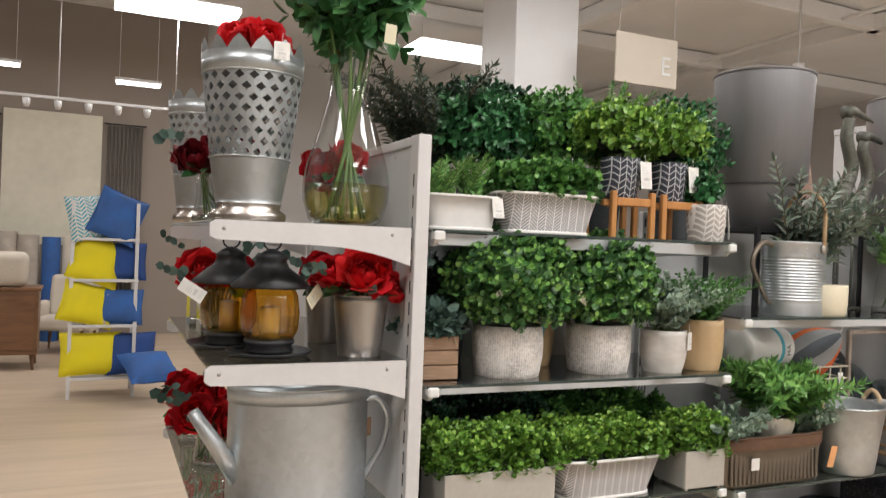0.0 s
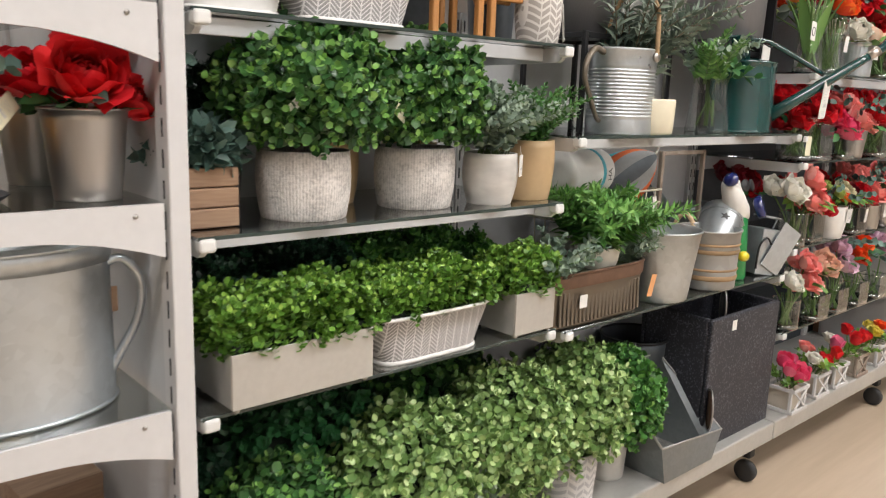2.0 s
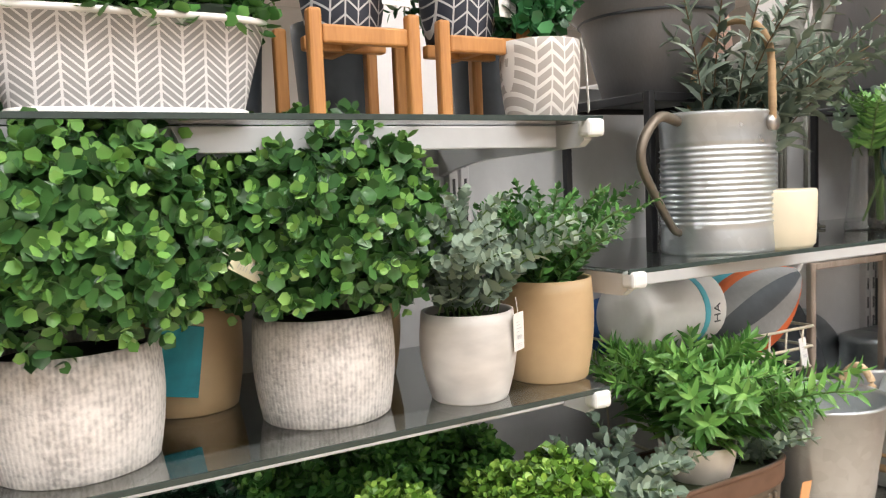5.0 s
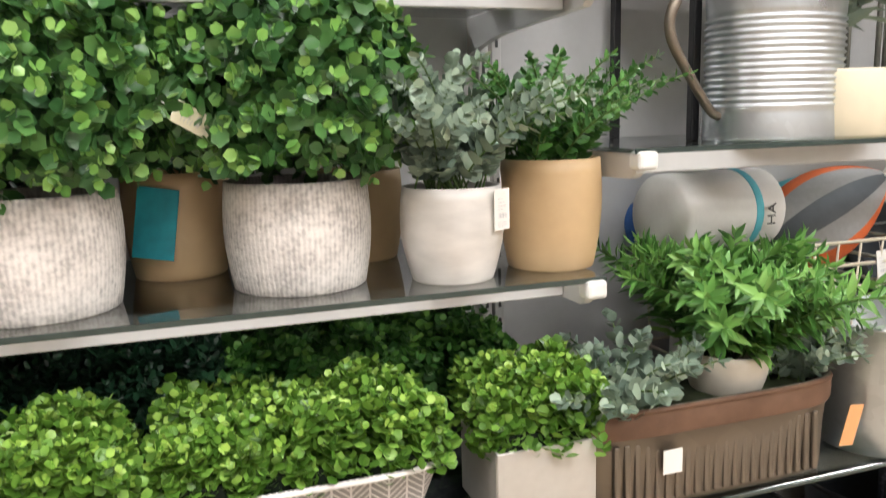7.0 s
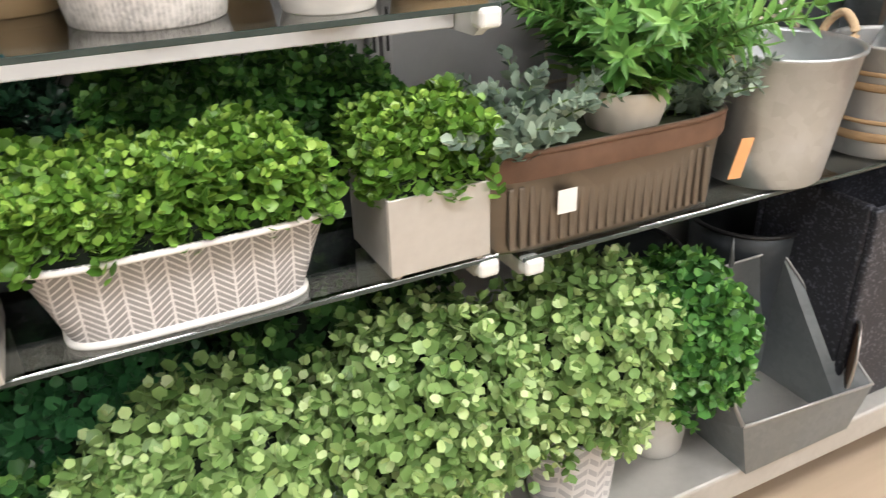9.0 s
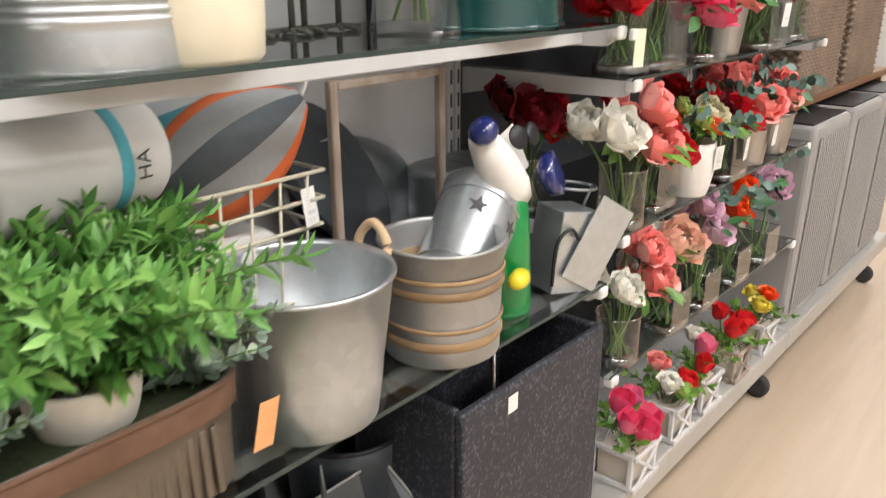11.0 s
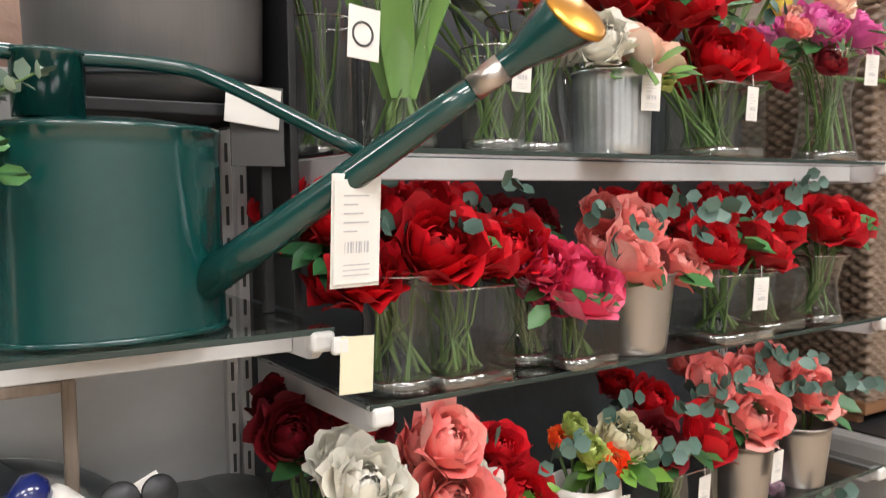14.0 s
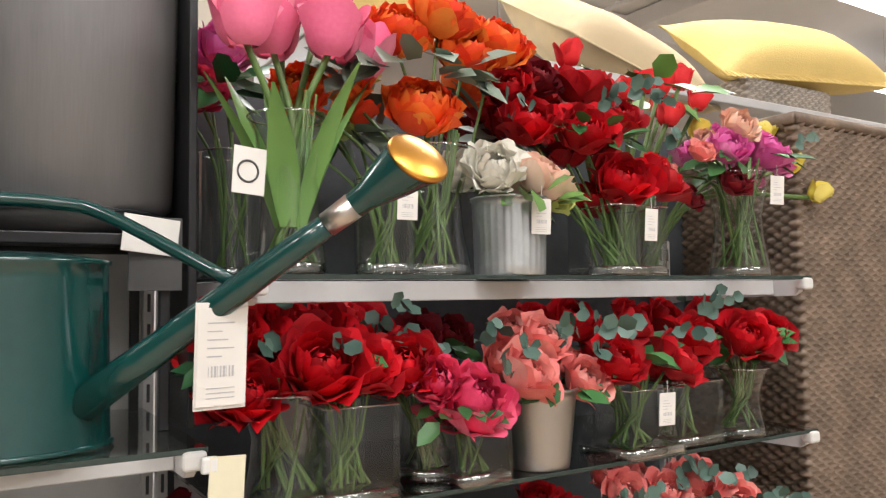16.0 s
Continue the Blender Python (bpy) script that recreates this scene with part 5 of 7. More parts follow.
arrangement((.60, 1.93, 1.195), "pail", .062, .145, [("rose", "red", -.03, -.02, .20, .045), ("rose", "red", .04, -.02, .19, .045)], greens=8, euca=5, label="red roses in a dull grey tin pail")
arrangement((.34, 2.12, 1.195), "square", .05, .12, [("rose", "scarlet", -.04, -.05, .18, .055), ("rose", "red", .05, -.03, .19, .05), ("rose", "red", -.06, .03, .15, .045)], greens=8, euca=8, label="red roses and eucalyptus in a square glass vase")
arrangement((.34, 2.40, 1.195), "square", .05, .12, [("rose", "red", -.04, -.04, .18, .05), ("rose", "red", .05, -.03, .17, .05)], greens=8, euca=6, label="red roses in a square glass vase at the back")
arrangement((.30, 2.02, 1.503), "flare", .06, .14, [("rose", "dark_red", -.05, -.05, .165, .050), ("rose", "dark_red", .045, -.05, .20, .058)], greens=7, euca=3, label="dark red roses in a round glass vase with amber foot")
arrangement((.62, 1.98, 1.503), "flare", .06, .14, [("rose", "red", -.05, -.05, .16, .05), ("rose", "red", .02, -.05, .19, .05)], greens=6, label="red roses in a glass vase behind the pails")
arrangement((.33, 2.10, .842), "flare", .06, .12, [("rose", "red", -.05, -.05, .15, .05), ("rose", "scarlet", .06, -.06, .12, .055), ("rose", "red", -.02, .03, .19, .05)], greens=6, euca=9, label="red roses and eucalyptus in a glass vase")
arrangement((.32, 2.38, .842), "flare", .06, .12, [("rose", "red", -.05, -.05, .15, .05), ("rose", "red", .05, -.04, .13, .05)], greens=6, euca=7, label="red roses in a glass vase at the shelf end")
arrangement((.34, 1.90, .24), "flare", .07, .30, [("peony", "dark_red", -.04, -.06, .42, .07), ("peony", "dark_red", .05, -.02, .36, .06)], greens=8, label="faded dark red peonies in a glass vase")


def oval_can(at, a, b, h, mat, label, taper=1.0, hollow=True):
    c = thing("watering_can", at, label, "watering can")
    sy = b / a
    prof = [(a * 1.0, 0), (a * 1.015, .004), (a * 1.0, .010), (a * (1 + taper) / 2, h * .5), (a * taper, h * .9)]
    if hollow:
        prof += [(a * taper, h - .006), (a * taper + .004, h - .006), (a * taper + .004, h), (a * taper - .002, h), (a * taper - .004, h * .8), (a * .97, .02), (.002, .02)]
    else:
        prof += [(a * taper, h - .006), (a * taper + .003, h - .004), (a * taper + .003, h + .001), (a * taper - .004, h + .003), (a * taper * .6, h + .010), (.002, h + .012)]
    part("body", lathe_me("body", prof, M[mat], 64, 1, sy), c)
    part("foot_seam", tube_me("foot_seam", [(a * 1.005 * math.cos(t), b * 1.005 * math.sin(t), .005) for t in [2 * math.pi * i / 56 for i in range(57)]], .004, M[mat], 6), c)
    return c


c = oval_can((.487, 1.735, .842), .168, .108, .285, "galv", "large oval galvanised watering can with an open top", .99)
part("hood", lathe_me("hood", [(.167, .248), (.170, .248), (.170, .291), (.167, .291)], M["galv"], 64, 1, .643), c, "raised rolled top band")
part("spout", tube_me("spout", [(-.135, -.02, .06), (-.19, -.035, .145), (-.25, -.05, .235)], .024, M["galv"], 16, .014), c, "straight galvanised spout")
part("handle", tube_me("handle", bend([(.150, -.03, .240), (.180, -.035, .245), (.208, -.04, .205), (.200, -.04, .14), (.170, -.035, .08), (.152, -.03, .045)], 5), .008, M["galv"], 10), c, "curved strap handle")
part("tie_tag", box_me("tie_tag", (.018, .003, .045), M["wood_box"], .001), c, "brown card tag", (.165, -.02, .15))
for bx, by, w, d, h, mt, lb in [(.45, 1.75, .26, .20, .30, "navy", "dark navy cardboard carton on the deck"), (.60, 2.05, .16, .22, .34, "wood_box", "brown cardboard carton on the deck"), (.37, 2.25, .20, .22, .22, "blue", "blue printed carton on the deck")]:
    k = thing("carton", (bx, by, ZB), lb, "box", turn=(0, 0, 7))
    part("body", box_me("body", (w, d, h), M[mt], .003), k)
    part("flap", box_me("flap", (w, d * .49, .003), M[mt], .0008, 1), k, at=(0, -d * .25, h + .001), turn=(3, 0, 0))
    part("tape", box_me("tape", (w * .9, .03, .001), M["cream_card"], 0), k, at=(0, 0, h + .006))

# ---- second bay ----
c = thing("oval_tub", (2.005, 1.672, ZM), "oval ribbed galvanised jug with a brown loop handle holding olive branches", "metal tub")
prof = [(.102, 0), (.104, .006), (.103, .038)] + [(.102 + .0026 * math.sin(i * math.pi / 2), .046 + .128 * i / 56) for i in range(57)] + [(.102, .18), (.104, .218), (.107, .222), (.104, .226), (.100, .222), (.098, .05), (.002, .04)]
part("body", lathe_me("body", prof, M["galv"], 56, 1, .80), c)
part("loop_handle", tube_me("loop_handle", bend([(-.100, -.01, .212), (-.150, -.02, .218), (-.192, -.03, .185), (-.198, -.03, .145), (-.165, -.025, .095), (-.118, -.012, .045), (-.100, -.01, .035)], 6), .0085, M["rusty"], 12, .006), c, "dark brown curved side handle")
part("spout", tube_me("spout", [(.085, .01, .15), (.115, .012, .185), (.150, .015, .222)], .030, M["galv"], 16, .020), c, "short flared pouring lip")
part("bail", tube_me("bail", bend([(.03, -.083, .20), (.03, -.083, .25), (.045, -.066, .33), (.055, -.02, .375), (.05, .04, .375), (.03, .078, .30), (.03, .083, .20)], 5), .0065, M["band_rust"], 10), c, "curved tan bail handle")
for sy in (-1, 1):
    part("lug", lathe_me("lug", [(.014, 0), (.013, .006), (.003, .008)], M["nickel"], 14, close=True), c, at=(.03, sy * .082, .205), turn=(90 * -sy, 0, 0))
sprays(c, (.05, .03, .12), 34, .44, "olive_leaf", .055, "lance", .6, lean=(.30, .05), step=.022, stem="twig", droop=.25)
c = thing("candle", (2.100, 1.625, ZM), "thick cream wax candle block", "candle")
part("wax_block", lathe_me("wax_block", [(.058, 0), (.064, .006), (.067, .05), (.068, .092), (.065, .097), (.055, .092), (.048, .086), (.002, .085)], M["wax"], 40, 1, .75), c)
part("wick", tube_me("wick", [(0, 0, .084), (.001, 0, .096)], .0012, M["ink"], 5), c)


def bird_statue(at, label, neck=.2, s=1.0, face=1):
    """A wading bird on thin legs, one plain mesh."""
    V, F = [], []

    def join(v, f):
        F.extend(tuple(i + len(V) for i in q) for q in f)
        V.extend(v)
    for lx in (-.035, .035):
        join(*tube_data([(lx, 0, .006), (lx, 0, .30 * s)], .005, 8))
        for tx, ty in ((.045, 0), (-.02, -.03), (-.02, .03), (0, -.045)):
            join(*tube_data([(lx, 0, .008), (lx + tx, ty, .004)], .004, 6))
    join(*tube_data(bend([(-.16 * face, 0, .26 * s), (-.10 * face, 0, .33 * s), (0, 0, .38 * s), (.07 * face, 0, .41 * s)], 6)[:1] + bend([(-.16 * face, 0, .26 * s), (-.10 * face, 0, .33 * s), (0, 0, .38 * s), (.07 * face, 0, .41 * s)], 6)[1:], .045 * s, 14, .035 * s))
    join(*tube_data(bend([(.06 * face, 0, .40 * s), (.10 * face, 0, .50 * s), (.07 * face, 0, .60 * s), (.08 * face, 0, .40 * s + neck + .1)], 6), .026 * s, 12, .020 * s))
    join(*tube_data([(.06 * face, 0, .52 * s + neck), (.10 * face, 0, .53 * s + neck), (.20 * face, 0, .50 * s + neck)], .026 * s, 10, .004))
    for k in range(5):
        join(*tube_data([(-.12 * face, (k - 2) * .018, .30 * s), (-.19 * face, (k - 2) * .024, .22 * s)], .012, 6, .004))
    return tagged(part("bird_statue", mesh_of("bird_statue", V, F, M["bird_metal"], True), None, at=at), label, "statue", "metal bird statues")


bird_statue((2.35, 1.84, ZM), "patinated metal wading bird statue on thin legs", .17, 1.0, 1)
bird_statue((2.46, 1.86, ZM), "second patinated metal bird statue on the glass shelf", .12, .95, 1)
v = thing("glass_jug", (2.17, 1.90, ZM), "clear glass jug at the back of the shelf", "jug")
g = part("body", lathe_me("body", [(.05, 0), (.055, .01), (.055, .09), (.03, .13), (.028, .16), (.04, .18)], M["glass"], 28), v)
g.visible_shadow = False
part("handle", tube_me("handle", bend([(.05, 0, .06), (.085, 0, .08), (.075, 0, .13), (.03, 0, .15)], 4), .004, M["glass"], 8), v)
p = thing("flower_vase", (2.493, 1.690, ZM), "tapered clear glass vase holding green fern and eucalyptus sprays", "vase")
g = part("vase", lathe_me("vase", [(.066, 0), (.068, .006), (.062, .05), (.050, .165)], M["glass"], 40), p, "clear glass body")
g.visible_shadow = False
part("stem_cluster", tubes_me("stem_cluster", [[(rng.uniform(-.03, .03), rng.uniform(-.03, .03), .02), (rng.uniform(-.02, .02), rng.uniform(-.02, .02), .17)] for k in range(8)], .0025, M["stem"], 6), p)
sprays(p, (-.01, 0, .15), 9, .24, "fern_leaf", .034, "lance", .6, lean=(-.25, -.15), step=.008, flat=True, droop=.25)
sprays(p, (.01, 0, .15), 8, .22, "euca_leaf", .034, "round", .6, lean=(.05, -.15), step=.016, droop=.2)
sprays(p, (.02, 0, .15), 6, .13, "rose_leaf", .06, "oval", 1.1, lean=(.5, -.2), step=.03)


def urn_on_stand(x, y, label, low=.14):
    s = thing("plant_stand", (x, y, ZM), "black square-section metal plant stand", "plant stand", "black metal stands")
    for sx in (-1, 1):
        for sy in (-1, 1):
            part("leg", box_me("leg", (.014, .014, .27), M["black"], .002), s, at=(sx * .115, sy * .11, 0))
        part("rail", box_me("rail", (.214, .012, .016), M["black"], .002), s, at=(0, sx * .11, .252))
        part("rail", box_me("rail", (.012, .206, .016), M["black"], .002), s, at=(sx * .115, 0, .252))
    part("tray", box_me("tray", (.216, .206, .006), M["black"], .002), s, at=(0, 0, .262))
    u = thing("urn", (x, y, ZM + .269), label, "planter", "tall grey urns")
    part("body", lathe_me("body", [(.085, 0), (.090, .004), (.126, low - .01), (.130, low), (.146, low + .012), (.158, .49), (.155, .50), (.150, .49), (.138, low + .03), (.002, low + .02)], M["urn"], 56), u)
    part("rim", tube_me("rim", [(.157 * math.cos(a), .157 * math.sin(a), .498) for a in [2 * math.pi * i / 48 for i in range(49)]], .004, M["urn"], 8), u, "rolled rim")
    part("seam", tube_me("seam", [(.131 * math.cos(a), .131 * math.sin(a), low) for a in [2 * math.pi * i / 48 for i in range(49)]], .003, M["slate"], 6), u)


urn_on_stand(2.03, 1.845, "tall tapered grey metal-look urn on a black stand")
urn_on_stand(2.775, 1.845, "tall grey urn on a black stand beside flowers", .03)
sp = thing("display_stand", (2.925, 1.80, ZM), "tall narrow black metal display post", "display stand")
part("post", box_me("post", (.012, .16, .80), M["black"], .002), sp)
part("sign_card", box_me("sign_card", (.07, .002, .10), M["ink"], .0005, 1), sp, "small black printed card", (-.05, -.082, .19))
part("price_card", box_me("price_card", (.075, .002, .05), M["paper"], .0005, 1), sp, "white printed price card", (-.06, -.09, .24), (0, 6, 8))

# green enamel watering can
c = oval_can((2.690, 1.685, ZM), .125, .092, .226, "green_enamel", "glossy dark green enamel watering can with brass rose", .97, False)
part("filler_collar", lathe_me("filler_collar", [(.036, .236), (.037, .30), (.040, .302), (.038, .306), (.033, .304), (.031, .24)], M["green_enamel"], 32), c, at=(-.055, 0, 0))
part("handle", tube_me("handle", bend([(-.20, -.005, .20), (-.16, -.005, .292), (-.03, -.01, .300), (.06, -.025, .297), (.115, -.050, .280), (.235, -.155, .198)], 6), .0085, M["green_enamel"], 14), c, "green tubular handle")
part("rear_grip", tube_me("rear_grip", bend([(-.20, -.005, .20), (-.20, -.005, .12), (-.126, 0, .07)], 5), .0085, M["green_enamel"], 12), c)
P0, D = Vector((.085, -.055, .055)), Vector((.29, -.262, .262))
part("spout", tube_me("spout", [P0 + D * s for s in (0, .2, .45, .7, .80)], .022, M["green_enamel"], 20, .013), c, "long straight spout")
part("collar", tube_me("collar", [P0 + D * s for s in (.78, .86)], .0145, M["steel"], 20, .0155), c, "bare steel spout collar")
face = Vector((.10, -.80, .62)).normalized()
tip, axis = P0 + D * 1.05, D.normalized()
V = []
for way, mid, r in ((axis, P0 + D * .86, .0150), (axis, P0 + D * .90, .0165), ((axis + face).normalized(), P0 + D * .97, .027), (face, tip, .0365)):
    u = way.cross(Vector((0, 0, 1))).normalized()
    w = way.cross(u)
    V += [mid + (u * math.cos(2 * math.pi * i / 28) + w * math.sin(2 * math.pi * i / 28)) * r for i in range(28)]
part("rose_head", mesh_of("rose_head", V, [(j * 28 + i, j * 28 + (i + 1) % 28, (j + 1) * 28 + (i + 1) % 28, (j + 1) * 28 + i) for j in range(3) for i in range(28)], M["green_enamel"], True), c, "flared sprinkler head")
plate = part("rose_plate", lathe_me("rose_plate", [(.037, -.002), (.037, .002), (.033, .004), (.018, .008), (.002, .009)], M["brass"], 32, close=True), c, "domed brass sprinkler plate")
plate.matrix_basis = Matrix.LocRotScale(tip, face.to_track_quat("Z", "Y"), Vector((1, 1, 1)))
part("swing_ticket", box_me("swing_ticket", (.062, .0015, .122), M["paper"], .0006, 1), c, at=(.215, -.172, .052), turn=(4, 0, 6))
tag(c, (.215, -.1745, .168), .058, .112, (4, 0, 6), "paper", 5, .02)

# rusty ribbed trough with a fern
p = oblong_planter((1.862, 1.660, ZL + .004), .435, .165, .140, "rusty", "long rusty corrugated metal trough with mixed plants", 1.06, "trough_planter")
for k in range(22):
    part("rib", box_me("rib", (.010, .008, .088), M["rusty"], .003), p, at=(-.165 + k * .0158, -.080, .008), turn=(-3, 0, 0))
part("soil_shade_bed", box_me("soil_shade_bed", (.40, .13, .02), M["soil"], .004), p, at=(0, 0, .108))
part("price_sticker", box_me("price_sticker", (.030, .001, .034), M["paper"], 0), p, "white price sticker", (-.085, -.0885, .05))
tk = part("paper_tag", box_me("paper_tag", (.034, .001, .066), M["orange_card"], .0003, 1), p, "orange paper tag", (.232, -.074, .030), (6, 10, 10))
part("pot", lathe_me("pot", cup(.045, .062, .075, .005, .004), M["cream_pot"], 32), p, "cream ceramic pot", (.06, -.01, .112))
sprays(p, (.06, -.005, .172), 70, .25, "fern_leaf", .050, "lance", .95, step=.013, per=3, lean=(.02, -.10), up=1.25, droop=.30)
sprays(p, (-.12, -.02, .11), 26, .16, "euca_leaf", .030, "round", .8, lean=(-.15, -.2), step=.014, droop=.25)
sprays(p, (.17, -.01, .11), 22, .17, "euca_leaf", .026, "round", .7, lean=(.15, -.1), step=.013, droop=.25)


def tin_pail(at, rb, rt, h, mat, label, ears=True, bands=()):
    root = thing("tin_pail", at, label, "bucket", "metal buckets")
    part("body", lathe_me("body", [(rb * .96, 0), (rb, .003), (rb + (rt - rb) * .3, h * .3), (rb + (rt - rb) * .33, h * .33), (rb + (rt - rb) * .36 - .001, h * .35), (rt, h - .004), (rt + .004, h - .002), (rt + .004, h + .003), (rt - .002, h + .003), (rt - .003, h - .004), (rb - .003, .012), (.002, .012)], M[mat], 56), root)
    for z, bh in bands:
        r = rb + (rt - rb) * z / h + .0012
        part("rust_band", lathe_me("rust_band", [(r, z), (r + .002, z + bh * .3), (r + .002, z + bh * .7), (r, z + bh)], M["band_rust"], 56), root, "rusty raised band")
    if ears:
        for sx in (-1, 1):
            part("rope_handle", tube_me("rope_handle", bend([(sx * (rt + .004), -.026, h - .025), (sx * (rt + .010), -.028, h + .01), (sx * (rt + .012), 0, h + .035), (sx * (rt + .010), .028, h + .01), (sx * (rt + .004), .026, h - .025)], 5), .007, M["rope"], 10), root, "twisted jute rope handle")
    return root


tin_pail((2.222, 1.650, ZL + .003), .094, .120, .208, "galv", "plain galvanised pail with jute rope handles")
tin_pail((2.495, 1.645, ZL + .003), .094, .099, .186, "galv_grey", "weathered zinc bucket with rusty bands", False, ((.03, .016), (.06, .008), (.115, .014), (.14, .008)))
# small pail with star cut-outs, leaning in the banded bucket
s = thing("star_pail", (2.490, 1.640, .885), "small tin pail with star cut-outs leaning in a bucket", "bucket", turn=(-14, 56, 0))
part("body", lathe_me("body", cup(.062, .074, .22, .002, 0, .003), M["galv"], 40), s)
def star_me(r):
    return mesh_of("star", [(0, -.0008, 0)] + [((r if i % 2 == 0 else r * .42) * math.sin(math.pi * i / 5), 0, (r if i % 2 == 0 else r * .42) * math.cos(math.pi * i / 5)) for i in range(10)], [(0, (i + 1) % 10 + 1, i + 1) for i in range(10)], M["ink"])
STAR = star_me(.019)
for a in (-60, 0, 60):
    part("star", STAR, s, "star-shaped cut-out", (.0712 * math.sin(math.radians(a)), -.0712 * math.cos(math.radians(a)), .150), (2.5, 0, a))
for z in (.05, .185):
    part("bead", tube_me("bead", [((.064 + z * .05) * math.cos(t), (.064 + z * .05) * math.sin(t), z) for t in [2 * math.pi * i / 36 for i in range(37)]], .002, M["galv"], 6), s)
# carrier with a square weathered handle
k = thing("wooden_carrier", (2.53, 1.785, ZL + .002), "low zinc carrier with a tall square wooden handle", "carrier")
part("tray", box_me("tray", (.25, .11, .10), M["galv_dark"], .006), k)
for sx in (-1, 1):
    part("handle_post", box_me("handle_post", (.016, .014, .425), M["wood_grey"], .003), k, at=(sx * .124, 0, 0))
part("handle_bar", box_me("handle_bar", (.232, .014, .014), M["wood_grey"], .003), k, at=(0, 0, .410))
# oval trays leaning on the back panel
for tx, ty, tz, rot, lb, mt in [(2.50, 1.915, 1.03, (68, 42, 8), "oval dark zinc tray leaning on the back panel", "slate"), (2.58, 1.955, .985, (76, 12, 6), "oval galvanised tray leaning behind another", "galv")]:
    t = thing("oval_tray", (tx, ty, tz), lb, "tray", turn=rot)
    part("dish", lathe_me("dish", [(.11, 0), (.13, .004), (.145, .03), (.148, .03), (.134, .0), (.11, -.004)], M[mt], 48, 1.25, .72, close=True), t)
    part("ear", tube_me("ear", bend([(-.178, -.03, .028), (-.20, -.02, .04), (-.20, .02, .04), (-.178, .03, .028)], 5), .003, M["galv"], 8), t)
# cream wire basket with rolled towels and a striped bag
b = thing("wire_basket", (2.14, 1.835, ZL + .002), "cream wire basket on the lower shelf", "basket")
for z, g in ((.004, .85), (.12, .92), (.23, .97), (.27, .99), (.31, 1.0)):
    w, d = .20 * g, .10 * g
    part("wire", tube_me("wire", [(-w, -d, z), (w, -d, z), (w, d, z), (-w, d, z), (-w, -d, z)], .0032, M["wire_cream"], 8), b)
for i in range(8):
    x = -.17 + .34 * i / 7
    part("wire", tube_me("wire", [(x * .85 / .92, -.087, .004), (x, -.10, .31)], .0022, M["wire_cream"], 6), b)
    part("wire", tube_me("wire", [(x * .85 / .92, .087, .004), (x, .10, .31)], .0022, M["wire_cream"], 6), b)
part("base_mesh", box_me("base_mesh", (.33, .16, .004), M["wire_cream"], .001), b, at=(0, 0, .002))
tag(b, (.17, -.106, .29), .03, .055, (-8, 0, 12))
part("folded_cloth", box_me("folded_cloth", (.30, .14, .22), M["white_cloth"], .03, 4), b, "folded white and grey cloths", (0, 0, .008))
t = thing("rolled_towel", (2.000, 1.80, ZL + .372), "white rolled towel with aqua stripe and label", "towel")
part("roll", lathe_me("roll", [(.03, -.11), (.062, -.108), (.068, -.10), (.068, .10), (.062, .108), (.03, .11)], M["white_cloth"], 32, close=True), t, turn=(0, 90, 8))
part("stripe", lathe_me("stripe", [(.0686, .035), (.0692, .036), (.0692, .050), (.0686, .051)], M["sky_stripe"], 32), t, "woven aqua stripe", turn=(0, 90, 8))
tc = bpy.data.curves.new("towel_words", "FONT")
tc.body, tc.size, tc.extrude = "HA", .026, .0004
tc.materials.append(M["ink"])
to = part("words", tc, t, at=(.078, -.0655, -.02), turn=(90, -90, 8))
o = thing("striped_bag", (2.215, 1.79, ZL + .345), "orange grey and white striped rolled cloth bag", "bag", turn=(0, -30, -14))
STRIPES = ["white_cloth", "white_cloth", "grey_cloth", "orange_cloth", "grey_cloth", "slate", "grey_cloth", "orange_cloth", "orange_cloth", "grey_cloth", "white_cloth"]
for i, mt in enumerate(STRIPES):
    V, F = [], []
    for j in range(15):
        q = j / 14
        rr = .082 * math.sin(math.pi * (.04 + .92 * q)) ** .75
        for k in range(5):
            a = 2 * math.pi * (i + k / 4) / len(STRIPES) - .35
            V.append((-.135 + .27 * q, rr * .72 * math.cos(a), rr * math.sin(a)))
    F = [(j * 5 + k, j * 5 + k + 1, j * 5 + k + 6, j * 5 + k + 5) for j in range(14) for k in range(4)]
    part("stripe", mesh_of("stripe", V, F, M[mt], True), o, "woven lengthwise stripe")
part("drawstring", tube_me("drawstring", bend([(.13, 0, 0), (.15, -.01, .02), (.14, -.02, .045)], 5), .0035, M["white_cloth"], 8), o)
for dx, mt, lb in ((-.09, "blue", "blue patterned rolled towel in the basket"), (.15, "sky_stripe", "small aqua rolled cloth at the back")):
    t = thing("rolled_towel", (2.10 + dx, 1.885, ZL + .35), lb, "towel")
    part("roll", lathe_me("roll", [(.02, -.09), (.05, -.088), (.056, -.08), (.056, .08), (.05, .088), (.02, .09)], M[mt], 28, close=True), t, turn=(70, 0, 20))


og = thing("garden_ornament", (2.672, 1.650, ZL + .002), "enamel garden ornament with green base, white body and navy cap", "ornament")


def ornament(name, at, turn, prof, mat, label):
    return part(name, lathe_me(name, prof, M[mat], 32, close=True), og, label, at, turn)


ornament("green_base", (0, 0, 0), (0, 0, 0), [(.046, 0), (.048, .01), (.044, .12), (.038, .20), (.030, .22)], "leaf_green_enamel", "bright green enamel base")
ornament("white_body", (.020, -.005, .205), (-6, -34, 0), [(.030, 0), (.038, .03), (.036, .09), (.025, .14), (.020, .15)], "white_enamel", "white enamel body")
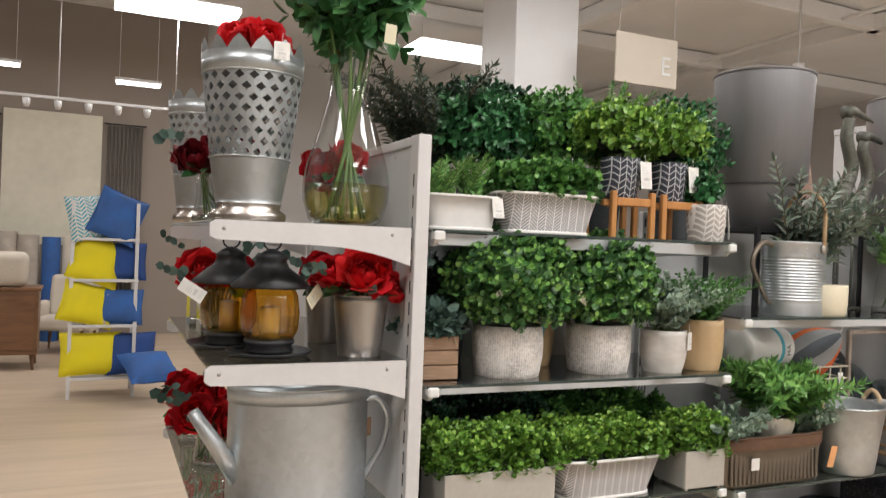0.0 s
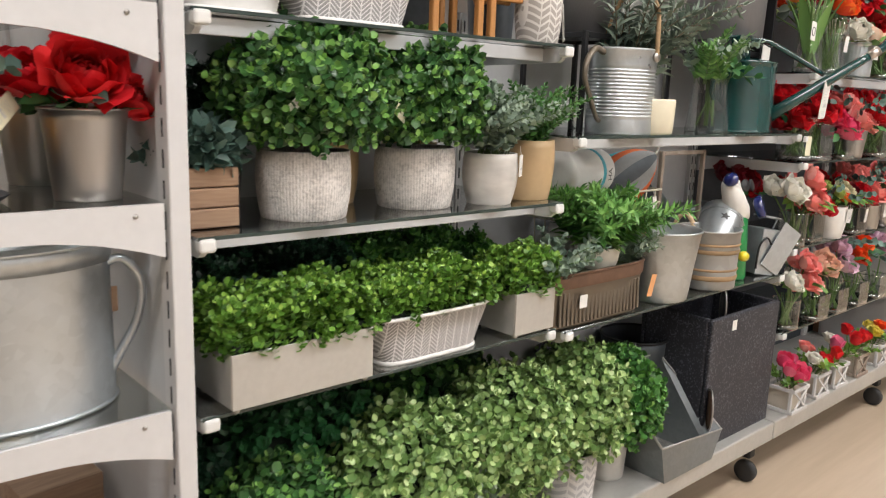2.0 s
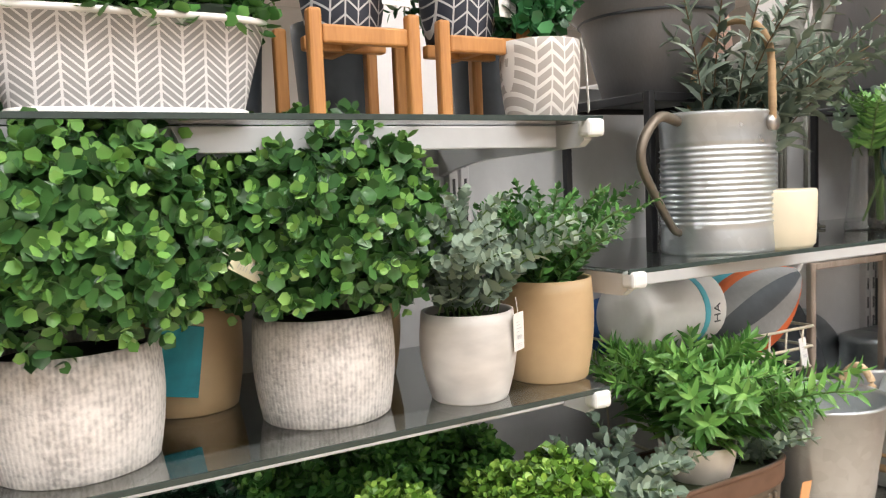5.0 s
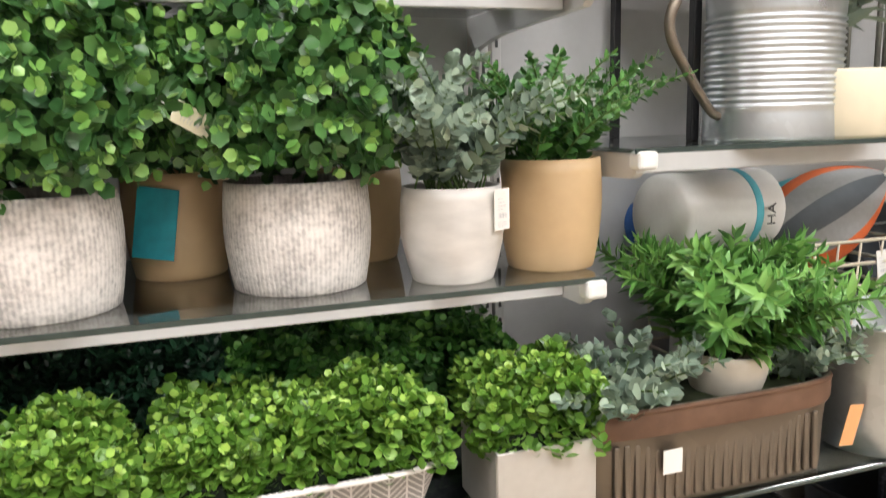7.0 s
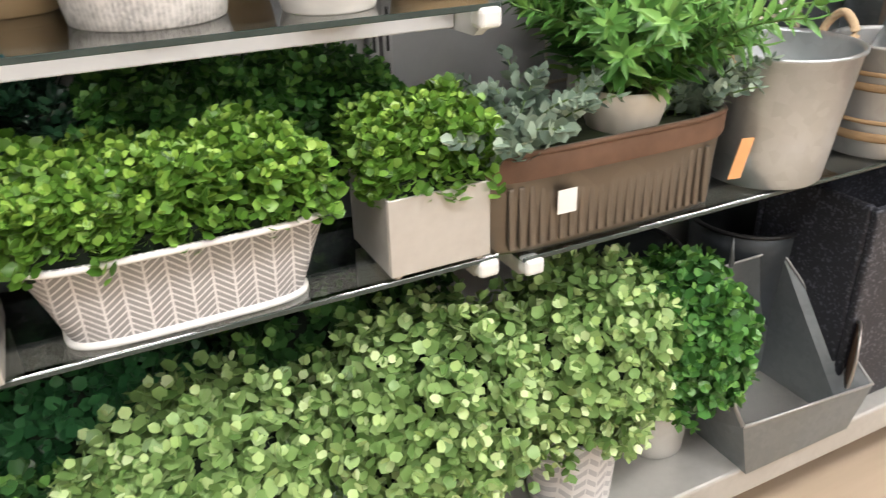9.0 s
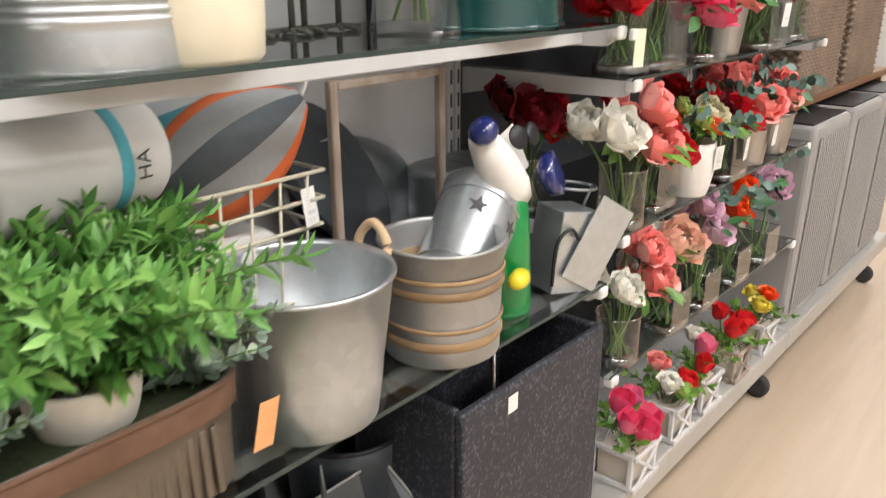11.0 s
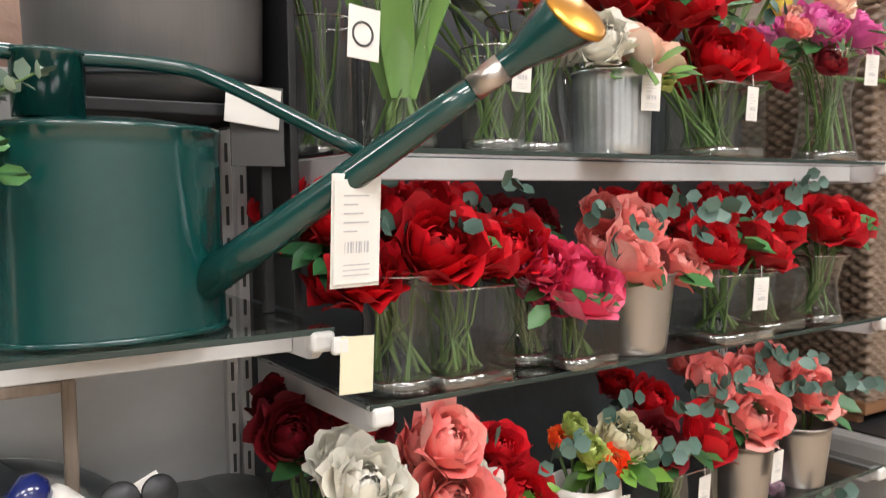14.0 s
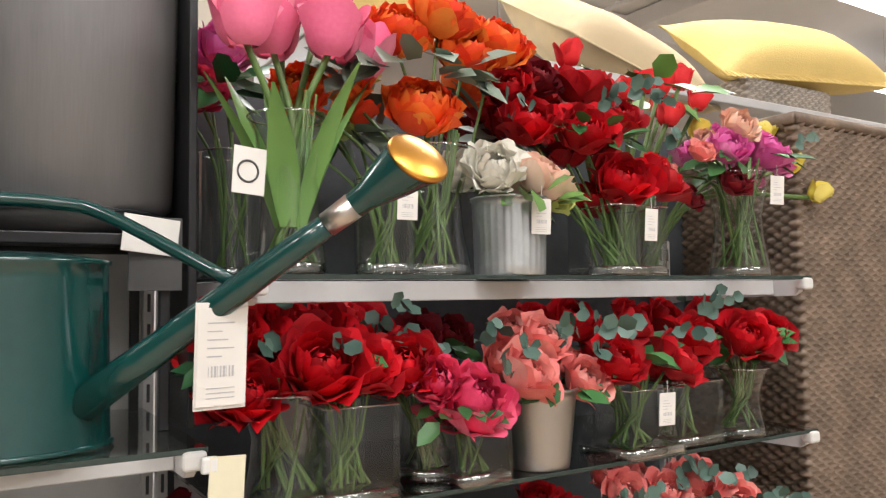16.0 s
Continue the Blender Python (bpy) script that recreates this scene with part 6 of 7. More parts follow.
ornament("cap", (-.064, -.010, .327), (-6, -50, 0), [(.016, 0), (.024, .012), (.024, .026), (.014, .036)], "navy_enamel", "glossy navy ball cap")
ornament("cup", (.078, -.02, .235), (70, 0, 24), [(.028, 0), (.038, .008), (.040, .03), (.028, .032)], "navy_enamel", "small navy enamel cup")
ornament("bill", (-.02, -.052, .085), (80, 20, -70), [(.014, 0), (.018, .02), (.015, .05), (.007, .06)], "yellow_enamel", "bright yellow bill")
for sx in (-1, 1):
    ornament("wire_eye", (.030 + sx * .020, -.012, .315), (70, 0, 10 * sx), [(.019, 0), (.021, .003), (.019, .006)], "black", "dark wire ring")
ornament("leaflet", (.070, .02, .235), (-8, -24, 0), [(.026, 0), (.026, .09)], "paper", "white paper leaflet").scale = (1, .04, 1)
k = thing("metal_birdhouse", (2.825, 1.640, ZL + .002), "galvanised box lantern with a hook and sloping sides", "lantern", turn=(0, 8, -20))
part("body", box_me("body", (.085, .085, .16), M["galv"], .003), k)
part("side_plate", box_me("side_plate", (.09, .003, .17), M["galv"], .001), k, at=(.01, -.05, .02), turn=(0, 24, 0))
part("hook", tube_me("hook", bend([(-.05, -.05, .02), (-.055, -.052, .10), (-.03, -.052, .13), (-.005, -.052, .11)], 5), .0035, M["black"], 8), k, "black iron hook")
part("ring", tube_me("ring", [(.05 * math.cos(t), .04 * math.sin(t), .20) for t in [2 * math.pi * i / 24 for i in range(25)]], .003, M["galv_dark"], 8), k)
part("ring_post", tube_me("ring_post", [(.035, 0, .155), (.05, 0, .20)], .003, M["galv_dark"], 8), k)
for i in range(3):
    t = thing("round_tin", (2.77 + .05 * i, 1.89, ZL + .002), "stacked dark ribbed round tin", "tin", "round tins at the back")
    part("body", lathe_me("body", [(.06, 0)] + [(.062 + .002 * (j % 2), .01 + .20 * j / 16) for j in range(17)] + [(.05, .215), (.002, .216)], M["galv_dark"], 32), t)

# base of the second bay
k = thing("planter_box", (2.708, 1.722, ZB), "large speckled charcoal square planter box", "planter")
for nm, sx, sy, px, py in (("front_wall", .46, .018, 0, -.126), ("rear_wall", .46, .018, 0, .126), ("side_wall", .018, .234, -.221, 0), ("side_wall", .018, .234, .221, 0)):
    part(nm, box_me(nm, (sx, sy, .455), M["speck"], .006), k, at=(px, py, 0))
part("floor_plate", box_me("floor_plate", (.424, .234, .03), M["speck"], .002), k)
part("price_sticker", box_me("price_sticker", (.028, .001, .034), M["paper"], 0), k, "white price sticker", (-.09, -.1362, .40))
for i, (tx, tz, r) in enumerate(((-.24, .16, .055), (-.08, .465, .05))):
    t = thing("hand_mirror_ring", (2.708 + tx, 1.565 if i == 0 else 1.64, ZB + tz), "thin dark metal ring plate leaning on the planter", "ring")
    part("ring", tube_me("ring", [(r * math.cos(a), 0, r * math.sin(a) * 1.25) for a in [2 * math.pi * j / 32 for j in range(33)]], .003, M["nickel"], 8), t, turn=(0, 0, 40))
    part("plate", lathe_me("plate", [(r * .95, -.001), (r * .95, .001)], M["rim_rust"] if i == 0 else M["slate"], 28, 1, 1.25, close=True), t, turn=(90, 0, 40))
t = thing("feed_trough", (2.325, 1.64, ZB), "dark sheet-metal scoop with a folded rim", "scoop")
V = [(-.13, -.10, 0), (.14, -.10, 0), (.14, .12, 0), (-.13, .12, 0), (-.16, -.10, .12), (.19, -.10, .09), (.14, .13, .30), (-.13, .13, .30)]
tr = part("sheet", mesh_of("sheet", V, [(0, 1, 2, 3), (0, 4, 5, 1), (1, 5, 6, 2), (3, 7, 4, 0), (2, 6, 7, 3)], M["galv_dark"]), t)
so = tr.modifiers.new("thickness", "SOLIDIFY")
so.thickness = .003
part("rim", tube_me("rim", [V[4], V[5], V[6], V[7], V[4]], .004, M["galv_grey"], 8), t)
part("ridge", tube_me("ridge", [(0, .125, .30), (0, .13, .36)], .006, M["galv_dark"], 8, .002), t)
for kx in (2.08, 2.42):
    b = thing("black_bin", (kx + .05, 1.87, ZB), "matt black bin in the shade of the shelf", "bin")
    part("body", lathe_me("body", cup(.10, .12, .34, .004), M["slate"], 32), b)
    part("rim", tube_me("rim", [(.12 * math.cos(a), .12 * math.sin(a), .34) for a in [2 * math.pi * i / 40 for i in range(41)]], .005, M["black"], 8), b)

t = thing("shelf_ticket", (2.893, 1.552, ZM - .03), "cream price ticket clipped to the shelf end", "price ticket")
part("card", box_me("card", (.044, .0015, .066), M["cream_card"], .0004, 1), t, at=(.03, -.001, -.045), turn=(0, 3, 4))
part("clip", box_me("clip", (.02, .010, .02), M["plastic"], .003), t, at=(.012, .002, .002))

# ---- third bay: silk flowers ----
def fl(x, y, z, form, r, h, blooms, **kw):
    """Blooms are given by their place in the run."""
    def slim(v):
        return 2.62 + (v - 2.62) * .95
    return arrangement((slim(x), y - .03, z + .0005), form, r, h, [(k, c, slim(bx) - slim(x), by - y, 1.48 + (bz - 1.48) * .96 - z, br * .92) for k, c, bx, by, bz, br in blooms], **kw)


fl(3.06, 1.67, F1, "flare", .062, .22, [("tulip", "pink", 2.985, 1.66, 1.87, .058), ("tulip", "pink", 3.05, 1.72, 1.88, .057), ("tulip", "pink", 3.12, 1.65, 1.87, .060), ("tulip", "pink", 3.20, 1.70, 1.865, .057), ("tulip", "pink", 3.09, 1.78, 1.96, .06), ("tulip", "pink", 3.16, 1.78, 1.97, .06)], greens=0, tall=6, label="tall pink tulips in a flared clear glass vase")
p = fl(3.32, 1.70, F1, "flare", .075, .20, [("ranunculus", "orange", 3.275, 1.65, 1.78, .066), ("ranunculus", "orange", 3.11, 1.76, 1.81, .055), ("ranunculus", "orange", 3.28, 1.73, 1.93, .066), ("ranunculus", "orange", 3.36, 1.70, 1.96, .066), ("ranunculus", "orange", 3.47, 1.70, 1.93, .066), ("ranunculus", "orange", 3.40, 1.70, 1.90, .06), ("ranunculus", "orange", 3.45, 1.78, 1.87, .055), ("ranunculus", "orange", 3.21, 1.80, 1.85, .055)], leaf="olive_leaf", greens=26, leaf_size=.07, label="orange ranunculus with grey-green leaves in a glass vase")
fl(3.445, 1.655, F1, "ribbed", .060, .124, [("peony", "white", 3.40, 1.63, 1.685, .055), ("peony", "peach", 3.50, 1.62, 1.675, .055), ("peony", "lime", 3.54, 1.64, 1.64, .035)], leaf="tulip_leaf", greens=8, ticket=True, label="white and peach peonies in a ribbed galvanised pail")
fl(3.70, 1.66, F1, "square", .062, .12, [("rose", "red", 3.53, 1.70, 1.79, .058), ("rose", "red", 3.63, 1.66, 1.775, .060), ("rose", "red", 3.70, 1.64, 1.685, .058), ("rose", "red", 3.80, 1.63, 1.69, .055), ("rose", "dark_red", 3.60, 1.75, 1.89, .05), ("rose", "red", 3.70, 1.74, 1.89, .06), ("rose", "red", 3.78, 1.72, 1.83, .05), ("rose", "red", 3.52, 1.75, 1.86, .05)], greens=14, euca=11, ticket=True, label="red roses and eucalyptus in a square glass vase")
fl(3.86, 1.82, F1, "cyl", .055, .18, [("tulip", "scarlet", 3.68, 1.76, 1.95, .035), ("tulip", "scarlet", 3.85, 1.76, 1.90, .035), ("tulip", "scarlet", 3.92, 1.78, 1.93, .035), ("tulip", "scarlet", 3.99, 1.80, 1.94, .035), ("tulip", "scarlet", 4.06, 1.80, 1.96, .035), ("tulip", "scarlet", 4.12, 1.80, 1.92, .035), ("tulip", "scarlet", 3.97, 1.76, 1.86, .035), ("tulip", "scarlet", 4.03, 1.83, 1.90, .035)], leaf="tulip_leaf", greens=10, leaf_size=.08, label="short scarlet tulips in a glass cylinder")
fl(4.03, 1.645, F1, "flare", .072, .20, [("peony", "peach", 4.02, 1.62, 1.815, .045), ("peony", "magenta", 3.97, 1.61, 1.765, .045), ("peony", "magenta", 4.10, 1.61, 1.77, .055), ("peony", "magenta", 4.17, 1.64, 1.76, .045), ("peony", "dark_red", 3.97, 1.60, 1.69, .035), ("peony", "coral", 3.90, 1.62, 1.75, .03), ("peony", "magenta", 4.08, 1.70, 1.80, .045)], greens=10, euca=3, ticket=True, label="magenta and peach peonies in a flared glass vase")
fl(4.04, 1.90, F1, "cyl", .045, .20, [("tulip", "yellow", 4.11, 1.80, 1.85, .03), ("tulip", "yellow", 4.24, 1.74, 1.83, .032), ("tulip", "yellow", 4.30, 1.76, 1.85, .032), ("tulip", "yellow", 4.31, 1.70, 1.77, .032), ("tulip", "yellow", 4.36, 1.67, 1.70, .032)], leaf="tulip_leaf", greens=6, label="yellow tulips leaning out of a glass cylinder")
fl(3.04, 1.87, F1, "cyl", .055, .20, [("peony", "hot_pink", 2.98, 1.86, 1.82, .05), ("peony", "magenta", 3.03, 1.88, 1.90, .05)], leaf="deep_leaf", greens=14, leaf_size=.07, label="dim magenta peonies at the back of the shelf")
fl(3.21, 1.66, F1, "cyl", .045, .14, [("peony", "lime", 3.20, 1.80, 1.76, .03), ("rose", "orange", 3.24, 1.82, 1.80, .04)], leaf="olive_leaf", greens=14, leaf_size=.06, ticket=True, label="leafy grey-green stems in a small glass cylinder")
fl(3.58, 1.84, F1, "flare", .06, .18, [("rose", "dark_red", 3.55, 1.82, 1.80, .05), ("rose", "red", 3.62, 1.82, 1.82, .05)], leaf="olive_leaf", greens=16, leaf_size=.07, label="dark red roses behind the galvanised pail")
g = thing("ring_card", (2.965, 1.60, F1), "white swing card with a plain black ring mark", "card")
part("card", box_me("card", (.045, .0012, .062), M["paper"], .0004, 1), g, at=(0, 0, .105), turn=(0, 4, 6))
part("ring_mark", tube_me("ring_mark", [(.014 * math.cos(a), -.001, .135 + .014 * math.sin(a)) for a in [2 * math.pi * i / 24 for i in range(25)]], .0015, M["ink"], 6), g, "black ring mark", turn=(0, 0, 6))
part("holder", tube_me("holder", [(0, .002, 0), (0, .002, .11)], .0012, M["glass"], 6), g)

fl(3.05, 1.67, F2, "flare", .072, .15, [("rose", "red", 2.99, 1.64, 1.345, .05), ("rose", "red", 3.02, 1.72, 1.43, .055), ("rose", "red", 2.97, 1.80, 1.40, .05), ("rose", "red", 2.98, 1.71, 1.42, .05)], greens=10, leaf="deep_leaf", euca=2, label="red roses in a flared glass vase beside bracket")
fl(3.14, 1.655, F2, "square", .055, .13, [("rose", "red", 3.09, 1.62, 1.38, .064), ("rose", "red", 3.165, 1.64, 1.375, .055), ("rose", "red", 3.10, 1.73, 1.42, .06), ("rose", "red", 3.19, 1.74, 1.43, .055)], greens=9, euca=6, label="large red roses in a square glass vase")
fl(3.30, 1.70, F2, "cyl", .05, .13, [("rose", "red", 3.235, 1.65, 1.37, .055), ("rose", "red", 3.23, 1.76, 1.42, .05)], greens=8, euca=6, label="red rose and eucalyptus in a glass cylinder")
fl(3.345, 1.635, F2, "square", .045, .09, [("peony", "hot_pink", 3.34, 1.60, 1.315, .068), ("peony", "hot_pink", 3.275, 1.62, 1.345, .042)], greens=6, label="bright pink peony in a square glass cube")
fl(3.50, 1.655, F2, "pail", .062, .125, [("rose", "coral", 3.45, 1.61, 1.345, .055), ("rose", "coral", 3.52, 1.66, 1.40, .048), ("rose", "coral", 3.58, 1.62, 1.325, .045)], greens=7, euca=12, label="coral roses with eucalyptus in a brushed metal pail")
fl(3.71, 1.65, F2, "square", .066, .115, [("rose", "red", 3.65, 1.61, 1.355, .052), ("rose", "red", 3.63, 1.70, 1.425, .05), ("rose", "red", 3.80, 1.61, 1.35, .052), ("rose", "red", 3.78, 1.70, 1.42, .045)], greens=10, euca=9, ticket=True, label="red roses in a wide square glass vase")
fl(3.86, 1.67, F2, "square", .058, .115, [("rose", "red", 3.88, 1.63, 1.385, .045), ("rose", "red", 3.90, 1.72, 1.42, .045)], greens=8, euca=6, label="red roses in a square vase with pale eucalyptus")
fl(4.02, 1.65, F2, "flare", .06, .13, [("rose", "red", 4.00, 1.61, 1.385, .058), ("rose", "red", 4.10, 1.63, 1.39, .055), ("rose", "red", 4.04, 1.72, 1.42, .05)], greens=12, leaf="rose_leaf", leaf_size=.055, label="red roses in a flared vase at the shelf end")
fl(3.40, 1.85, F2, "cyl", .05, .13, [("rose", "dark_red", 3.36, 1.82, 1.40, .045), ("rose", "dark_red", 3.44, 1.83, 1.40, .045)], greens=8, label="dark red roses in shade at the back")

fl(3.04, 1.645, F3, "cyl", .05, .12, [("peony", "white", 2.97, 1.61, 1.085, .058), ("rose", "coral", 3.09, 1.60, 1.12, .05), ("rose", "coral", 3.09, 1.59, 1.04, .055), ("peony", "white", 3.15, 1.62, 1.03, .045)], greens=8, leaf="lime_leaf", label="white peony and coral roses in a glass cylinder")
fl(3.19, 1.66, F3, "square", .05, .11, [("rose", "red", 3.22, 1.61, 1.01, .05), ("rose", "red", 3.22, 1.66, 1.07, .04)], greens=9, euca=3, leaf="lime_leaf", label="red roses and lime sprigs in a square vase")
fl(3.37, 1.64, F3, "jug", .055, .125, [("peony", "cream", 3.44, 1.62, 1.05, .05), ("peony", "lime", 3.36, 1.61, 1.05, .03), ("rose", "orange", 3.39, 1.60, 1.03, .028)], greens=9, euca=7, leaf="lime_leaf", ticket=True, label="cream peony and lime blooms in a white fluted jug")
fl(3.58, 1.65, F3, "square", .055, .11, [("rose", "dark_red", 3.52, 1.62, 1.03, .05), ("rose", "red", 3.64, 1.61, 1.03, .055), ("rose", "red", 3.61, 1.70, 1.07, .045)], greens=9, euca=9, ticket=True, label="red roses and dark eucalyptus in a square vase")
fl(3.78, 1.65, F3, "pail", .058, .115, [("rose", "coral", 3.76, 1.60, 1.04, .058), ("rose", "coral", 3.72, 1.67, 1.10, .045), ("rose", "coral", 3.83, 1.67, 1.09, .045)], greens=6, euca=9, ticket=True, label="coral roses in a brushed metal pail with tag")
fl(3.97, 1.65, F3, "pail", .058, .115, [("rose", "coral", 3.95, 1.61, 1.06, .055), ("rose", "coral", 4.03, 1.63, 1.03, .05), ("rose", "coral", 3.92, 1.67, 1.10, .045)], greens=6, euca=10, label="coral roses and eucalyptus in a metal pail")
fl(3.00, 1.86, F3, "cyl", .05, .12, [("rose", "dark_red", 2.95, 1.80, 1.10, .055), ("rose", "red", 3.01, 1.80, 1.08, .055), ("rose", "dark_red", 3.08, 1.82, 1.09, .05)], greens=8, label="dark red roses behind the white peony")

fl(3.06, 1.64, F4, "cyl", .05, .11, [("peony", "white", 3.02, 1.60, .735, .045), ("rose", "coral", 3.13, 1.60, .79, .045), ("rose", "coral", 3.15, 1.59, .72, .05), ("peony", "white", 3.19, 1.62, .72, .04)], greens=7, leaf="lime_leaf", label="white peonies and coral roses in a clear cylinder")
fl(3.29, 1.64, F4, "square", .05, .10, [("peony", "peach", 3.28, 1.60, .775, .065), ("peony", "peach", 3.37, 1.63, .75, .045), ("peony", "white", 3.24, 1.66, .80, .04)], greens=8, leaf="lime_leaf", label="pale peach peonies in a square glass vase")
fl(3.48, 1.64, F4, "square", .05, .10, [("rose", "lilac", 3.44, 1.61, .83, .045), ("rose", "lilac", 3.50, 1.60, .745, .050), ("rose", "lilac", 3.55, 1.64, .80, .035)], greens=6, euca=7, label="pale lilac roses with eucalyptus in a glass vase")
fl(3.70, 1.64, F4, "square", .05, .10, [("rose", "orange", 3.67, 1.61, .76, .045), ("rose", "orange", 3.73, 1.62, .81, .04)], greens=8, euca=4, label="orange roses in a square glass vase")
fl(3.93, 1.64, F4, "square", .05, .10, [("rose", "lilac", 3.92, 1.60, .78, .052), ("rose", "lilac", 3.88, 1.66, .84, .04)], greens=10, euca=7, label="pale pink rose with dark leaves in a vase")


def crate(x, y, label, blooms, mat="white", w=.12):
    c = thing("flower_crate", (x, y, ZB + .001), label, "crate planter", "wooden flower crates")
    for sy in (-1, 1):
        for z in (0, .085):
            part("slat", box_me("slat", (w, .008, .014), M[mat], .002), c, at=(0, sy * (w / 2 - .004), z))
        for sx in (-1, 1):
            part("corner_post", box_me("corner_post", (.012, .012, .1), M[mat], .002), c, at=(sx * (w / 2 - .006), sy * (w / 2 - .016), 0))
            part("brace", box_me("brace", (.008, .005, w * .98), M[mat], .001), c, at=(-sx * w * .42 * .95, sy * (w / 2 - .0035), .006), turn=(0, sx * 52, 0))
    for sx in (-1, 1):
        for z in (0, .085):
            part("slat", box_me("slat", (.008, w - .018, .014), M[mat], .002), c, at=(sx * (w / 2 - .004), 0, z))
    part("liner", box_me("liner", (w - .03, w - .045, .08), M["linen"], .003), c, at=(0, 0, .004))
    for k, col, bx, by, bz, br in blooms:
        set_bloom(c, k, col, (bx, by, bz), br, (bx, by - .2, .5))
        part("stem", tube_me("stem", [(bx * .3, by * .3, .08), (bx, by, bz - br * .6)], .003, M["stem"], 6), c)
    sprays(c, (0, 0, .08), 9, .11, "lime_leaf", .045, "oval", .9, step=.03)
    return c


crate(3.10, 1.60, "white crate of hot pink tulips with a tag", [("tulip", "hot_pink", -.04, -.03, .17, .034), ("tulip", "hot_pink", .03, -.04, .155, .036), ("tulip", "hot_pink", 0, .02, .19, .034), ("tulip", "pink", .05, .02, .18, .032), ("tulip", "hot_pink", -.02, -.06, .15, .032)], w=.13)
crate(3.34, 1.61, "white crate of mixed white and green blooms", [("rose", "white", -.03, -.02, .16, .03), ("rose", "scarlet", .03, -.04, .15, .03), ("rose", "lime", -.01, -.05, .14, .025), ("rose", "coral", .0, .03, .19, .03)])
crate(3.52, 1.61, "white crate of pink and red tulips", [("tulip", "pink", 0, -.02, .18, .034), ("tulip", "scarlet", -.05, -.04, .15, .03), ("rose", "white", .03, .02, .19, .03)])
crate(3.74, 1.61, "bare wood crate of red tulips", [("tulip", "scarlet", -.04, -.03, .17, .034), ("tulip", "scarlet", .03, -.03, .17, .034), ("tulip", "scarlet", 0, .03, .19, .03), ("tulip", "scarlet", .06, 0, .15, .03)], "wood_grey")
crate(3.97, 1.61, "white crate of yellow and orange blooms", [("rose", "yellow", -.03, -.02, .16, .03), ("rose", "orange", .03, -.02, .18, .03), ("rose", "yellow", .05, .03, .16, .03)])
# grey ribbed bins and the tall wicker hamper past the flowers
for bx in (4.36, 4.80, 5.22):
    b = thing("ribbed_bin", (bx, 1.76, ZB), "tall grey ribbed square bin on the base deck", "bin", "grey ribbed bins")
    part("body", box_me("body", (.36, .36, .68), M["grey_bin"], .02, 3, 1.08), b)
    for k in range(13):
        part("rib", box_me("rib", (.010, .006, .60), M["grey_bin"], .002), b, at=(-.15 + k * .025, -.186, .04), turn=(1.2, 0, 0))
    # black sheet on the solid top draws the shade of a hollow
    part("inside_shade", box_me("inside_shade", (.35, .35, .004), M["black"], 0), b, at=(0, 0, .681))


def wicker_me(w, d, h, mat, step=.012):
    """Woven strands: over and under around the four sides."""
    nz, V, F = int(h / step), [], []
    per = 2 * (w + d)
    nu = int(per / step / 1.6) * 2
    for j in range(nz * 2 + 1):
        z = h * j / (nz * 2)
        for i in range(nu):
            s = per * i / nu
            if s < w: p, n = (-w / 2 + s, -d / 2), (0, -1)
            elif s < w + d: p, n = (w / 2, -d / 2 + s - w), (1, 0)
            elif s < 2 * w + d: p, n = (w / 2 - (s - w - d), d / 2), (0, 1)
            else: p, n = (-w / 2, d / 2 - (s - 2 * w - d)), (-1, 0)
            o = .0085 * (1 if (i // 2 + j // 2) % 2 else -1) * (1 if j % 2 else .15)
            V.append((p[0] + n[0] * o, p[1] + n[1] * o, z))
    for j in range(nz * 2):
        F += [(j * nu + i, j * nu + (i + 1) % nu, (j + 1) * nu + (i + 1) % nu, (j + 1) * nu + i) for i in range(nu)]
    return mesh_of("weave", V, F, M[mat], True)


stand = thing("hamper_table", (4.86, 1.84, 0), "plain dark low table behind the bins", "table")
part("tabletop", box_me("tabletop", (1.25, .34, .03), M["walnut"], .004), stand, at=(0, 0, .945))
for sx in (-1, 1):
    part("leg", box_me("leg", (.025, .30, .703), M["walnut"], .004), stand, at=(sx * .606, 0, .242))
for hx, w, lb in ((4.46, .44, "tall dark brown woven wicker hamper"), (4.99, .44, "second dark wicker hamper beside the first")):
    hm = thing("wicker_hamper", (hx, 1.84, .976), lb, "hamper", "wicker hampers")
    part("woven_side", wicker_me(w, .34, .88, "wicker"), hm)
    part("rim", tube_me("rim", [(-w / 2, -.17, .885), (w / 2, -.17, .885), (w / 2, .17, .885), (-w / 2, .17, .885), (-w / 2, -.17, .885)], .014, M["wicker"], 10), hm)


def pillow_me(w, h, t, mat, n=18):
    V, F = [], []
    for side in (1, -1):
        for j in range(n + 1):
            for i in range(n + 1):
                u, v = i / n * 2 - 1, j / n * 2 - 1
                k = (1 - abs(u) ** 3.2) ** .6 * (1 - abs(v) ** 3.2) ** .6
                px = u * w / 2 * (1 - .07 * (1 - v * v) * abs(u)) 
                pz = v * h / 2 * (1 - .07 * (1 - u * u) * abs(v))
                V.append((px, side * t / 2 * k + .004 * noise.noise(Vector((u * 3, v * 3, side * 5.0 + w * 7))), pz))
    m = (n + 1) ** 2
    for s in (0, 1):
        for j in range(n):
            for i in range(n):
                a = s * m + j * (n + 1) + i
                q = (a, a + 1, a + n + 2, a + n + 1)
                F.append(q if s == 0 else q[::-1])
    return mesh_of("pillow", V, F, M[mat], True)


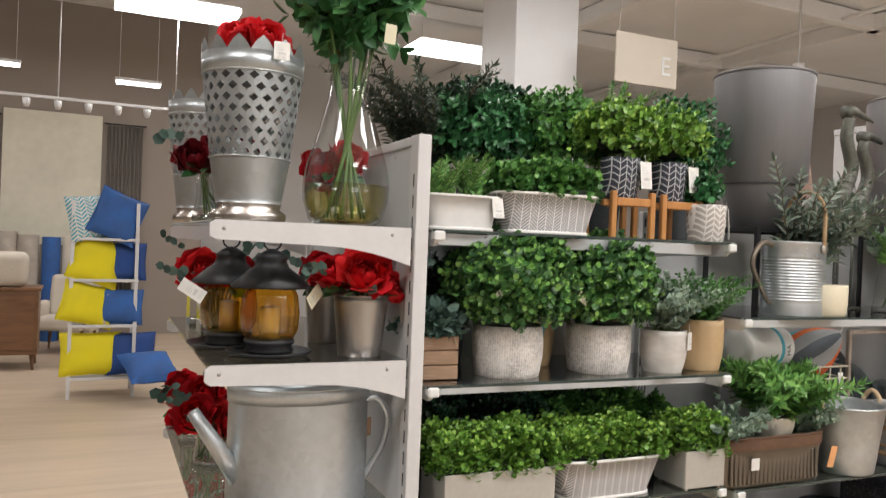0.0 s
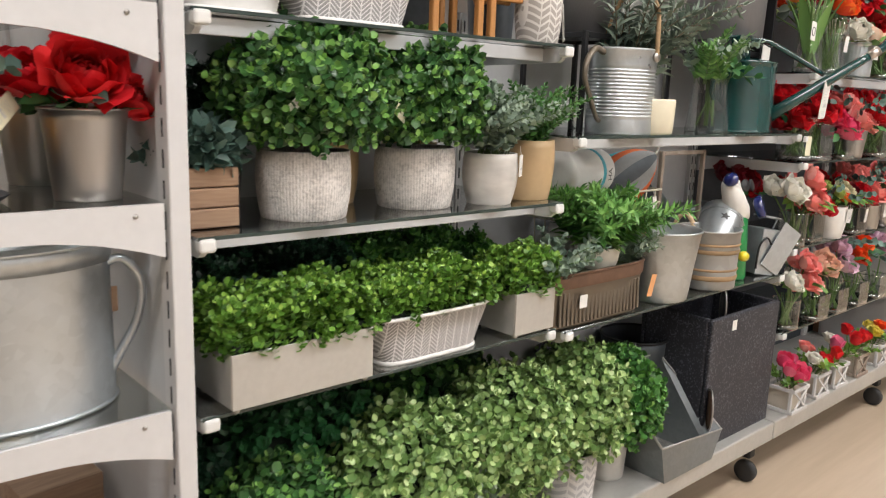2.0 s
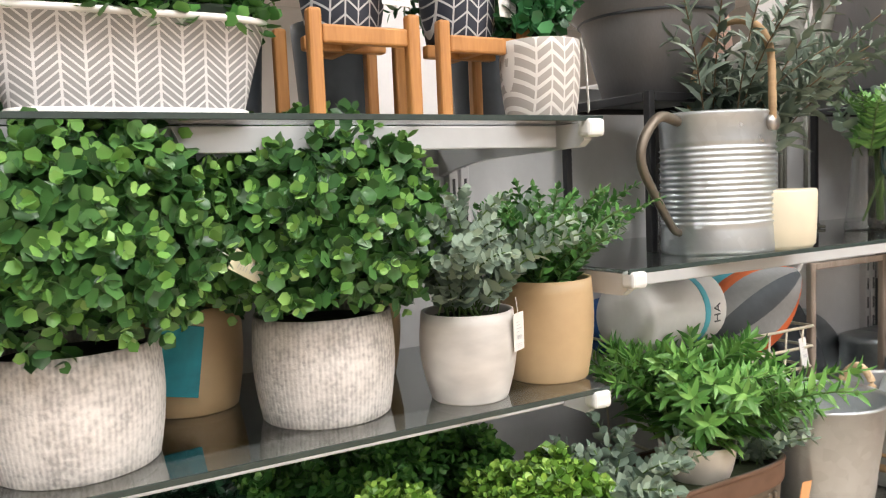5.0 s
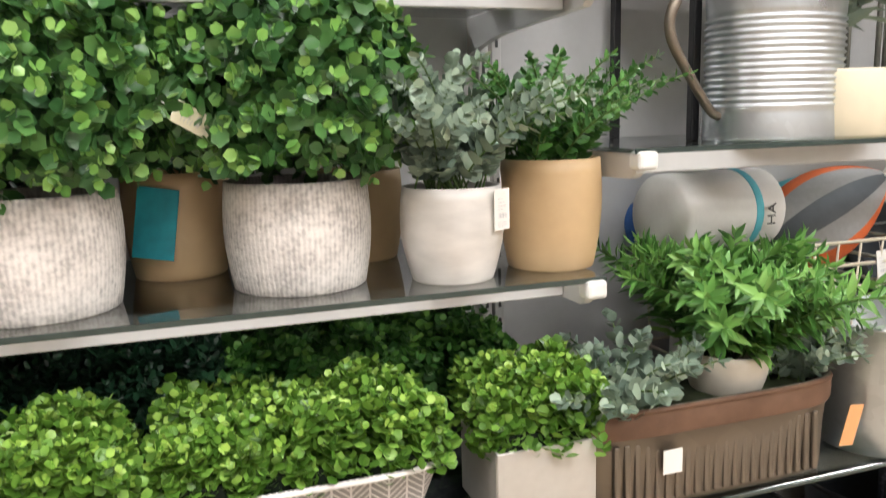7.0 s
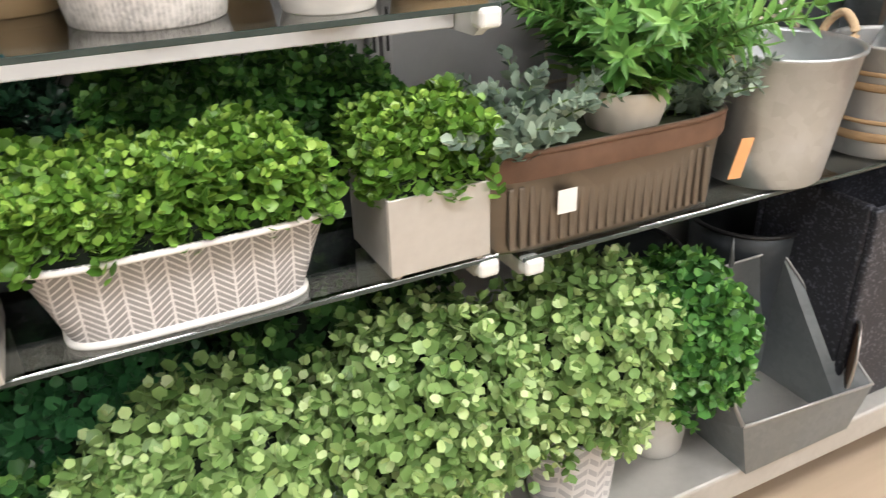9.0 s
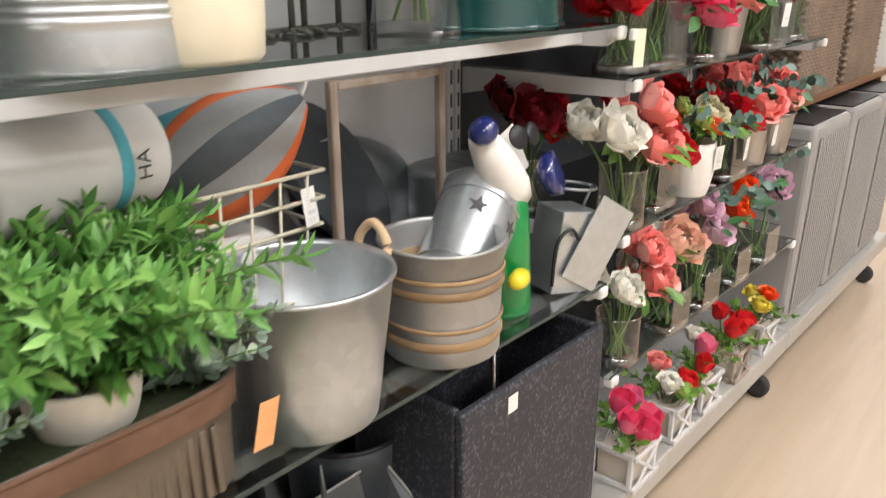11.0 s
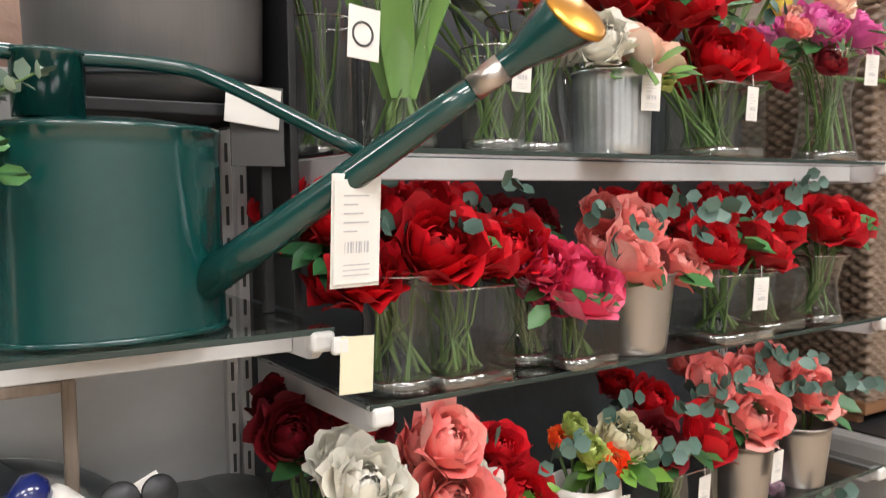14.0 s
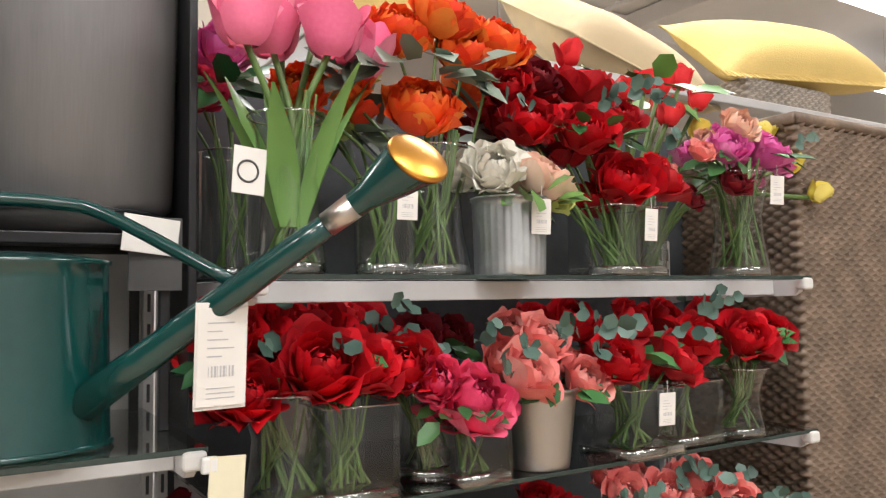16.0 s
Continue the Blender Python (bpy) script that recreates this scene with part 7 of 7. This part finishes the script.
def cushion(at, turn, w, h, t, mat, label, fringe="", group="throw cushions"):
    c = thing("cushion", at, label, "cushion", group, turn)
    part("cover", pillow_me(w, h, t, mat), c)
    part("piping", tube_me("piping", [(sx * w / 2 * k, 0, sz * h / 2 * k2) for sx, sz, k, k2 in ((-1, -1, 1, 1), (0, -1, 1, .93), (1, -1, 1, 1), (1, 0, .93, 1), (1, 1, 1, 1), (0, 1, 1, .93), (-1, 1, 1, 1), (-1, 0, .93, 1), (-1, -1, 1, 1))], .004, M[mat], 6), c)
    if fringe:
        V, F = [], []
        for i in range(60):
            v, f = tube_data([(-w / 2 + w * i / 59, -.01, -h * .46), (-w / 2 + w * i / 59 + .004 * math.sin(i * 2.1), -.014, -h * .46 - .05)], .003, 5)
            F += [tuple(q + len(V) for q in g) for g in f]
            V += v
        part("fringe", mesh_of("fringe", V, F, M[fringe]), c, "knotted cotton fringe")
    return c


rs = thing("rear_rack", (4.60, 2.42, 1.101), "white rear rack carrying stacked cushions", "rack")
part("rack_top", box_me("rack_top", (2.6, .42, .03), M["white"], .004), rs, at=(0, 0, .968))
for sx in (-1, 1):
    part("rack_side", box_me("rack_side", (.03, .42, .967), M["white"], .004), rs, at=(sx * 1.28, 0, 0))
ZR = 2.10
cushion((4.38, 2.38, ZR + .115), (-58, 10, 6), .72, .40, .22, "pale_yellow", "pale yellow ribbed cushion lying on a rack")
cushion((3.62, 2.44, ZR + .16), (20, -24, 10), .40, .40, .16, "sun_yellow", "sunny yellow cushion propped behind flowers")
cushion((5.22, 2.36, ZR + .235), (-48, -4, -4), .92, .38, .20, "sun_yellow", "yellow cushion with a fringed edge", "sun_yellow")
b = thing("wicker_tray", (5.05, 2.40, ZR - .06 + .06), "pale grey woven tray under a cushion", "tray")
part("woven_side", wicker_me(.46, .36, .075, "wicker_pale"), b)
part("bottom", box_me("bottom", (.45, .35, .006), M["wicker_pale"], .001), b)

bx = thing("display_box", (2.58, 2.36, 1.101), "plain white display box behind the shelving", "box")
part("body", box_me("body", (.60, .36, .54), M["white"], .006), bx)
part("lid", box_me("lid", (.61, .37, .012), M["white"], .003), bx, at=(0, 0, .541))
cushion((2.58, 2.34, 1.885), (-8, 0, 4), .50, .46, .16, "blush", "blush pink cushion standing behind the grey urn")

# ---- far side of the store ----
rk = thing("cushion_rack", (.23, 7.55, 0), "white metal rack of yellow and blue cushions", "rack")
for sx in (-.30, .22):
    for sy in (-.2, .2):
        part("post", box_me("post", (.03, .03, 1.72), M["white"], .003), rk, at=(sx, sy, .0))
for z in (.16, .62, 1.02, 1.38):
    part("shelf", box_me("shelf", (.56, .44, .025), M["white"], .003), rk, at=(-.04, 0, z))
cs = [((.33, 7.40, .385), (-14, 0, 6), .50, .38, .14, "yellow"), ((.30, 7.38, .82), (-12, 14, 10), .46, .36, .14, "yellow"), ((.32, 7.42, .78), (-8, 0, -30), .3, .26, .1, "linen"),
      ((.55, 7.40, .80), (-14, 2, 0), .40, .32, .16, "blue"), ((.36, 7.42, 1.20), (-12, 18, 12), .44, .42, .14, "yellow"), ((.60, 7.46, 1.20), (-12, 0, 0), .34, .34, .14, "navy"),
      ((.52, 7.40, 1.60), (-14, 22, 8), .42, .44, .15, "blue"), ((.30, 7.42, 1.58), (-12, -8, 20), .40, .40, .13, "aqua"), ((.66, 7.42, .38), (-16, 0, 0), .42, .38, .15, "navy"), ((.80, 7.1, .30), (-60, 0, 20), .45, .40, .16, "blue")]
for at, tn, w, h, t, mt in cs:
    cushion((at[0] - .23, at[1], at[2]), tn, w, h, t, mt, {"yellow": "plump bright yellow cushion on a white rack", "blue": "mottled blue cushion on a white rack", "navy": "navy cushion on a white rack", "linen": "beige patterned cushion on a rack", "aqua": "aqua and white patterned cushion on a rack"}[mt], group="cushions on the rack")
cb = thing("cabinet", (-.86, 9.2, 0), "walnut low cabinet on tapered legs", "cabinet")
part("body", box_me("body", (.95, .5, .66), M["walnut"], .006), cb, at=(0, 0, .16))
part("top", box_me("top", (.99, .54, .03), M["walnut"], .006), cb, at=(0, 0, .821))
for sx in (-1, 1):
    part("door", box_me("door", (.44, .016, .56), M["walnut"], .004), cb, at=(sx * .23, -.259, .21))
    for sy in (-1, 1):
        part("leg", tube_me("leg", [(sx * .42, sy * .2, .16), (sx * .44, sy * .22, 0)], .022, M["walnut"], 10, .013), cb)


def armchair(at, turn, mat, label):
    c = thing("armchair", at, label, "armchair", "armchairs", turn)
    part("seat", box_me("seat", (.56, .56, .16), M[mat], .05, 4), c, at=(0, 0, .28))
    part("backrest", box_me("backrest", (.58, .15, .52), M[mat], .06, 4), c, at=(0, .26, .40), turn=(-10, 0, 0))
    for sx in (-1, 1):
        part("armrest", box_me("armrest", (.12, .56, .32), M[mat], .05, 4), c, at=(sx * .33, 0, .28))
        for sy in (-1, 1):
            part("leg", tube_me("leg", [(sx * .25, sy * .22, .29), (sx * .28, sy * .25, 0)], .022, M["walnut"], 10, .012), c)
    return c


armchair((-.14, 10.2, 0), (0, 0, -18), "linen", "cream upholstered armchair on dark tapered legs")
armchair((-1.2, 10.9, 0), (0, 0, 15), "linen", "pale armchair beside rolled rugs")
o = thing("ottoman", (-.78, 9.2, .852), "tufted pale pink ottoman set on a cabinet", "ottoman")
part("cushion", box_me("cushion", (.56, .42, .36), M["linen"], .08, 5), o)
for k in range(3):
    part("button", lathe_me("button", [(.014, 0), (.012, .006), (.002, .008)], M["linen"], 12), o, at=(-.14 + .14 * k, -.211, .2), turn=(90, 0, 0))
for rx, mt, h, r in ((-.55, "rug_grey", 1.42, .13), (-.30, "rug_grey", 1.38, .13), (-.03, "blue", 1.36, .11), (.22, "linen", 1.38, .12), (.46, "linen", 1.34, .11)):
    g = thing("rolled_rug", (rx - .33, 11.3, 0), {"rug_grey": "rolled grey-brown rug standing on end", "blue": "rolled navy blue rug standing on end", "linen": "rolled cream rug standing on end"}[mt], "rug", "rolled rugs")
    part("roll", lathe_me("roll", [(r * .96, 0), (r, .01), (r, h - .01), (r * .95, h), (r * .8, h - .004), (r * .75, h - .02), (r * .5, h - .004), (r * .3, h - .02), (.004, h - .01)], M[mt], 28), g)
ar = thing("wall_panel", (-.40, 11.88, 1.25), "large pale plaster-look hanging panel", "hanging rug")
part("panel", box_me("panel", (1.22, .03, 1.82), M["art"], .004), ar)
for k, (cx, w) in enumerate(((.86, .45), (-.90, .35))):
    cu = thing("curtain", (cx - .35, 11.82, .5), "gathered dark taupe curtain panel", "curtain", "display curtains")
    V, F = [], []
    for i in range(61):
        x = -w / 2 + w * i / 60
        for z in (0, 2.45):
            V.append((x, .03 * math.sin(i * .9), z))
    F = [(2 * i, 2 * i + 2, 2 * i + 3, 2 * i + 1) for i in range(60)]
    m = part("cloth", mesh_of("cloth", V, F, M["curtain"], True), cu)
    sl = m.modifiers.new("thickness", "SOLIDIFY")
    sl.thickness = .006
    part("rod", tube_me("rod", [(-w / 2 - .05, 0, 2.47), (w / 2 + .05, 0, 2.47)], .012, M["black"], 10), cu)
tr = thing("track_light", (-.28, 9.3, 2.86), "white ceiling track with small spot lamps", "track light")
part("track", box_me("track", (3.2, .035, .03), M["white"], .003), tr)
M["bulb"] = glow("spot_bulb", (1.0, .9, .75), 6.0)
for k in range(7):
    s = part("spot", lathe_me("spot", [(.022, 0), (.035, .03), (.042, .09), (.036, .092), (.03, .04)], M["white"], 20), tr, at=(-.9 + k * .3, 0, -.105))
    part("bulb", lathe_me("bulb", [(.028, .0), (.02, .012), (.002, .014)], M["bulb"], 14), s, at=(0, 0, .03))
for k in range(3):
    part("drop_rod", tube_me("drop_rod", [(-1.2 + k * 1.2, 0, .03), (-1.2 + k * 1.2, 0, CEIL - 2.86)], .008, M["white"], 8), tr)
for px, pz in ((-.55, 3.0), (.72, 2.95)):
    s = thing("strip_light", (px - .25, 8.4, pz), "hanging white strip light, lit", "strip light", "hanging strip lights")
    part("housing", box_me("housing", (.44, .09, .03), M["white"], .004), s, at=(0, 0, .03))
    part("diffuser", box_me("diffuser", (.42, .08, .03), M["tube_glow"], .006), s)
    for sx in (-1, 1):
        part("wire", tube_me("wire", [(sx * .18, 0, .06), (sx * .18, 0, CEIL - pz)], .003, M["white"], 5), s)
sg = thing("hanging_sign", (4.12, 5.0, 2.82), "hanging peach department sign with white letters", "sign")
part("board", box_me("board", (.62, .02, .40), M["linen"], .003), sg)
tcv = bpy.data.curves.new("sign_words", "FONT")
tcv.body, tcv.size, tcv.extrude, tcv.align_x = "E", .22, .002, "CENTER"
tcv.materials.append(M["plastic"])
part("letters", tcv, sg, at=(.19, -.012, .10), turn=(90, 0, 0))
for sx in (-1, 1):
    part("wire", tube_me("wire", [(sx * .28, 0, .40), (sx * .28, 0, CEIL - 2.82)], .003, M["white"], 5), sg)
sp = thing("sprinkler_pendant", (6.3, 5.4, 3.30), "small white pendant security camera on a rod", "ceiling fixture")
part("rod", tube_me("rod", [(0, 0, .06), (0, 0, CEIL - 3.30)], .012, M["white"], 8), sp)
part("head", lathe_me("head", [(.03, 0), (.06, .02), (.06, .06), (.02, .07)], M["white"], 20, close=True), sp)
